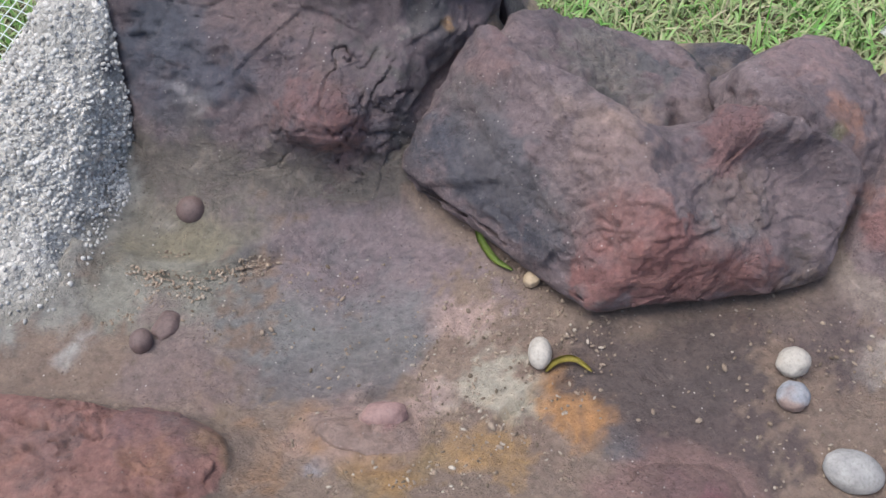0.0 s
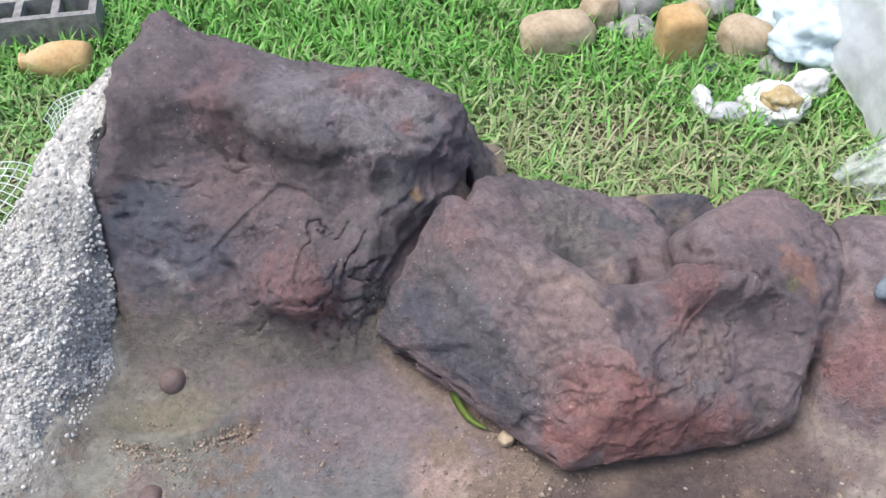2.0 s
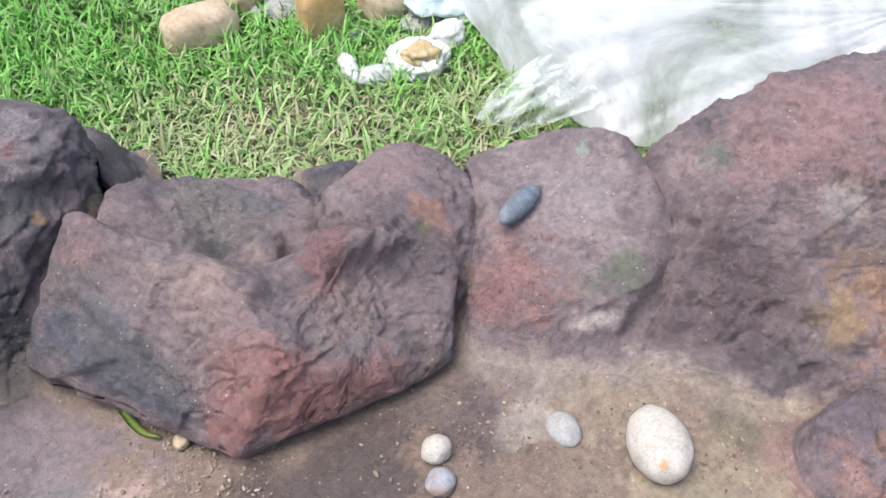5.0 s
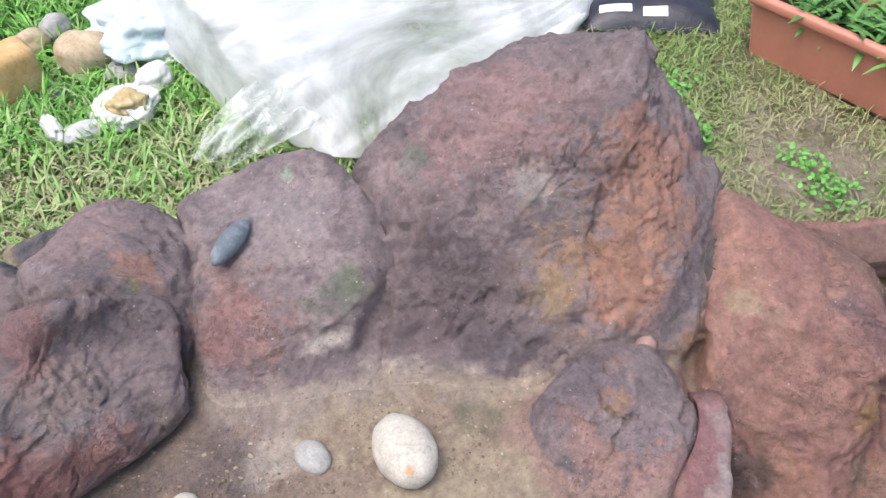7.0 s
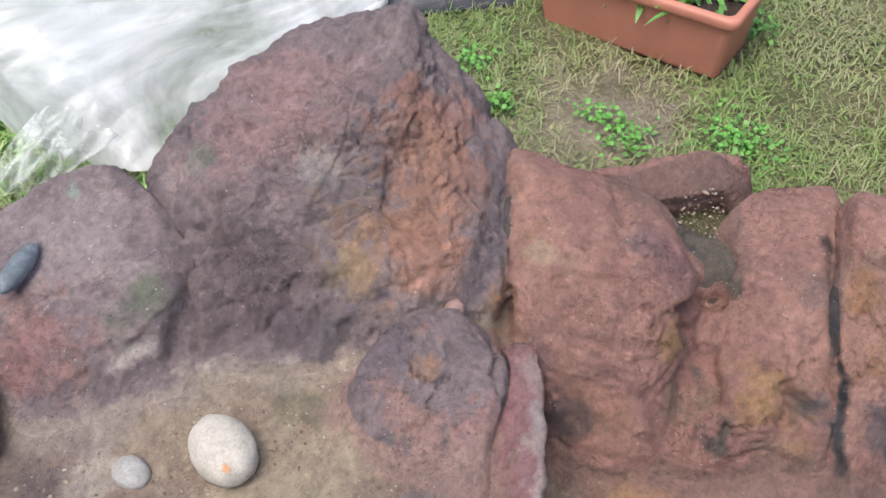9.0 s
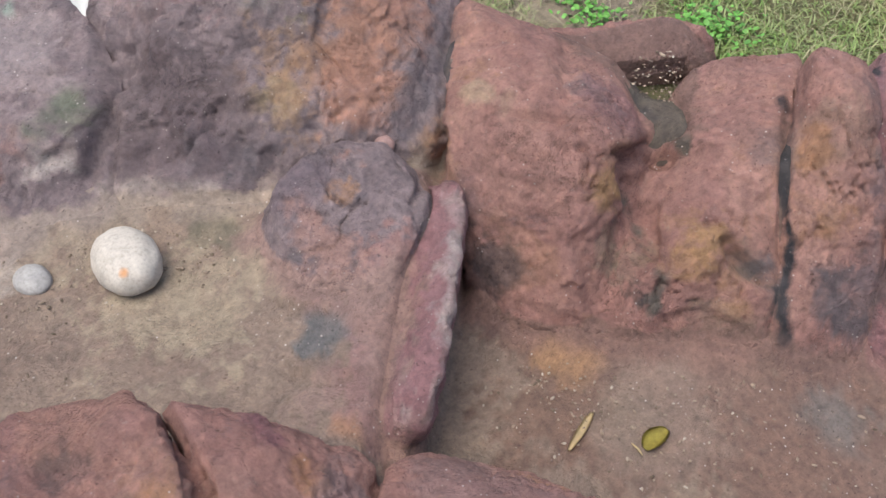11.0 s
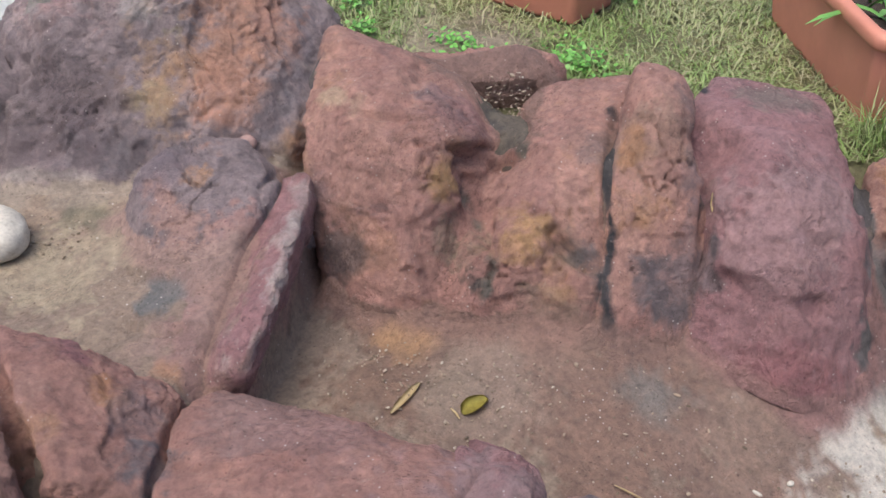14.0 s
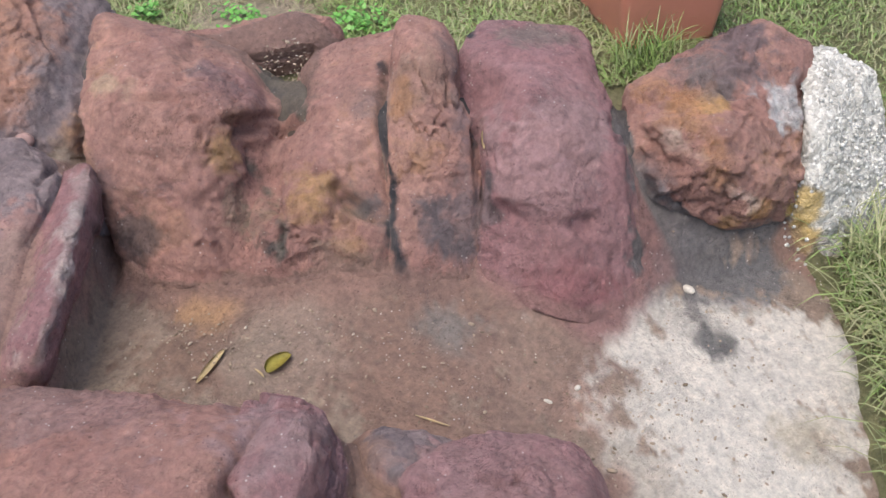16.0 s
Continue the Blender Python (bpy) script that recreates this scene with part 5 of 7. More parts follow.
LIPS += [
    ([(0.468, 1.479, 0.145), (0.562, 1.5, 0.134), (0.575, 1.305, 0.316), (0.647, 1.346, 0.282), (0.698, 1.309, 0.26), (0.766, 1.261, 0.176)], 0.05, 0.016),
    ([(0.18, 1.352, 0.303), (0.208, 1.312, 0.303), (0.231, 1.284, 0.293)], 0.02, 0.01),
    ([(0.242, 1.261, 0.27), (0.282, 1.238, 0.271), (0.321, 1.235, 0.288)], 0.015, 0.009),
    ([(0.073, 1.434, 0.279), (0.144, 1.419, 0.313), (0.191, 1.352, 0.308)], 0.03, 0.012)]
GROOVES += [
    ([(-0.015, 1.465, 0.214), (0.115, 1.26, 0.194), (0.235, 1.112, 0.14)], 0.009, 0.008),
    ([(0.069, 1.402, 0.264), (0.182, 1.245, 0.223), (0.271, 1.128, 0.163)], 0.009, 0.008),
    ([(-0.066, 1.459, 0.123), (0.103, 1.227, 0.119), (0.22, 1.108, 0.087)], 0.009, 0.007),
    ([(0.201, 1.223, 0.219), (0.291, 1.115, 0.158), (0.369, 1.065, 0.131)], 0.008, 0.008)]
HOLLOWS += [
    ([(0.519, 1.42, 0.109), (0.569, 1.261, 0.242), (0.647, 1.227, 0.175)], 0.09, 0.03)]
GROOVES += [
    ([(0.899, 1.449, 0.207), (0.897, 1.391, 0.178), (0.832, 1.303, 0.179), (0.814, 1.256, 0.099)], 0.012, 0.02),
    ([(1.283, 1.283, 0.223), (1.259, 1.158, 0.203), (1.196, 1.079, 0.153), (1.107, 1.029, 0.077)], 0.014, 0.03)]
LIPS += [
    ([(0.696, 1.302, 0.254), (0.76, 1.296, 0.212), (0.791, 1.261, 0.173)], 0.02, 0.01),
    ([(0.824, 1.171, 0.052), (0.901, 1.131, 0.082), (0.984, 1.108, 0.102), (1.083, 1.083, 0.132), (1.169, 1.083, 0.164)], 0.025, 0.012),
    ([(1.092, 1.396, 0.241), (1.142, 1.357, 0.243), (1.2, 1.323, 0.241)], 0.015, 0.006)]
HOLLOWS += [
    ([(1.861, 1.082, 0.497), (1.793, 1.031, 0.454), (1.705, 0.967, 0.403), (1.668, 0.947, 0.342)], 0.05, -0.016)]
LIPS += [
    ([(1.534, 1.14, 0.387), (1.537, 1.067, 0.391), (1.549, 1.023, 0.363), (1.596, 0.99, 0.353), (1.642, 0.956, 0.353)], 0.02, 0.012),
    ([(1.586, 1.18, 0.411), (1.634, 1.132, 0.424), (1.621, 1.093, 0.429), (1.582, 1.091, 0.408)], 0.015, 0.01),
    ([(1.625, 1.067, 0.418), (1.671, 1.063, 0.431), (1.711, 1.062, 0.446)], 0.015, 0.01),
    ([(1.542, 1.286, 0.404), (1.572, 1.234, 0.402), (1.595, 1.199, 0.419)], 0.015, 0.009),
    ([(1.317, 1.186, 0.261), (1.343, 1.104, 0.281), (1.365, 1.052, 0.259)], 0.02, 0.012),
    ([(1.302, 1.078, 0.219), (1.318, 1.017, 0.2), (1.354, 0.946, 0.173)], 0.02, 0.014),
    ([(1.235, 1.13, 0.181), (1.246, 1.07, 0.165), (1.276, 1.016, 0.146)], 0.02, 0.01)]
LIPS += [
    ([(1.649, 0.896, 0.294), (1.68, 0.86, 0.279), (1.737, 0.858, 0.291)], 0.015, 0.008),
    ([(1.602, 0.835, 0.226), (1.634, 0.784, 0.195), (1.664, 0.764, 0.204)], 0.015, 0.008),
    ([(1.466, 0.819, 0.143), (1.521, 0.79, 0.157), (1.591, 0.759, 0.178)], 0.02, 0.01)]
GROOVES += [
    ([(1.598, 1.283, 0.421), (1.652, 1.293, 0.432), (1.677, 1.305, 0.432)], 0.008, 0.016)]
HOLLOWS += [
    ([(1.27, 1.149, 0.21), (1.303, 1.036, 0.199), (1.332, 0.947, 0.172)], 0.08, 0.02),
    ([(1.465, 0.963, 0.247), (1.52, 0.887, 0.225), (1.566, 0.833, 0.212)], 0.07, 0.02)]
GROOVES += [
    ([(1.333, 1.307, 0.264), (1.281, 1.19, 0.225), (1.232, 1.108, 0.182), (1.148, 1.061, 0.129), (1.091, 1.025, 0.061)], 0.016, 0.03),
    ([(1.877, 0.817, 0.233), (1.802, 0.763, 0.19), (1.699, 0.701, 0.154), (1.64, 0.679, 0.109)], 0.02, 0.008),
    ([(1.394, 0.773, 0.021), (1.333, 0.737, 0.015), (1.315, 0.614, 0.04), (1.342, 0.512, 0.045)], 0.006, 0.005),
    ([(1.383, 0.679, 0.12), (1.336, 0.665, 0.084), (1.348, 0.581, 0.059), (1.386, 0.493, 0.071)], 0.006, 0.005),
    ([(1.604, 0.576, 0.078), (1.531, 0.511, 0.103)], 0.009, 0.03)]
LIPS += [
    ([(1.451, 0.709, 0.13), (1.5, 0.653, 0.125), (1.537, 0.593, 0.107)], 0.02, 0.008)]
LIPS += [
    ([(1.826, 0.351, 0.123), (1.891, 0.343, 0.122), (1.977, 0.352, 0.088), (2.079, 0.374, 0.046)], 0.03, 0.014),
    ([(1.683, 0.304, -0.088), (1.718, 0.263, -0.06), (1.757, 0.256, -0.102)], 0.012, 0.01),
    ([(1.572, 0.415, -0.012), (1.621, 0.49, -0.164), (1.599, 0.369, -0.171), (1.651, 0.283, -0.178)], 0.03, 0.014),
    ([(1.609, 0.509, 0.081), (1.622, 0.46, 0.056), (1.658, 0.457, 0.011)], 0.02, 0.01),
    ([(2.056, 0.252, 0.049), (2.057, 0.197, 0.061), (2.077, 0.154, 0.063)], 0.015, 0.009),
    ([(1.952, 0.087, -0.03), (2.006, 0.065, -0.08), (2.022, 0.028, -0.086), (2.019, -0.013, -0.094)], 0.02, 0.014),
    ([(1.754, 0.614, 0.16), (1.774, 0.55, 0.166), (1.802, 0.536, 0.17)], 0.012, 0.007)]
LIPS += [
    ([(1.853, 0.466, 0.174), (1.916, 0.543, 0.2), (2.011, 0.683, 0.191)], 0.02, 0.008),
    ([(1.722, 0.477, 0.09), (1.745, 0.407, 0.08), (1.785, 0.353, 0.098)], 0.02, 0.009),
    ([(1.978, 0.501, 0.175), (1.989, 0.437, 0.149)], 0.015, 0.008),
    ([(1.84, 0.111, -0.117), (1.897, 0.063, -0.11), (1.921, 0.018, -0.131), (1.96, -0.028, -0.171)], 0.02, 0.01)]
GROOVES += [
    ([(1.756, 0.258, -0.099), (1.725, 0.239, -0.151), (1.698, 0.232, -0.18)], 0.006, 0.01),
    ([(1.925, 0.332, 0.024), (1.903, 0.267, -0.044), (1.85, 0.147, -0.049), (1.811, 0.138, -0.115)], 0.012, 0.016)]
GROOVES += [
    ([(2.389, -0.138, 0.121), (2.402, -0.164, 0.106)], 0.006, 0.01),
    ([(2.082, -0.06, -0.059), (2.074, -0.1, -0.112), (2.067, -0.116, -0.147)], 0.012, 0.012)]
HOLLOWS += [
    ([(2.368, -0.304, -0.002)], 0.02, 0.012)]
LIPS += [
    ([(2.206, -0.179, -0.053), (2.218, -0.266, -0.049), (2.245, -0.316, -0.084), (2.312, -0.354, -0.073)], 0.02, 0.01),
    ([(2.227, -0.19, -0.014), (2.251, -0.251, 0.006), (2.292, -0.311, -0.017)], 0.015, 0.008),
    ([(2.293, -0.111, 0.065), (2.301, -0.165, 0.069), (2.336, -0.198, 0.081)], 0.015, 0.008),
    ([(2.155, -0.251, -0.19), (2.17, -0.329, -0.177), (2.246, -0.39, -0.166)], 0.02, 0.01),
    ([(2.114, 0.01, 0.027), (2.117, -0.037, -0.013), (2.179, -0.066, -0.017)], 0.02, 0.01),
    ([(2.013, -0.064, -0.142), (2.053, -0.111, -0.157), (2.121, -0.152, -0.168)], 0.015, 0.01)]
LIPS += [
    ([(2.696, -0.298, 0.067), (2.663, -0.405, 0.068), (2.682, -0.503, 0.056)], 0.02, 0.014),
    ([(2.497, -0.345, -0.069), (2.49, -0.433, -0.069), (2.535, -0.503, -0.138)], 0.015, 0.01),
    ([(2.533, -0.378, 0.019), (2.542, -0.439, 0.019), (2.558, -0.482, 0.023)], 0.015, 0.01)]
GROOVES += [
    ([(2.532, -0.321, -0.006), (2.507, -0.468, -0.031), (2.575, -0.586, -0.132)], 0.01, 0.01),
    ([(2.56, -0.32, 0.025), (2.545, -0.464, 0.022), (2.612, -0.589, -0.059)], 0.01, 0.01)]
GROOVES += [
    ([(0.919, 0.327, 0.166), (0.876, 0.193, 0.173), (0.85, 0.073, 0.157), (0.838, 0.014, 0.144)], 0.012, 0.014)]
LIPS += [
    ([(0.732, 0.335, 0.181), (0.766, 0.348, 0.175), (0.808, 0.338, 0.185)], 0.015, 0.01),
    ([(0.819, 0.342, 0.188), (0.859, 0.306, 0.183), (0.872, 0.239, 0.183)], 0.015, 0.008),
    ([(0.924, 0.224, 0.166), (0.929, 0.149, 0.155), (0.952, 0.125, 0.139)], 0.015, 0.008),
    ([(1.121, 0.05, 0.053), (1.162, -0.021, 0.056), (1.231, -0.04, 0.042)], 0.02, 0.01),
    ([(1.095, -0.069, 0.059), (1.159, -0.091, 0.064), (1.209, -0.136, 0.062)], 0.02, 0.01),
    ([(1.164, -0.051, 0.055), (1.192, -0.141, 0.063), (1.247, -0.166, 0.062)], 0.02, 0.01),
    ([(1.327, -0.332, 0.077), (1.36, -0.355, 0.053), (1.392, -0.383, 0.061)], 0.015, 0.008),
    ([(1.269, 0.229, -0.029), (1.324, 0.218, -0.008), (1.388, 0.242, 0.011)], 0.012, 0.006)]
HOLLOWS += [([(-.42, 1.86, .49), (-.2, 1.88, .47)], .16, .035), ([(2.15, .42, .1), (2.08, .34, .1), (2.03, .26, .08)], .04, .04)]
# painted seams and washes on the moulded rock, and some coloured-in shade, each along a line
# the ledge: pale worn edge, then its undercut's shadow as a darker streak
STREAKS += [([(1.6, .49, .09), (1.56, .41, .08), (1.45, .3, .05), (1.29, .17, -.02)], .022, (.38, .3, .28), .8), ([(1.66, .53, .05), (1.58, .42, .0), (1.42, .25, -.06), (1.28, .14, -.1)], .03, (.2, .13, .13), .8)]
STREAKS += [
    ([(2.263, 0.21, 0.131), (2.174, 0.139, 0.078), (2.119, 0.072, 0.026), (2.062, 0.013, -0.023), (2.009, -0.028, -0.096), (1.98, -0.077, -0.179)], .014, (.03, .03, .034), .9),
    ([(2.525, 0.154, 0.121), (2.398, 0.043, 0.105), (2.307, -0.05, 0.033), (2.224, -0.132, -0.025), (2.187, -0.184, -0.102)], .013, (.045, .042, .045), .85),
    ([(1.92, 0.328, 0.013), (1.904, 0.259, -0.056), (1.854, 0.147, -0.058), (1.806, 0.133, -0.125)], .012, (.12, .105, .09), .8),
    # shade of the hollow between ledge and rust boulder, painted dark
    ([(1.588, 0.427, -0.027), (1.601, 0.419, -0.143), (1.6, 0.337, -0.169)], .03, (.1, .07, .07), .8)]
STREAKS += [
    ([(1.984, 0.507, 0.185), (1.968, 0.412, 0.152)], .03, (.2, .14, .14), .5),
    ([(1.937, 0.204, -0.001), (1.944, 0.103, -0.003), (1.937, 0.032, -0.085)], .05, (.3, .175, .095), .55),
    ([(1.72, 0.655, 0.094), (1.657, 0.587, 0.076)], .03, (.34, .2, .11), .6),
    ([(1.905, 0.344, 0.103), (1.828, 0.329, 0.102), (1.847, 0.302, 0.061)], .03, (.31, .18, .1), .5),
    ([(2.02, 0.026, -0.068), (2.012, -0.015, -0.105)], .03, (.09, .085, .09), .8),
    ([(2.088, -0.062, -0.061), (2.077, -0.106, -0.126), (2.113, -0.142, -0.161)], .035, (.12, .1, .105), .8),
    ([(1.765, 0.626, 0.174), (1.797, 0.558, 0.178)], .025, (.36, .25, .18), .8)]
STREAKS += [
    # the narrow boulder's side turned from the light, darkened by colour
    ([(2.341, 0.061, 0.194), (2.231, -0.043, 0.066), (2.168, -0.126, -0.09)], .03, (.16, .11, .11), .7),
    ([(2.185, 0.057, 0.12), (2.13, -0.009, 0.027)], .025, (.33, .19, .12), .6)]
STREAKS += [
    ([(2.323, -0.237, 0.061), (2.233, -0.267, -0.024)], .08, (.33, .2, .2), .5),
    ([(2.581, 0.077, 0.125), (2.634, -0.05, 0.116)], .05, (.2, .155, .14), .7),
    ([(2.183, -0.392, -0.188), (2.305, -0.462, -0.243)], .05, (.22, .1, .1), .7),
    ([(2.64, -0.267, 0.057), (2.595, -0.43, 0.055), (2.542, -0.532, -0.048)], .04, (.38, .2, .1), .7),
    ([(2.54, -0.415, 0.017), (2.53, -0.478, -0.008)], .02, (.6, .5, .42), .5),
    ([(2.565, -0.553, -0.082), (2.602, -0.597, -0.126)], .02, (.6, .5, .42), .5),
    ([(2.493, -0.394, -0.09), (2.524, -0.458, -0.155)], .035, (.12, .09, .09), .8),
    ([(2.751, -0.287, 0.077), (2.712, -0.447, 0.066)], .04, (.16, .13, .125), .8)]
STREAKS += [
    ([(2.502, -0.302, 0.001), (2.452, -0.355, -0.055)], .025, (.11, .1, .105), .8),
    ([(2.488, -0.37, -0.099), (2.533, -0.495, -0.222)], .04, (.17, .16, .165), .8)]
STREAKS += [
    ([(1.744, 0.905, 0.338), (1.676, 0.84, 0.261), (1.56, 0.829, 0.185)], .09, (.3, .165, .115), .7),
    ([(1.569, 0.932, 0.292), (1.534, 0.935, 0.249)], .03, (.14, .155, .08), .7),
    ([(1.54, 0.877, 0.2), (1.456, 0.825, 0.148)], .05, (.26, .175, .105), .55),
    # darker along the hollow of the peaked boulder and at its foot
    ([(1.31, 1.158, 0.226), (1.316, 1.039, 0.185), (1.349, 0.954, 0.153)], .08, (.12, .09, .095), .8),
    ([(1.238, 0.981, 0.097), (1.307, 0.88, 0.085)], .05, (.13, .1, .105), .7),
    ([(1.529, 1.021, 0.343), (1.54, 0.983, 0.327)], .03, (.27, .25, .245), .6),
    ([(1.886, 0.825, 0.213), (1.719, 0.708, 0.15), (1.65, 0.684, 0.096)], .03, (.13, .115, .125), .8)]
STREAKS += [
    ([(1.674, 1.105, 0.423), (1.568, 1.17, 0.404)], .1, (.24, .155, .15), .6),
    ([(1.126, 1.004, 0.046), (1.207, 0.932, 0.054), (1.293, 0.852, 0.045)], .02, (.4, .34, .3), .7),
    ([(1.007, 1.092, 0.1), (1.071, 1.063, 0.104)], .025, (.42, .37, .33), .7),
    ([(1.132, 1.142, 0.185), (1.058, 1.124, 0.155)], .025, (.11, .125, .09), .7),
    ([(0.916, 1.22, 0.146), (0.843, 1.19, 0.094)], .05, (.24, .13, .125), .7),
    ([(1.13, 1.336, 0.235), (1.034, 1.342, 0.217)], .08, (.24, .205, .205), .6)]
STREAKS += [
    ([(0.319, 1.141, 0.224), (0.403, 1.07, 0.133), (0.58, 1.085, 0.078)], .06, (.25, .12, .105), .7),
    ([(-0.002, 1.385, 0.177), (0.061, 1.273, 0.115), (0.164, 1.166, 0.12)], .04, (.085, .085, .1), .75),
    ([(0.221, 1.32, 0.321), (0.304, 1.288, 0.321), (0.425, 1.458, 0.144)], .03, (.3, .22, .19), .7),
    ([(0.541, 1.139, 0.168), (0.6, 1.179, 0.156)], .03, (.17, .18, .19), .7),
    ([(0.018, 1.637, 0.29), (0.003, 1.594, 0.283)], .012, (.35, .2, .06), .8),
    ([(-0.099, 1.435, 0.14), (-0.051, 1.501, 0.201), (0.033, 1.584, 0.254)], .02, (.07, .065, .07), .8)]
STREAKS += [
    ([(-0.27, 1.776, 0.458), (-0.102, 1.753, 0.426), (0.019, 1.731, 0.409)], .05, (.22, .19, .195), .8),
    ([(-0.381, 1.807, 0.469), (-0.429, 1.698, 0.463)], .05, (.2, .115, .11), .6),
    ([(-0.654, 1.555, 0.193), (-0.535, 1.511, 0.2), (-0.444, 1.512, 0.232)], .06, (.09, .09, .11), .8),
    ([(-0.496, 1.464, 0.179), (-0.574, 1.537, 0.21)], .02, (.32, .3, .29), .5),
    ([(-0.266, 1.386, 0.243), (-0.202, 1.385, 0.188), (-0.212, 1.385, 0.074)], .05, (.21, .11, .1), .7),
    ([(-0.41, 1.634, 0.314), (-0.3, 1.607, 0.303)], .08, (.175, .135, .135), .6)]
STREAKS += [
    ([(-0.279, 1.038, -0.037), (-0.124, 1.008, -0.03)], .07, (.215, .21, .2), .8),
    ([(-0.105, 1.244, -0.04), (-0.222, 1.206, -0.046)], .09, (.235, .185, .19), .7),
    ([(-0.643, 1.228, 0.006), (-0.521, 1.226, -0.012), (-0.4, 1.274, -0.018)], .03, (.22, .2, .14), .8),
    ([(-0.692, 1.029, 0.006), (-0.722, 0.969, 0.003)], .02, (.45, .43, .4), .7),
    ([(-0.588, 1.295, -0.006), (-0.57, 1.289, -0.007)], .015, (.45, .42, .38), .7),
    ([(-0.448, 1.189, -0.019), (-0.518, 1.13, -0.013)], .05, (.24, .23, .19), .6),
    ([(-0.26, 0.829, -0.001), (-0.176, 0.779, 0.014), (-0.096, 0.721, 0.026)], .04, (.38, .22, .09), .7)]
STREAKS += [
    ([(-0.182, 0.878, -0.009), (-0.208, 0.82, 0.017), (-0.077, 0.788, 0.016)], .02, (.36, .24, .22), .7),
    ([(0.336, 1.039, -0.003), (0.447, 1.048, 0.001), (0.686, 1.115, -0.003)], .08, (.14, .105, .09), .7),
    ([(2.372, -0.627, -0.319), (2.357, -0.689, -0.332)], .03, (.1, .095, .09), .8),
    ([(1.218, 0.826, 0.005), (1.25, 0.754, 0.003)], .03, (.13, .115, .085), .7)]
# crusts and dips of the basin floor
LIPS += [
    ([(-0.432, 0.976, -0.014), (-0.361, 0.915, -0.011), (-0.244, 0.879, -0.012), (-0.121, 0.903, -0.015)], .02, .012),
    ([(-0.24, 1.038, -0.037), (-0.168, 1.029, -0.036)], .02, .010),
    ([(-0.219, 0.966, -0.024), (-0.143, 0.958, -0.02), (-0.096, 0.978, -0.021)], .02, .010),
    ([(-0.238, 0.815, 0.005), (-0.176, 0.779, 0.014), (-0.097, 0.761, 0.017), (-0.058, 0.778, 0.013)], .03, .014),
    ([(0.096, 0.849, -0.002), (0.14, 0.895, -0.005), (0.206, 0.929, -0.003)], .02, .010),
    ([(-0.719, 1.214, 0.045), (-0.603, 1.184, -0.001), (-0.471, 1.188, -0.019), (-0.341, 1.253, -0.031)], .03, .012)]
LIPS += [
    ([(-0.452, 0.901, -0.006), (-0.404, 0.848, -0.002), (-0.373, 0.781, 0.014)], .02, .010),
    ([(0.245, 0.812, 0.003), (0.291, 0.777, 0.008), (0.317, 0.707, 0.027)], .02, .010),
    ([(1.257, 0.69, 0.003), (1.295, 0.561, 0.019), (1.31, 0.481, 0.031)], .03, .010),
    ([(1.158, 0.412, -0.001), (1.199, 0.331, -0.002), (1.276, 0.319, 0.01)], .02, .008),
    ([(1.228, 0.534, 0.008), (1.286, 0.448, 0.025), (1.303, 0.387, 0.031)], .02, .008)]
GROOVES += [
    ([(-0.403, 0.841, 0), (-0.378, 0.78, 0.016), (-0.364, 0.722, 0.031)], .02, .012)]
HOLLOWS += [
    ([(-0.751, 1.185, 0.066)], .05, .014)]
raise_rocks()
basin_floor()


def aggregate(name, label, source, count, mat, seed):
    """Small gravel standing out of raw concrete, one scatter over the lump's skin."""
    rng = np.random.default_rng(seed)
    me = source.data
    co, no = np.empty(len(me.vertices) * 3), np.empty(len(me.vertices) * 3)
    me.vertices.foreach_get("co", co)
    me.vertices.foreach_get("normal", no)
    co, no = co.reshape(-1, 3) + np.array(source.location), no.reshape(-1, 3)
    pick = np.nonzero((no[:, 2] > 0.1) & (co[:, 2] > floor_z(co[:, 0], co[:, 1]) - 0.01))[0]
    pick = rng.choice(pick, min(count, len(pick)), replace=False)
    dirs, faces = sphere(1)
    v, f = [], []
    for i in pick:
        r = rng.uniform(0.0022, 0.0062)
        base = len(v)
        v.extend(dirs * r * rng.uniform(0.7, 1.25, 3) * (1 + 0.25 * rng.uniform(-1, 1, (len(dirs), 1))) + co[i] + rng.normal(0, 0.002, 3))
        f.extend([[base + k for k in q] for q in faces])
    tagged(new(name, grid_mesh(name, v, f, mat)), label, "gravel", kind="stuff")


def gravel_mat():
    m, n, l, b = nodes_of("pale_gravel")
    r = ramp(n, [(0.0, (0.3, 0.29, 0.27)), (0.4, (0.46, 0.45, 0.42)), (0.85, (0.6, 0.58, 0.54)), (1.0, (0.7, 0.68, 0.64))])
    l.new(n.new("ShaderNodeNewGeometry").outputs["Random Per Island"], r.inputs["Fac"])
    l.new(r.outputs["Color"], b.inputs["Base Color"])
    b.inputs["Roughness"].default_value = 0.9
    return m


GRAVEL = gravel_mat()
aggregate("gravel", "pale gravel showing in the raw concrete edge", bpy.data.objects["concrete_edge"], 5200, GRAVEL, 71)
aggregate("gravel", "pale gravel showing in the white concrete end", bpy.data.objects["concrete_lump"], 900, GRAVEL, 72)

# ---------------------------------------------------------------- planters
def bevel_all(bm, width, segments=2):
    bmesh.ops.bevel(bm, geom=bm.edges[:], offset=width, segments=segments, affect="EDGES", profile=0.6)


def ring_loft(rings):
    """A closed skin over rings of equally many points, first and last ring left open."""
    bm = bmesh.new()
    rows = [[bm.verts.new(p) for p in r] for r in rings]
    n = len(rows[0])
    for a, b in zip(rows, rows[1:]):
        for i in range(n):
            bm.faces.new((a[i], a[(i + 1) % n], b[(i + 1) % n], b[i]))
    return bm, rows


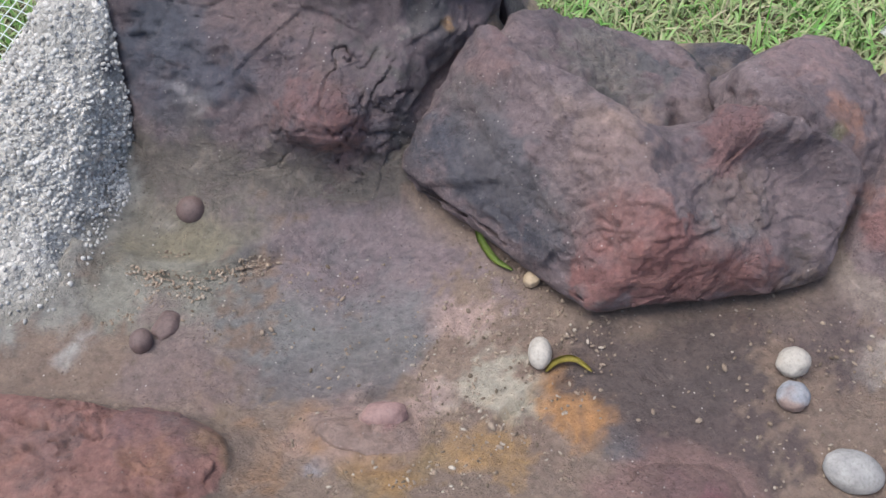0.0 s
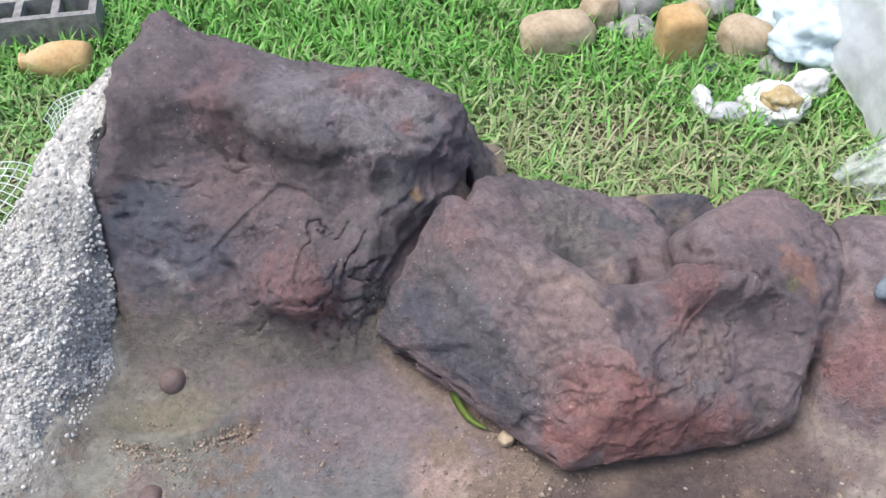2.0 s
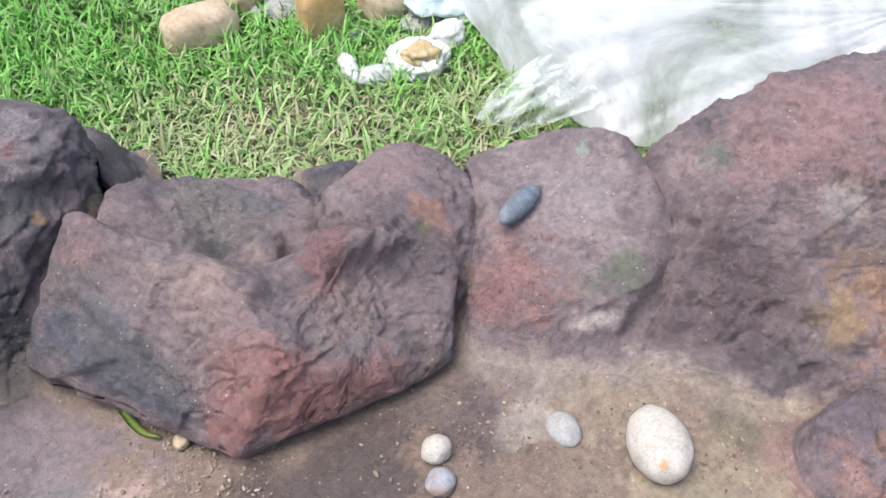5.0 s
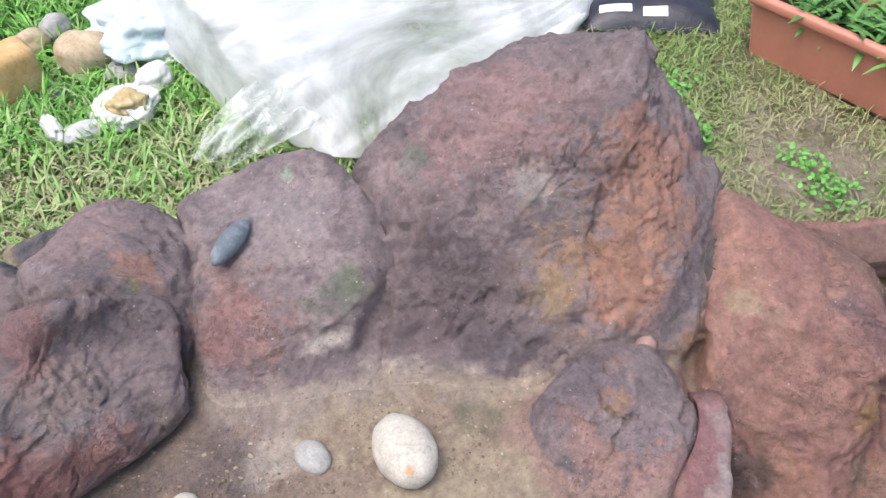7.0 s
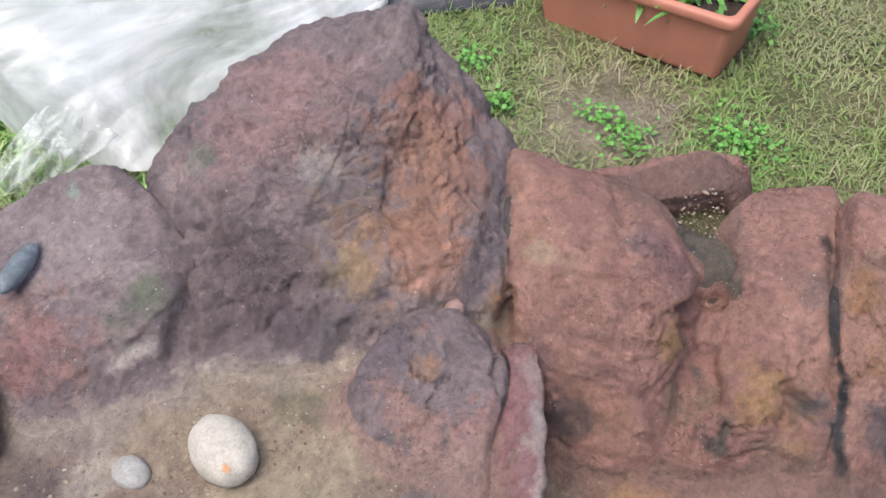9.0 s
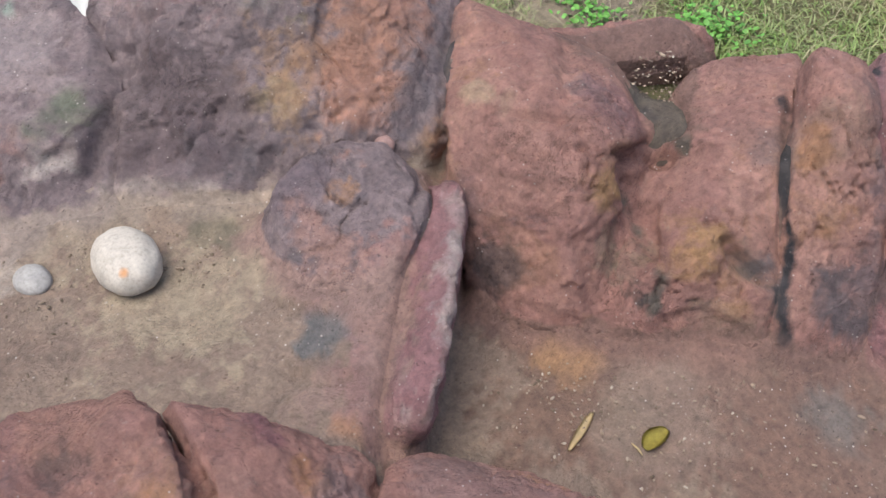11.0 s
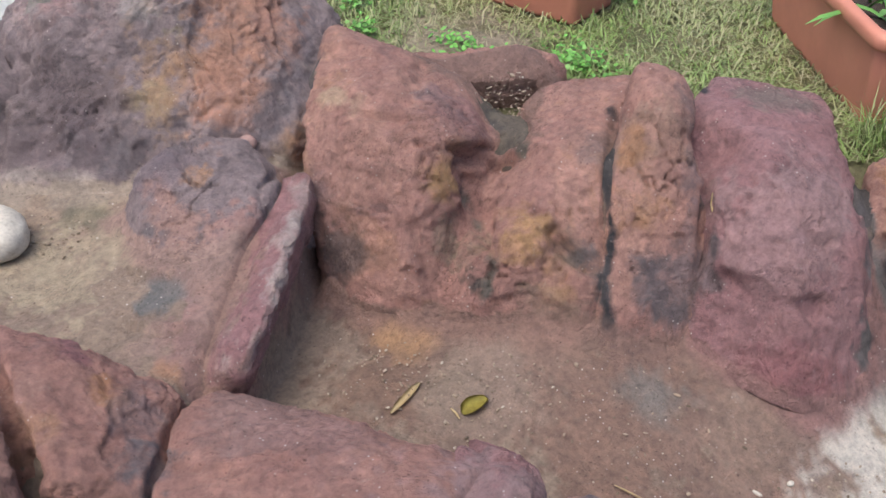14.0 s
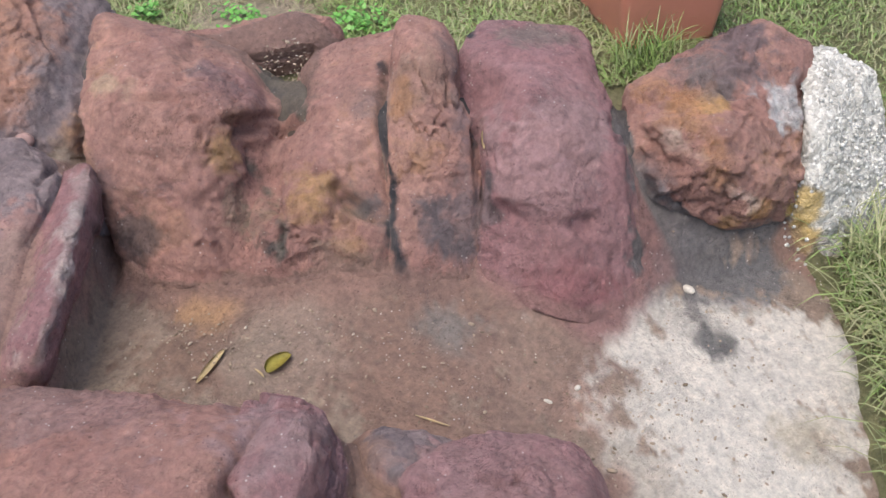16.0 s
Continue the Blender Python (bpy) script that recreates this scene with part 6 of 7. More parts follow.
def trough_ring(w, l, z, corner=0.02, ribs=0.0):
    """Rounded rectangle, with ribs along its long sides."""
    pts = []
    for i in range(48):
        y = -l / 2 + corner + (l - 2 * corner) * i / 47
        pts.append((w / 2 - ribs * (0.5 + 0.5 * math.cos(i * math.pi)), y))
    for i in range(1, 6):
        a = i / 6 * math.pi / 2
        pts.append((w / 2 - corner + corner * math.cos(a), l / 2 - corner + corner * math.sin(a)))
    pts += [(w / 2 - corner - (w - 2 * corner) * i / 5, l / 2) for i in range(6)]
    for i in range(1, 6):
        a = math.pi / 2 + i / 6 * math.pi / 2
        pts.append((-w / 2 + corner + corner * math.cos(a), l / 2 - corner + corner * math.sin(a)))
    half = pts[:64]
    full = half + [(-x, -y) for x, y in half]
    return [(x, y, z) for x, y in full]


LEAF_GREEN = plain("planter_leaf", (0.10, 0.24, 0.05), 0.45, var=0.45, scale=9.0, bumpy=0.1)
POT_SOIL = plain("potting_soil", (0.05, 0.035, 0.025), 0.95, var=0.5, scale=60.0, bumpy=0.9, dist=0.01)


def blade(bm, root, direction, length, width, droop, twist=0.0):
    """One long leaf with a fold along its middle."""
    d = Vector(direction).normalized()
    side = d.cross(Vector((0, 0, 1)))
    side = side.normalized() if side.length > 1e-3 else Vector((1, 0, 0))
    rows, p = [], Vector(root)
    for i in range(6):
        k = i / 5
        w = width * (0.35 + 1.3 * k) * (1 - k) ** 0.6 + 0.0006
        up = side.cross(d).normalized()
        rows.append([bm.verts.new(p - side * w), bm.verts.new(p - up * w * 0.35), bm.verts.new(p + side * w)])
        d = (d + Vector((0, 0, -droop * 0.25))).normalized()
        p = p + d * length / 5
    for a, b in zip(rows, rows[1:]):
        for i in range(2):
            bm.faces.new((a[i], a[i + 1], b[i + 1], b[i]))


def planter(x, y, z, turn, leaves, seed, size):
    rng = random.Random(seed)
    base = new("planter_box")
    outer = [trough_ring(0.235 + 0.05 * k, 0.60 + 0.05 * k, 0.205 * k, 0.025, 0.004) for k in (0, 0.04, 0.5, 0.93)]
    bm, rows = ring_loft(outer + [trough_ring(0.28, 0.645, 0.195, 0.025)])
    bm.faces.new(rows[0][::-1])
    part("trough", bm, terracotta, base)
    prof = [(0.262, 0.63, 0.192), (0.306, 0.672, 0.195), (0.316, 0.682, 0.205), (0.316, 0.682, 0.222), (0.308, 0.674, 0.231), (0.272, 0.638, 0.232), (0.262, 0.628, 0.226), (0.25, 0.615, 0.15)]
    bm, rows = ring_loft([trough_ring(w, l, h, 0.03) for w, l, h in prof])
    part("rim", bm, terracotta, base, "rolled terracotta plastic rim")
    bm, rows = ring_loft([trough_ring(0.255, 0.62, 0.17, 0.03), trough_ring(0.12, 0.4, 0.178, 0.03)])
    bm.faces.new(rows[1])
    part("soil", bm, POT_SOIL, base, "dark crumbly potting soil")
    bm = bmesh.new()
    for i in range(leaves):
        a, u = rng.uniform(0, 6.28), rng.uniform(-0.24, 0.24)
        lean = rng.uniform(0.4, 1.3)
        blade(bm, (rng.uniform(-0.07, 0.07), u, 0.17), (math.cos(a) * lean, math.sin(a) * lean, 1), rng.uniform(0.1, 0.2), rng.uniform(0.009, 0.015), rng.uniform(0.6, 1.6))
    if leaves:
        part("plant", bm, LEAF_GREEN, base, "bushy plant with narrow pointed leaves")
    else:
        bm.free()
    base.matrix_world = pose(x, y, z, 0, 0, turn) @ Matrix.Scale(size, 4)
    return tagged(base, "terracotta plastic window box with ribbed sides on the lawn", "planter", "planter boxes")


planter(2.82, 1.10, -.005, 10.4, 170, 3, 0.95)
planter(3.165, .105, -.008, -36, 30, 4, 1.12)


# ---------------------------------------------------------------- stones and pebbles
def stone_mat(name, a, b, c, scale=18.0):
    m, n, l, s = nodes_of(name)
    tc = n.new("ShaderNodeTexCoord")
    t = noise_node(n, l, tc.outputs["Object"], scale, 8, 0.65, 0.5)
    r = ramp(n, [(0.3, a), (0.5, b), (0.72, c)])
    l.new(t.outputs["Fac"], r.inputs["Fac"])
    f = noise_node(n, l, tc.outputs["Object"], scale * 9, 6, 0.7)
    sp = ramp(n, [(0.32, (0.6, 0.6, 0.6)), (0.5, (1, 1, 1)), (0.7, (1.2, 1.2, 1.2))])
    l.new(f.outputs["Fac"], sp.inputs["Fac"])
    att = n.new("ShaderNodeAttribute")
    att.attribute_name = "paint"
    amt = n.new("ShaderNodeAttribute")
    amt.attribute_name = "paint_amount"
    col = mix(n, l, r.outputs["Color"], att.outputs["Color"], amt.outputs["Fac"])
    col = mix(n, l, col, sp.outputs["Color"], 0.6, "MULTIPLY")
    l.new(col, s.inputs["Base Color"])
    s.inputs["Roughness"].default_value = 0.7
    bump = n.new("ShaderNodeBump")
    bump.inputs["Strength"].default_value, bump.inputs["Distance"].default_value = 0.35, 0.003
    l.new(f.outputs["Fac"], bump.inputs["Height"])
    l.new(bump.outputs["Normal"], s.inputs["Normal"])
    return m


PALE_STONE = stone_mat("pale_pebble", (0.36, 0.33, 0.28), (0.47, 0.43, 0.37), (0.56, 0.52, 0.45))
GREY_STONE = stone_mat("grey_pebble", (0.25, 0.24, 0.23), (0.34, 0.33, 0.31), (0.44, 0.42, 0.40))
BLUE_STONE = stone_mat("blue_grey_pebble", (0.085, 0.105, 0.125), (0.13, 0.155, 0.18), (0.24, 0.26, 0.27))
BLUISH_STONE = stone_mat("bluish_pebble", (0.20, 0.21, 0.235), (0.30, 0.305, 0.32), (0.40, 0.38, 0.37))
BROWN_STONE = stone_mat("brown_stone", (0.12, 0.085, 0.078), (0.155, 0.108, 0.098), (0.19, 0.14, 0.125))
TAN_STONE = stone_mat("tan_stone", (0.34, 0.25, 0.15), (0.46, 0.36, 0.24), (0.55, 0.47, 0.35), 9.0)
OCHRE_STONE = stone_mat("ochre_stone", (0.42, 0.25, 0.09), (0.52, 0.34, 0.15), (0.55, 0.44, 0.28), 7.0)
ROSE_STONE = stone_mat("rose_pebble", (0.24, 0.15, 0.13), (0.30, 0.19, 0.17), (0.36, 0.25, 0.22))


def stone(label, at, size, mat, turn=0.0, tilt=0.0, seed=1.0, level=4, lumpy=0.06, square=2.0, spot=None, group="loose pebbles", category="pebble", name="pebble", sink=0.25):
    dirs, faces = sphere(level)
    p = square
    r = (np.abs(dirs) ** p).sum(1) ** (-1 / p)
    pts = dirs * r[:, None]
    pts = pts * (1 + lumpy * fbm(pts, 1.3, 3, seed))[:, None] * np.array(size) / 2
    me = grid_mesh(name, pts, faces, mat)
    paint(me, pts, [spot] if spot else [], seed)
    ob = new(name, me)
    ob.matrix_world = pose(at[0], at[1], at[2] + size[2] * (0.5 - sink), tilt, 0, turn)
    return tagged(ob, label, category, group)


stone("large flat cream pebble with an orange fleck", (1.057, 0.799, 0.0), (.124, .168, .1), PALE_STONE, -8, seed=3, level=5, spot=(-.018, -.062, .03, .009, (.55, .25, .08), .8), sink=.12)
stone("small grey pebble half set in the floor", (0.907, 0.912, -0.002), (.066, .085, .05), GREY_STONE, 10, seed=4, sink=.45)
stone("pale angular pebble beside a bluish one", (0.645, 0.949, 0.002), (.066, .058, .055), PALE_STONE, 20, seed=5, lumpy=.14)
stone("bluish pebble with a brown end", (0.629, 0.88, 0.002), (.064, .058, .045), BLUISH_STONE, 30, seed=6, lumpy=.12, spot=(-.02, -.02, .01, .028, (.26, .17, .13), .8))
stone("oval cream pebble standing on the dusty floor", (0.172, 0.977, -0.002), (.045, .068, .045), PALE_STONE, -5, seed=7)
stone("grey pebble on a purple slab", (-0.119, 0.848, 0.008), (.088, .052, .045), ROSE_STONE, 8, seed=8, lumpy=.16, sink=.4)
stone("oval pale grey pebble on the stream bed", (0.699, 0.734, 0.0), (.105, .08, .055), GREY_STONE, -15, seed=9)
stone("round dark brown stone ball on the floor", (-0.531, 1.32, -0.009), (.06, .06, .06), BROWN_STONE, 0, seed=10, lumpy=.03, sink=.1)
stone("small brown stone ball set in cement", (-0.583, 1.012, -0.006), (.044, .05, .045), BROWN_STONE, 0, seed=11, sink=.3)
stone("brown stone lump set in cement", (-0.546, 1.054, -0.006), (.05, .07, .035), BROWN_STONE, -20, seed=12, lumpy=.15, sink=.7)
stone("dark grey lump at the concrete edge", (-0.734, 1.044, 0.001), (.05, .06, .035), BROWN_STONE, 0, seed=13, lumpy=.15, sink=.75)
stone("long smooth blue-grey stone on the boulder top", (0.974, 1.333, 0.208), (.14, .05, .044), BLUE_STONE, 32, seed=14, lumpy=.04, spot=(-.05, 0, .0, .012, (.5, .45, .4), .8), sink=.02)
stone("round rose pebble wedged between boulders", (1.591, 0.687, 0.088), (.046, .042, .036), ROSE_STONE, 0, seed=15, sink=.3)
stone("angular tan stone chip by the boulder foot", (0.169, 1.148, -0.006), (.032, .03, .026), TAN_STONE, 20, seed=16, lumpy=.25, square=3.0, level=3, sink=.1)

# the heap of field stones on the lawn
HEAP = "field stones heaped on the lawn"
for label, at, size, mat, turn, lumpy, square in [
        ("long tan field stone with a flat top", (0.453, 2.529, 0.035), (.24, .14, .15), TAN_STONE, 8, .12, 3.2),
        ("flat grey slate chip in the grass", (0.314, 2.594, 0.005), (.09, .05, .02), BLUISH_STONE, 5, .12, 2.6),
        ("rounded tan field stone in the heap", (0.602, 2.656, 0.035), (.13, .12, .14), TAN_STONE, 30, .15, 2.5),
        ("large smooth grey cobble in the heap", (0.725, 2.697, 0.055), (.18, .14, .14), GREY_STONE, 10, .1, 2.2),
        ("oval grey cobble in the heap", (0.712, 2.602, 0.055), (.13, .09, .08), GREY_STONE, 14, .08, 2.0),
        ("flat grey cobble in the heap", (0.718, 2.570, 0.015), (.12, .09, .07), GREY_STONE, -6, .08, 2.2),
        ("small mossy cobble in the heap", (0.641, 2.600, 0.005), (.07, .06, .06), GREY_STONE, 0, .1, 2.0),
        ("upright ochre sandstone block", (0.812, 2.466, 0.075), (.145, .12, .2), OCHRE_STONE, 4, .06, 6.0),
        ("rounded brown and grey field stone", (1.020, 2.484, 0.045), (.19, .15, .14), TAN_STONE, -14, .12, 2.5),
        ("flat grey cobble in the grass", (1.091, 2.376, 0.005), (.13, .1, .07), GREY_STONE, 20, .1, 2.2),
        ("small flat cobble in the grass", (1.173, 2.381, 0.005), (.08, .07, .06), GREY_STONE, 0, .1, 2.2),
        ("dark flat stone sunk in the grass", (0.877, 2.397, -0.005), (.12, .08, .04), BLUE_STONE, 0, .1, 2.4),
        ("tan cobble behind the block", (0.907, 2.651, 0.055), (.12, .1, .1), TAN_STONE, 0, .14, 2.2),
        ("grey cobble behind the heap", (0.995, 2.686, 0.055), (.12, .1, .1), GREY_STONE, 40, .1, 2.2)]:
    stone(label, (at[0], at[1], -0.035), [0.92 * v for v in size], mat, turn, 0, len(label) * 1.3, 4, lumpy, square, None, HEAP, "stone", "field_stone", 0.05)


# ---------------------------------------------------------------- litter on the lawn
def film_mat(name, c, alpha_lo, alpha_hi, scale, rough=0.3):
    m, n, l, b = nodes_of(name)
    tc = n.new("ShaderNodeTexCoord")
    t = noise_node(n, l, tc.outputs["Object"], scale, 5, 0.6, 1.5)
    r = ramp(n, [(0.35, (alpha_lo,) * 3), (0.65, (alpha_hi,) * 3)])
    l.new(t.outputs["Fac"], r.inputs["Fac"])
    b.inputs["Base Color"].default_value = (*c, 1)
    b.inputs["Roughness"].default_value = rough
    b.inputs["Specular IOR Level"].default_value = 0.6
    l.new(r.outputs["Color"], b.inputs["Alpha"])
    bump = n.new("ShaderNodeBump")
    bump.inputs["Strength"].default_value, bump.inputs["Distance"].default_value = 0.5, 0.01
    f = noise_node(n, l, tc.outputs["Object"], scale * 5, 5, 0.6, 2.0)
    l.new(f.outputs["Fac"], bump.inputs["Height"])
    l.new(bump.outputs["Normal"], b.inputs["Normal"])
    return m


FILM = film_mat("white_plastic_film", (0.62, 0.635, 0.63), 0.3, 0.97, 1.6)
THIN_FILM = film_mat("thin_plastic_film", (0.82, 0.85, 0.83), 0.12, 0.55, 12.0, 0.2)
PAPER = film_mat("crumpled_white_plastic", (0.80, 0.80, 0.76), 0.8, 1.0, 14.0, 0.4)
PALE_BLUE = film_mat("pale_blue_plastic", (0.66, 0.78, 0.80), 0.8, 1.0, 10.0, 0.35)


def spline(pts, k):
    """A smooth line through points (Catmull-Rom), k in 0..1."""
    pts = [Vector(p) for p in pts]
    q = k * (len(pts) - 1)
    i = min(int(q), len(pts) - 2)
    t = q - i
    a, b, c, d = pts[max(i - 1, 0)], pts[i], pts[i + 1], pts[min(i + 2, len(pts) - 1)]
    return 0.5 * (2 * b + (c - a) * t + (2 * a - 5 * b + 4 * c - d) * t * t + (3 * b - a - 3 * c + d) * t ** 3)


def plastic_sheet():
    front = [(1.27, 1.95, -0.02), (1.34, 1.72, -0.002), (1.42, 1.599, 0.026), (1.787, 1.581, 0.026), (2.109, 1.655, 0.017), (2.394, 1.774, 0.017)]
    back = [(1.2, 2.408, 0.044), (1.347, 2.94, 0.118), (1.65, 3.308, 0.228), (1.971, 3.216, 0.228), (2.293, 2.665, 0.136), (2.449, 1.866, 0.044)]
    nu, nv = 190, 150
    verts = []
    for j in range(nv):
        for i in range(nu):
            u, v = i / (nu - 1), j / (nv - 1)
            p = spline(front, u).lerp(spline(back, u), v)
            p.z += 0.20 * math.sin(math.pi * min(1, v * 1.15)) ** 0.8 * (1 - u) ** 0.35 * smooth(0.0, 0.10, u) + 0.02 * math.sin(7 * u)
            verts.append(p)
    a = np.array([tuple(v) for v in verts])
    # folds run out from the gathered end
    d = a - np.array((2.43, 1.811, 0.026))
    ang, rad = np.arctan2(d[:, 1], -d[:, 0]), np.hypot(d[:, 0], d[:, 1])
    fold = fbm(np.stack([ang * 5.0, rad * 0.8, np.zeros(len(a))], -1), 1.3, 4, 3.0)
    a[:, 2] += 0.03 * (1 - np.abs(fold) * 2) * np.minimum(1, rad * 2) + 0.006 * fbm(a, 7.0, 2, 4.0)
    a[:, 2] = np.maximum(a[:, 2], -0.025)
    faces = [(j * nu + i, j * nu + i + 1, (j + 1) * nu + i + 1, (j + 1) * nu + i) for j in range(nv - 1) for i in range(nu - 1)]
    ob = new("plastic_sheet", grid_mesh("plastic_sheet", a, faces, FILM))
    tagged(ob, "large billowing sheet of white translucent plastic on the lawn", "plastic sheet")
    ca, cb, cc, cd = [Vector(q) for q in ((1.37, 1.94, 0.160), (1.085, 1.921, -0.020), (1.15, 1.79, 0.000), (1.40, 1.70, 0.110))]
    rows = []
    for j in range(36):
        for i in range(36):
            u, v = i / 35, j / 35
            q = ca.lerp(cd, u).lerp(cb.lerp(cc, u), v)
            q += Vector((-0.25, -0.6, 0.75)) * (0.05 * math.sin(math.pi * u) * math.sin(math.pi * v * 0.8) + 0.012 * math.sin(17 * u + 4 * v) * (0.4 + v) + 0.008 * math.sin(29 * u - 9 * v))
            q += Vector((-0.03, 0, 0)) * math.sin(math.pi * v) * (1 - u)
            rows.append(q)
    flap = new("flap", grid_mesh("flap", rows, [(j * 36 + i, j * 36 + i + 1, j * 36 + i + 37, j * 36 + i + 36) for j in range(35) for i in range(35)], THIN_FILM))
    flap.parent = ob
    flap["label"] = "thin see-through flap of the plastic sheet"
    roll = bmesh.new()
    path = [(2.155, 1.691, 0.044), (2.283, 1.746, 0.026), (2.394, 1.811, 0.017), (2.486, 1.866, 0.008)]
    rings = []
    for i in range(14):
        p, q = spline(path, i / 14), spline(path, (i + 0.5) / 14)
        f = (q - p).normalized()
        s = f.cross(Vector((0, 0, 1))).normalized()
        rings.append([p + (s * math.cos(a) + Vector((0, 0, 1)) * math.sin(a)) * (0.030 + 0.005 * math.sin(3 * a + i)) for a in np.arange(12) * math.pi / 6])
    roll.free()
    roll, rows = ring_loft(rings)
    roll.faces.new(rows[0][::-1])
    roll.faces.new(rows[-1])
    part("gathered_end", roll, PAPER, ob, "twisted end of the plastic sheet")


def crumple(name, at, size, mat, seed, depth_=0.25, level=5):
    dirs, faces = sphere(level)
    f = fbm(dirs, 1.5, 2, seed)
    r = 1 + 0.9 * depth_ * f + 0.28 * depth_ * facets(dirs + 0.12 * fbm(dirs, 3.0, 2, seed + 2)[:, None], 2.4, seed)
    pts = dirs * r[:, None] * np.array(size) / 2
    pts[:, 2] = np.maximum(pts[:, 2], -size[2] * 0.42)
    ob = new(name, grid_mesh(name, pts, faces, mat))
    ob.location = at
    return ob


plastic_sheet()
tagged(crumple("plastic_bag", (1.223, 2.480, 0.055), (.34, .30, .2), PALE_BLUE, 12, .35), "crumpled pale blue plastic bag in the grass", "plastic bag")
tagged(crumple("plastic_scrap", (1.262, 2.356, 0.015), (.2, .12, .08), PAPER, 14, .35), "crumpled white plastic scrap in the grass", "plastic scrap")


def packet():
    x, y, z = (1.022, 2.180, 0.035)
    ob = crumple("food_packet", (x, y, 0.012), (.185, .165, .1), PAPER, 21, .3)
    tagged(ob, "torn white packet with orange food scraps in the grass", "packet")
    inner = crumple("food_scrap", (0, -.025, .035), (.105, .085, .06), stone_mat("orange_scraps", (0.36, 0.30, 0.22), (0.46, 0.34, 0.14), (0.55, 0.50, 0.42), 60.0), 22, .35, 4)
    inner.parent = ob
    wing = crumple("torn_flap", (.11, .05, .02), (.11, .08, .09), PAPER, 23, .4, 4)
    wing.parent = ob
    tail = crumple("torn_flap", (-.14, -.02, -.01), (.13, .07, .06), stone_mat("grey_plastic", (0.42, 0.42, 0.42), (0.5, 0.5, 0.5), (0.6, 0.6, 0.6)), 24, .15, 4)
    tail.parent = ob
    tip = crumple("torn_flap", (-.2, .02, .01), (.05, .1, .07), PAPER, 25, .3, 4)
    tip.parent = ob


packet()


def dark_bag():
    """A flat, half-empty printed sack."""
    black = plain("black_sack", (0.025, 0.025, 0.035), 0.35, var=0.3, scale=20.0, bumpy=0.3, dist=0.01)
    white = plain("white_print", (0.75, 0.75, 0.75), 0.4, var=0.1, bumpy=0.0)
    red = plain("red_print", (0.45, 0.03, 0.03), 0.4, var=0.1, bumpy=0.0)
    base = new("printed_sack")
    nu, nv = 40, 26

    def z(u, v):
        return 0.012 + 0.06 * (1 - (2 * u - 1) ** 2) ** 0.6 * (1 - (2 * v - 1) ** 4) + 0.006 * math.sin(9 * u + 4 * v) * math.sin(7 * v)

    def sheet(name, u0, u1, v0, v1, lift, mat, lab=""):
        n, m = max(2, int(nu * (u1 - u0))), max(2, int(nv * (v1 - v0)))
        bm = bmesh.new()
        g = [[bm.verts.new(((u - 0.5) * 0.42, (v - 0.5) * 0.3, z(u, v) + lift)) for u in np.linspace(u0, u1, n + 1)] for v in np.linspace(v0, v1, m + 1)]
        for a, b in zip(g, g[1:]):
            for i in range(n):
                bm.faces.new((a[i], a[i + 1], b[i + 1], b[i]))
        return part(name, bm, mat, base, lab)

    sheet("top_skin", 0, 1, 0, 1, 0, black, "glossy black plastic skin")
    bm = bmesh.new()
    bmesh.ops.create_cube(bm, size=1, matrix=Matrix.Translation((0, 0, 0.006)) @ Matrix.Diagonal((0.42, 0.3, 0.012, 1)))
    part("underside", bm, black, base)
    sheet("white_panel", .38, .72, .34, .8, .003, white, "white printed panel")
    sheet("white_stripe", .1, .34, .14, .24, .003, white)
    sheet("white_stripe", .42, .6, .1, .2, .003, white)
    sheet("red_mark", .8, .93, .5, .78, .003, red, "red round printed mark")
    base.matrix_world = pose(2.6, 1.72, -.01, 0, 0, -38)
    tagged(base, "half-empty black printed sack lying on the lawn", "sack")


dark_bag()
tagged(crumple("clay_pot_shard", (2.376, 1.891, .01), (.08, .07, .06), TAN_STONE, 31, .2, 4), "small brown clay lump by the plastic sheet", "clay shard")


# ---------------------------------------------------------------- block and jug
def hollow_block():
    cement = plain("cement_block", (0.26, 0.25, 0.235), 0.9, var=0.4, scale=40.0, bumpy=0.6)
    L, W, Hh, wall = .36, .134, .12, .023
    bm = bmesh.new()

    def box(x0, x1, y0, y1):
        bmesh.ops.create_cube(bm, size=1, matrix=Matrix.Translation(((x0 + x1) / 2, (y0 + y1) / 2, Hh / 2)) @ Matrix.Diagonal((x1 - x0, y1 - y0, Hh, 1)))

    box(-L / 2, L / 2, -W / 2, -W / 2 + wall)
    box(-L / 2, L / 2, W / 2 - wall, W / 2)
    for i in range(4):
        x = -L / 2 + i * (L - wall) / 3
        box(x, x + wall, -W / 2 + wall, W / 2 - wall)
    bmesh.ops.remove_doubles(bm, verts=bm.verts, dist=1e-4)
    ob = part("hollow_block", bm, cement, None, "", False)
    ob.matrix_world = pose(-1.138, 2.698, -.04, 0, 0, 7)
    tagged(ob, "grey hollow concrete block with three open cells", "concrete block")


hollow_block()


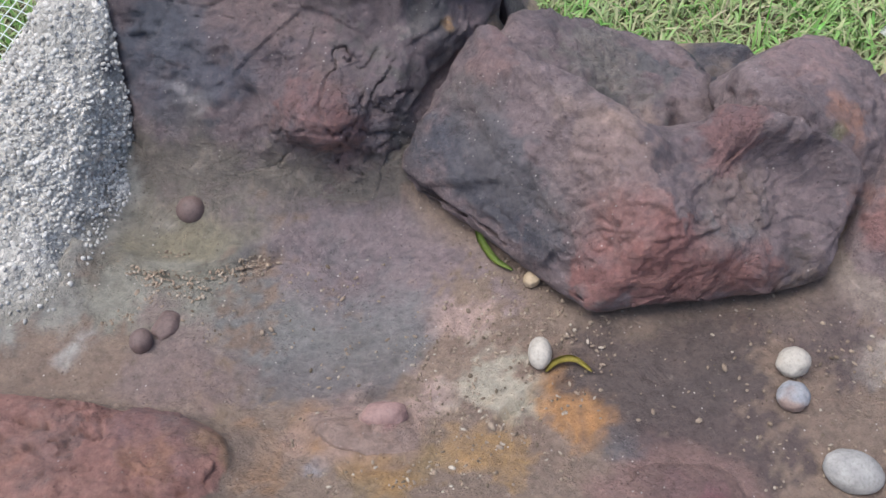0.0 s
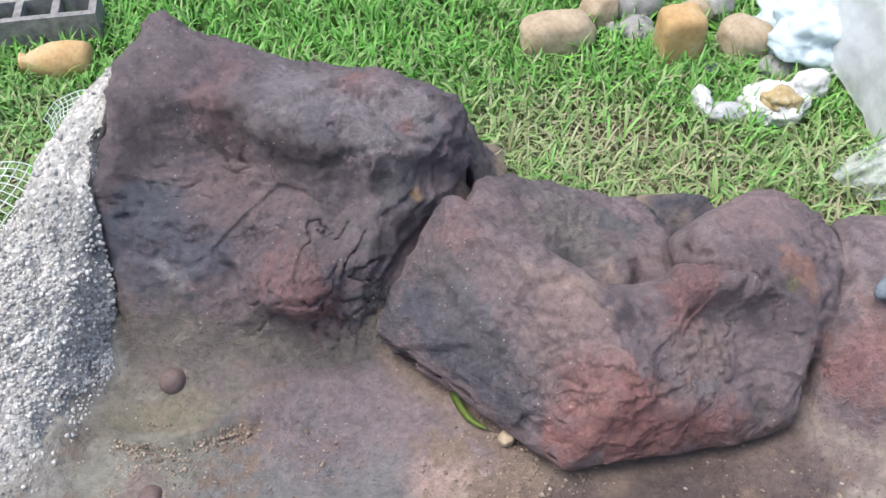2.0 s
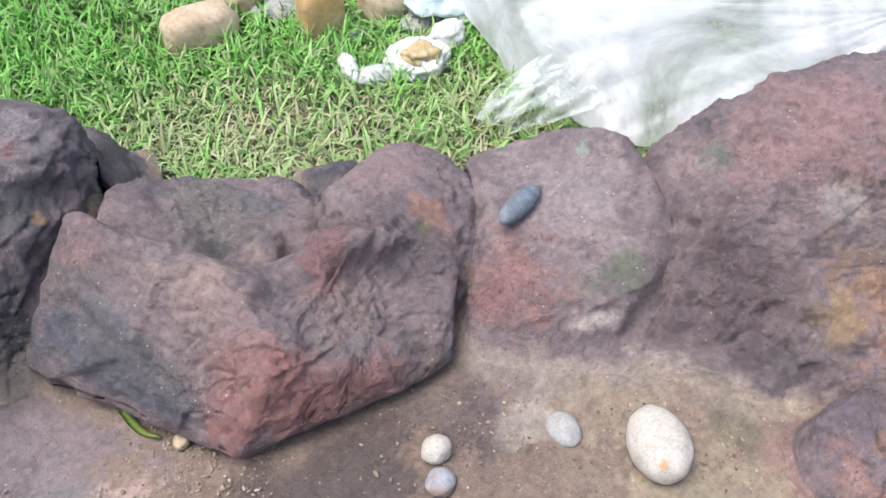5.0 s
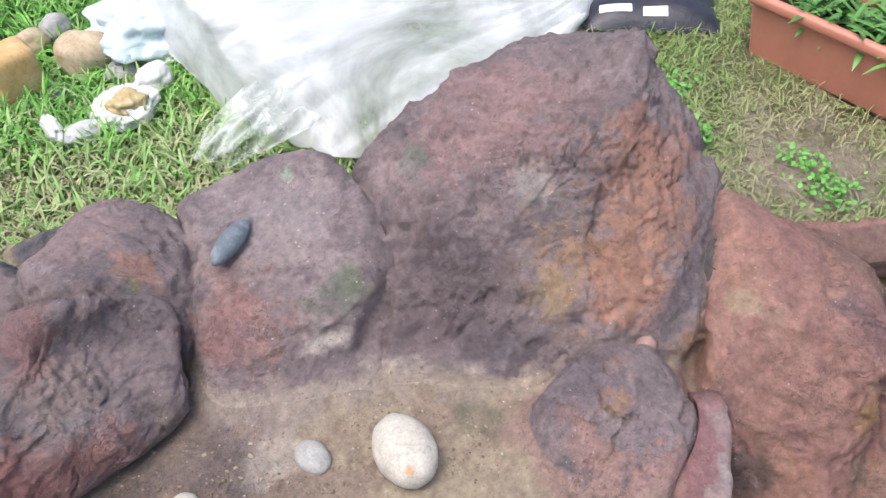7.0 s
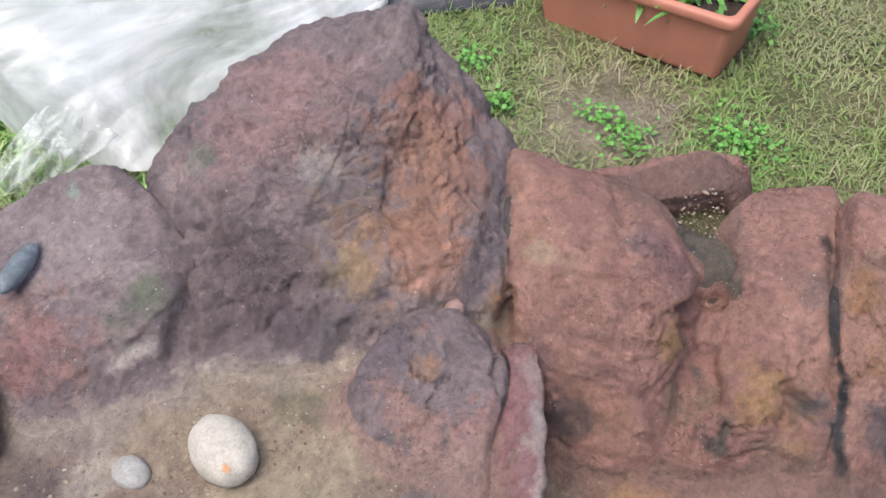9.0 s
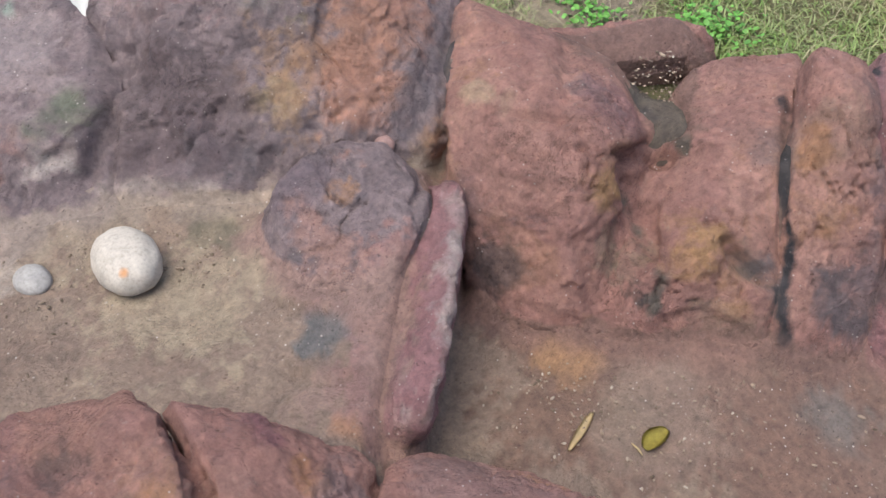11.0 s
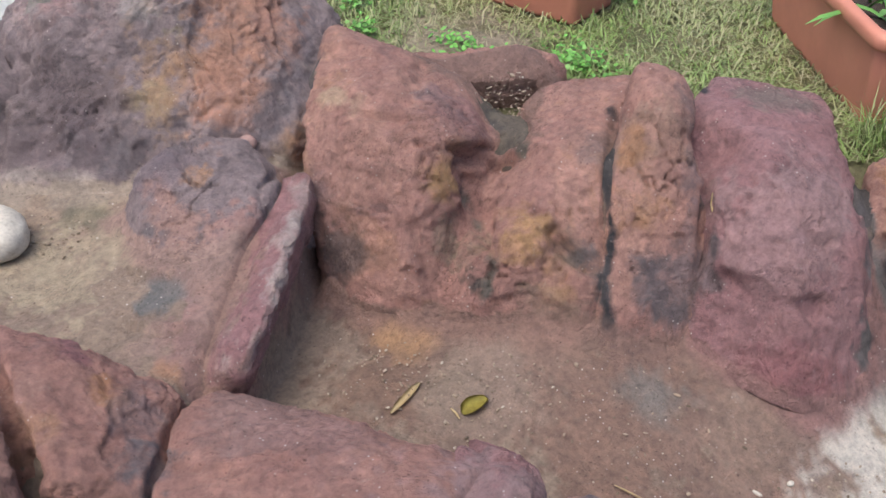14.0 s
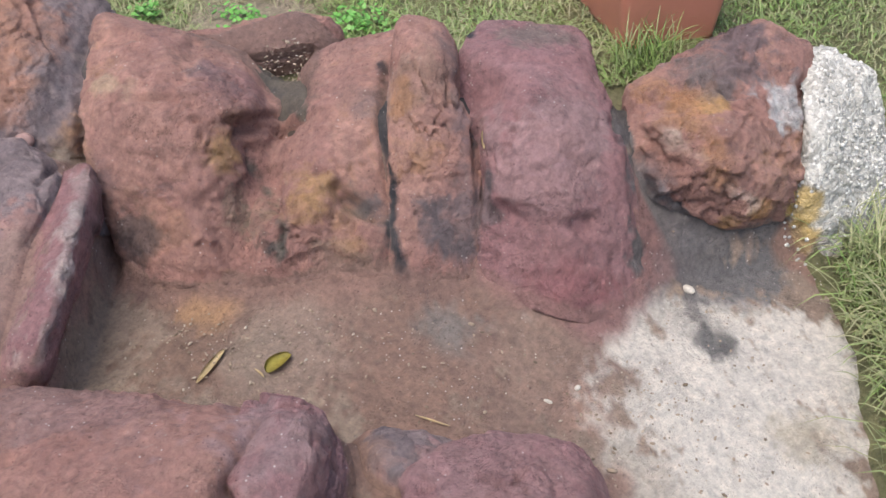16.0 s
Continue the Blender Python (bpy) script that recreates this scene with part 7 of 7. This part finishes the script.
def clay_jug():
    clay = stone_mat("yellow_clay", (0.42, 0.25, 0.10), (0.55, 0.36, 0.16), (0.60, 0.45, 0.26), 10.0)
    prof = [(0.0, .001), (0.0, .045), (.02, .058), (.07, .064), (.12, .062), (.16, .05), (.19, .036), (.205, .030), (.215, .033), (.222, .036), (.222, .028), (.19, .024), (.17, .02), (.165, .001)]
    rings = [[(x, r * math.cos(a), r * math.sin(a)) for a in np.arange(28) * 2 * math.pi / 28] for x, r in prof]
    bm, rows = ring_loft(rings)
    ob = part("clay_jug", bm, clay)
    ob.matrix_world = pose(-0.946, 2.505, .02, 0, 0, 184) @ Matrix.Scale(0.92, 4)
    tagged(ob, "yellow clay jug lying on its side among weeds", "jug")


clay_jug()


# ---------------------------------------------------------------- wire mesh in the concrete edge
def tube(bm, pts, r, sides=5):
    rings = []
    for i, p in enumerate(pts):
        p = Vector(p)
        f = (Vector(pts[min(i + 1, len(pts) - 1)]) - Vector(pts[max(i - 1, 0)])).normalized()
        s = f.orthogonal().normalized()
        t = f.cross(s)
        rings.append([bm.verts.new(p + (s * math.cos(a) + t * math.sin(a)) * r) for a in np.arange(sides) * 2 * math.pi / sides])
    for a, b in zip(rings, rings[1:]):
        for i in range(sides):
            bm.faces.new((a[i], a[(i + 1) % sides], b[(i + 1) % sides], b[i]))


WIRE = plain("pale_coated_wire", (0.62, 0.68, 0.64), 0.4, var=0.15, bumpy=0.0)


def wire_mesh(corners, rows, cols, bulge, label):
    a, b, c, d = [Vector(p) for p in corners]

    def at(u, v):
        p = a.lerp(b, u).lerp(d.lerp(c, u), v)
        return p + Vector((-0.3, 0.1, 1)) * bulge * math.sin(math.pi * u) + Vector((0.004 * math.sin(9 * v), 0.004 * math.sin(11 * u), 0))

    bm = bmesh.new()
    for i in range(rows + 1):
        tube(bm, [at(k / 12, i / rows) for k in range(13)], 0.0014)
    for j in range(cols + 1):
        tube(bm, [at(j / cols, k / 12) for k in range(13)], 0.0014)
    ob = part("wire_mesh", bm, WIRE)
    tagged(ob, label, "wire mesh", "wire mesh pieces")


wire_mesh([(-0.726, 1.892, 0.360), (-0.922, 2.026, 0.180), (-0.842, 1.913, 0.180), (-0.710, 1.788, 0.320)], 8, 9, .02, "bent pale wire mesh sticking out of raw concrete")
wire_mesh([(-0.861, 1.785, 0.220), (-1.094, 1.923, 0.050), (-1.191, 1.679, 0.000), (-0.993, 1.548, 0.120)], 14, 10, .05, "curved pale wire mesh beside the raw concrete")


# ---------------------------------------------------------------- leaves, sticks and crumbs on the floor
GREEN_LEAF = plain("green_leaf", (0.22, 0.30, 0.06), 0.5, var=0.3, scale=40.0, bumpy=0.1)
YELLOW_LEAF = plain("yellow_leaf", (0.36, 0.30, 0.06), 0.55, var=0.35, scale=50.0, bumpy=0.2)
DRY_LEAF = plain("dry_leaf", (0.25, 0.19, 0.08), 0.6, var=0.3, scale=40.0, bumpy=0.2)
STRAW = plain("straw", (0.58, 0.46, 0.26), 0.7, var=0.2, scale=60.0, bumpy=0.1)


def fallen_leaf(label, pts, width, mat, curl=0.4, name="fallen_leaf", category="leaf", lift=0.006):
    bm = bmesh.new()
    n = 14
    rows = []
    for i in range(n + 1):
        k = i / n
        p = spline(pts, k) + Vector((0, 0, lift))
        f = (spline(pts, min(1, k + 0.03)) - spline(pts, max(0, k - 0.03))).normalized()
        s = f.cross(Vector((0, 0, 1))).normalized()
        w = width / 2 * (math.sin(math.pi * (0.04 + 0.92 * k)) ** 0.8 + 0.06)
        rows.append([bm.verts.new(p + s * w * q + Vector((0, 0, curl * w * q * q))) for q in (-1, -0.5, 0, 0.5, 1)])
    for a, b in zip(rows, rows[1:]):
        for i in range(4):
            bm.faces.new((a[i], a[i + 1], b[i + 1], b[i]))
    bmesh.ops.solidify(bm, geom=bm.faces[:], thickness=0.0008)
    ob = part(name, bm, mat)
    return tagged(ob, label, category, "leaves and straw on the rockery")


fallen_leaf("curled green leaf at the boulder foot", [(0.059, 1.277, 0.023), (0.071, 1.251, -0.011), (0.098, 1.201, -0.012), (0.133, 1.175, -0.009)], .016, GREEN_LEAF, .9)
fallen_leaf("arched yellow-green leaf on the floor", [(0.18, 0.938, -0.001), (0.203, 0.959, -0.002), (0.235, 0.962, 0.0), (0.266, 0.936, 0.002)], .014, YELLOW_LEAF, .9)
fallen_leaf("dry brown leaf on the olive floor", [(-0.427, 1.31, -0.019), (-0.392, 1.314, -0.021), (-0.364, 1.329, -0.02), (-0.342, 1.349, -0.012)], .017, DRY_LEAF, .8, lift=.034)
fallen_leaf("pale straw stalk on the concrete edge", [(-0.732, 1.293, 0.076), (-0.733, 1.283, 0.048), (-0.731, 1.266, 0.03)], .011, STRAW, .4, "straw", "straw", .04)
fallen_leaf("pale dry husk lying in the pit", [(1.592, 0.079, -0.197), (1.547, 0.064, -0.197), (1.496, 0.05, -0.197)], .016, STRAW, .6, "straw", "straw")
fallen_leaf("broad yellow-green leaf in the pit", [(1.606, -0.039, -0.202), (1.634, -0.035, -0.202), (1.67, -0.038, -0.201)], .036, YELLOW_LEAF, .4)
fallen_leaf("thin brown twig beside the leaf", [(1.594, -0.015, -0.196), (1.595, -0.03, -0.199), (1.593, -0.044, -0.202)], .005, STRAW, .2, "straw", "straw")
fallen_leaf("pale stalk stuck in the black crack", [(2.021, -0.038, -0.178), (2.018, -0.05, -0.19), (2.008, -0.067, -0.199)], .005, STRAW, .2, "straw", "straw")
fallen_leaf("white chip wedged in a crack", [(2.285, -0.07, 0.036), (2.277, -0.078, 0.019), (2.266, -0.088, 0.004)], .009, STRAW, .3, "straw", "straw")
fallen_leaf("pale stalk lying on the front boulder", [(1.739, -0.318, -0.257), (1.753, -0.351, -0.263), (1.768, -0.385, -0.27)], .005, STRAW, .2, "straw", "straw")
stone("small white stone on the apron", (2.442, -0.547, -0.305), (.022, .03, .02), PALE_STONE, 0, seed=41, level=3, lumpy=.2)
stone("tiny white pebble in the pit", (2.028, -0.515, -0.296), (.016, .013, .01), PALE_STONE, 0, seed=42, level=3, lumpy=.2)
stone("tiny white splinter in the pit", (1.959, -0.488, -0.294), (.008, .02, .008), PALE_STONE, 10, seed=43, level=3, lumpy=.2)


def crumbs():
    """Loose grit, husks and small gravel on the floor: one scatter."""
    rng = np.random.default_rng(5)
    places = [(.2, 1.02, .12, 120), (.12, 1.15, .1, 80), (-.62, 1.19, .05, 160), (-.52, 1.19, .06, 220), (-.42, 1.23, .05, 160), (1.25, .85, .16, 200), (1.4, .8, .12, 140), (.95, 1.0, .2, 150), (1.7, .05, .16, 150), (1.95, -.2, .2, 130),
              (2.25, -.65, .25, 90), (1.55, .15, .1, 70), (.7, .85, .2, 120), (.05, .72, .12, 120), (2.18, .45, .05, 130), (-.35, 1.25, .2, 200), (-.1, .85, .15, 200), (.45, .9, .25, 130), (-.7, 1.15, .1, 300), (.1, 1.0, .15, 150), (2.0, -.7, .15, 120), (1.2, .9, .15, 200)]
    v, f = [], []
    dirs, faces = sphere(1)
    for x, y, r, n in places:
        turn, far = rng.uniform(0, 6.28, int(n * 1.2)), r * 1.3 * np.sqrt(rng.uniform(0, 1, int(n * 1.2)))
        spread = np.stack([x + far * np.cos(turn), y + far * np.sin(turn)], -1)
        for (px, py), pz in zip(spread, floor_z(spread[:, 0], spread[:, 1]) + 0.003):
            s = rng.uniform(0.001, 0.0034) * (1.8 if rng.uniform() < 0.06 else 1)
            sc = np.array((s * rng.uniform(0.8, 2.2), s, s * rng.uniform(0.5, 0.9)))
            t = rng.uniform(0, 3.14)
            rot = np.array(((math.cos(t), -math.sin(t), 0), (math.sin(t), math.cos(t), 0), (0, 0, 1)))
            base = len(v)
            v.extend((dirs * sc) @ rot.T + np.array((px, py, pz)))
            f.extend([[base + k for k in q2] for q2 in faces])
    m, n, l, b = nodes_of("grit")
    g = n.new("ShaderNodeNewGeometry")
    r = ramp(n, [(0.0, (0.12, 0.09, 0.06)), (0.4, (0.30, 0.23, 0.17)), (0.85, (0.34, 0.27, 0.2)), (1.0, (0.48, 0.42, 0.34))])
    l.new(g.outputs["Random Per Island"], r.inputs["Fac"])
    l.new(r.outputs["Color"], b.inputs["Base Color"])
    b.inputs["Roughness"].default_value = 0.85
    ob = new("grit", grid_mesh("grit", v, f, m))
    tagged(ob, "loose grit, husks and small gravel on the floor", "grit", kind="stuff")


crumbs()


# ---------------------------------------------------------------- grass and weeds
def grass_mat(name, green, dry):
    m, n, l, b = nodes_of(name)
    g = n.new("ShaderNodeNewGeometry")
    r = ramp(n, [(0.0, tuple(v * 0.6 for v in green)), (0.35, green), (0.7, tuple(v * 1.35 for v in green)), (1.0, tuple(a * 0.6 + c * 0.4 for a, c in zip(green, dry)))])
    l.new(g.outputs["Random Per Island"], r.inputs["Fac"])
    a = n.new("ShaderNodeAttribute")
    a.attribute_name = "dry"
    col = mix(n, l, r.outputs["Color"], dry, a.outputs["Fac"])
    l.new(col, b.inputs["Base Color"])
    b.inputs["Roughness"].default_value = 0.55
    b.inputs["Subsurface Weight"].default_value = 0.0
    return m


def blades(name, label, xy, length, width, lean, dry, mat, seed, lay=1.0):
    """Many curved blades in one mesh: three faces a blade."""
    rng = np.random.default_rng(seed)
    n = len(xy)
    z = lawn_z(xy[:, 0], xy[:, 1])
    root = np.concatenate([xy, z[:, None] - 0.004], 1)
    a = rng.uniform(0, 2 * math.pi, n)
    out = np.stack([np.cos(a), np.sin(a), np.zeros(n)], 1)
    side = np.stack([-np.sin(a), np.cos(a), np.zeros(n)], 1)
    tilt = lean * rng.uniform(0.3, 1.3, n)
    ln = length * rng.uniform(0.5, 1.4, n)
    w = width * rng.uniform(0.6, 1.3, n)
    up = np.array((0, 0, 1.0))
    p1 = root + ln[:, None] * 0.45 * (out * np.sin(tilt * 0.6)[:, None] + up * np.cos(tilt * 0.6)[:, None])
    p2 = p1 + ln[:, None] * 0.35 * (out * np.sin(tilt * 1.3)[:, None] + up * np.cos(tilt * 1.3)[:, None])
    p3 = p2 + ln[:, None] * 0.3 * (out * np.sin(tilt * 1.9)[:, None] + up * np.cos(tilt * 1.9)[:, None])
    v = np.stack([root - side * w[:, None] * 0.35, root + side * w[:, None] * 0.35, p1 - side * w[:, None] * 0.5, p1 + side * w[:, None] * 0.5,
                  p2 - side * w[:, None] * 0.38, p2 + side * w[:, None] * 0.38, p3], 1).reshape(-1, 3)
    v[:, 2] = np.maximum(v[:, 2], np.repeat(z, 7) + 0.002)
    k = np.arange(n)[:, None] * 7
    quads = np.concatenate([k + np.array((0, 1, 3, 2)), k + np.array((2, 3, 5, 4))], 0)
    tris = k + np.array((4, 5, 6))
    me = bpy.data.meshes.new(name)
    me.vertices.add(len(v))
    me.vertices.foreach_set("co", v.astype(np.float32).ravel())
    loops = np.concatenate([quads.ravel(), tris.ravel()]).astype(np.int32)
    starts = np.concatenate([np.arange(len(quads)) * 4, len(quads) * 4 + np.arange(len(tris)) * 3]).astype(np.int32)
    me.loops.add(len(loops))
    me.loops.foreach_set("vertex_index", loops)
    me.polygons.add(len(starts))
    me.polygons.foreach_set("loop_start", starts)
    me.update(calc_edges=True)
    me.validate()
    me.polygons.foreach_set("use_smooth", np.ones(len(me.polygons), bool))
    at = me.attributes.new("dry", "FLOAT", "POINT")
    at.data.foreach_set("value", np.repeat(np.clip(dry + rng.normal(0, 0.22, n), 0, 1), 7).astype(np.float32))
    me.materials.append(mat)
    ob = new(name, me)
    return tagged(ob, label, "grass", kind="stuff")


ROCK_EDGE = [(-1.15, 0.4), (-1.15, 1.4), (-0.85, 1.75), (-0.7, 2.08), (0.15, 1.98), (0.28, 2.0), (0.3, 1.78), (0.6, 1.72), (0.82, 1.72), (1.0, 1.6), (1.3, 1.5), (1.5, 1.42), (1.8, 1.4),
             (2.02, 1.15), (2.1, 0.85), (2.3, 0.62), (2.45, 0.4), (2.6, 0.22), (2.76, -0.03), (2.66, -0.14), (2.8, -0.25), (3.0, -0.38), (3.2, -0.6), (2.95, -0.86), (2.75, -0.76), (2.58, -0.92), (2.36, -1.06), (2.1, -1.25), (0.4, -0.9)]


def outside(xy):
    keep = ~inside_poly(xy[:, 0], xy[:, 1], ROCK_EDGE)
    for cx, cy, turn in ((2.82, 1.10, 10.4), (3.165, .105, -36)):
        c, s = math.cos(radians(-turn)), math.sin(radians(-turn))
        x, y = xy[:, 0] - cx, xy[:, 1] - cy
        keep &= ~((np.abs(c * x - s * y) < 0.12) & (np.abs(s * x + c * y) < 0.3))
    return keep


def scatter(n, x0, x1, y0, y1, seed):
    rng = np.random.default_rng(seed)
    xy = np.stack([rng.uniform(x0, x1, n), rng.uniform(y0, y1, n)], 1)
    return xy[outside(xy)], rng


def patchy(xy, scale, seed):
    return fbm(np.concatenate([xy, np.zeros((len(xy), 1))], 1), scale, 3, seed)


GRASS = grass_mat("lawn_grass", (0.13, 0.35, 0.05), (0.44, 0.40, 0.25))
TURF = grass_mat("dry_turf", (0.15, 0.245, 0.055), (0.37, 0.335, 0.2))

# lush grass towards the stone heap
xy, rng = scatter(52000, -1.9, 2.0, 1.7, 3.9, 1)
n1 = patchy(xy, 2.2, 1.0)
near = smooth(1.92, 2.25, xy[:, 1] + 0.12 * patchy(xy, 5.0, 2.0) - 0.25 * smooth(0.9, 0.2, xy[:, 0]))
keep = rng.uniform(0, 1, len(xy)) < np.clip(0.12 + 0.95 * near + 0.5 * n1, 0.03, 1)
blades("lush_grass", "lush bright green grass around the stone heap", xy[keep], .085, .0075, .9, (0.35 - 0.45 * near[keep] - 0.3 * n1[keep]), GRASS, 2)
# trodden strip right behind the boulders
xy, rng = scatter(40000, -1.9, 2.2, 1.45, 2.5, 3)
n1 = patchy(xy, 3.0, 3.0)
keep = rng.uniform(0, 1, len(xy)) < np.clip(0.7 + 0.6 * n1, 0.3, 1)
blades("trodden_grass", "flattened half-dry grass behind the boulders", xy[keep], .07, .0055, 1.35, 0.48 - 0.5 * n1[keep], GRASS, 4)
# dry turf by the planters
xy, rng = scatter(110000, 1.9, 4.0, -1.4, 2.6, 5)
n1 = patchy(xy, 2.5, 5.0)
bare = np.exp(-(((xy[:, 0] - 2.404) / 0.24) ** 2 + ((xy[:, 1] - 0.89) / 0.2) ** 2))
keep = rng.uniform(0, 1, len(xy)) < np.clip(0.85 + 0.5 * n1 - 0.75 * bare, 0.05, 1)
blades("dry_turf", "short dry turf of yellowish grass by the planters", xy[keep], .042, .0034, 1.55, 0.22 - 0.6 * n1[keep] + 0.3 * bare[keep], TURF, 6)
xy, rng = scatter(9000, 1.95, 3.8, -1.2, 2.4, 15)
blades("straw_thatch", "pale dry stalks lying loose on the turf", xy, .06, .0022, 2.1, np.full(len(xy), 0.95), TURF, 16)
xy, rng = scatter(6000, -1.5, 2.0, 1.6, 2.3, 17)
blades("straw_thatch", "pale dry stalks lying behind the boulders", xy, .06, .0035, 2.1, np.full(len(xy), 0.9), TURF, 18)
# far lawn, out of sight of the walk but for its edge
xy, rng = scatter(30000, -3.0, 5.5, 3.0, 5.0, 7)
blades("far_grass", "far lawn grass", xy, .08, .008, 1.0, 0.3 + 0 * xy[:, 0], GRASS, 8)
# long tufts against the concrete
xy = np.concatenate([np.random.default_rng(9).normal(c, s, (k, 2)) for c, s, k in (((2.86, -.86), .05, 420), ((2.72, -.97), .05, 420), ((2.95, -.98), .07, 420), ((2.55, -1.08), .05, 300), ((2.35, -1.2), .05, 250), ((2.5, -1.2), .06, 350), ((2.64, -1.06), .05, 350), ((2.42, -1.32), .06, 300), ((2.62, -1.25), .07, 350))])
blades("tall_grass", "tall pale tufts of grass at the concrete edge", xy, .16, .0042, 1.0, np.full(len(xy), 0.45), TURF, 10)


xy = np.concatenate([np.random.default_rng(19).normal(c, s, (k, 2)) for c, s, k in (((2.8, -.15), .025, 90), ((2.86, -.2), .025, 90), ((2.9, -.14), .03, 60))])
blades("grass_tuft", "fine green tuft between boulder and planter", xy, .11, .003, 0.9, np.full(len(xy), 0.2), TURF, 20)


def clover():
    """Small round weed leaves on the soil."""
    rng = np.random.default_rng(12)
    spots = [((-1.15, 2.309), .3, 900), ((-0.92, 2.722), .4, 700), ((-0.323, 2.355), .25, 500), ((0.136, 2.401), .2, 250), ((2.249, 1.167), 0.04, 90), ((2.35, 1.348), 0.05, 90), ((2.547, 0.598), 0.09, 220), ((2.357, 0.798), 0.06, 120), ((3.059, 0.849), 0.06, 90), ((2.384, 0.875), 0.04, 40), ((2.387, 0.933), 0.05, 60),
             ((2.95, -.68), .03, 40), ((-0.507, 2.171), .15, 260), ((1.055, 2.355), .2, 250)]
    v, f = [], []
    for (cx, cy), r, n in spots:
        for i in range(n):
            x, y = cx + rng.normal(0, r * 0.6), cy + rng.normal(0, r * 0.6)
            if not outside(np.array([[x, y]]))[0]:
                continue
            h, s = rng.uniform(0.01, 0.045), rng.uniform(0.004, 0.0085)
            z = float(lawn_z(np.array(x), np.array(y))) + h
            t, a0 = rng.normal(0, 0.35, 2), rng.uniform(0, 6.28)
            base = len(v)
            v.append((x, y, z - s * 0.3))
            for k in range(8):
                a = a0 + k * math.pi / 4
                q = s * (1.0 if k % 2 else 0.85)
                v.append((x + q * math.cos(a), y + q * math.sin(a), z + q * (t[0] * math.cos(a) + t[1] * math.sin(a))))
            f.extend([(base, base + 1 + k, base + 1 + (k + 1) % 8) for k in range(8)])
    m = grass_mat("clover_leaf", (0.11, 0.30, 0.05), (0.22, 0.32, 0.11))
    ob = new("clover", grid_mesh("clover", v, f, m))
    tagged(ob, "small round-leaved green weeds on bare soil", "weeds", kind="stuff")


clover()
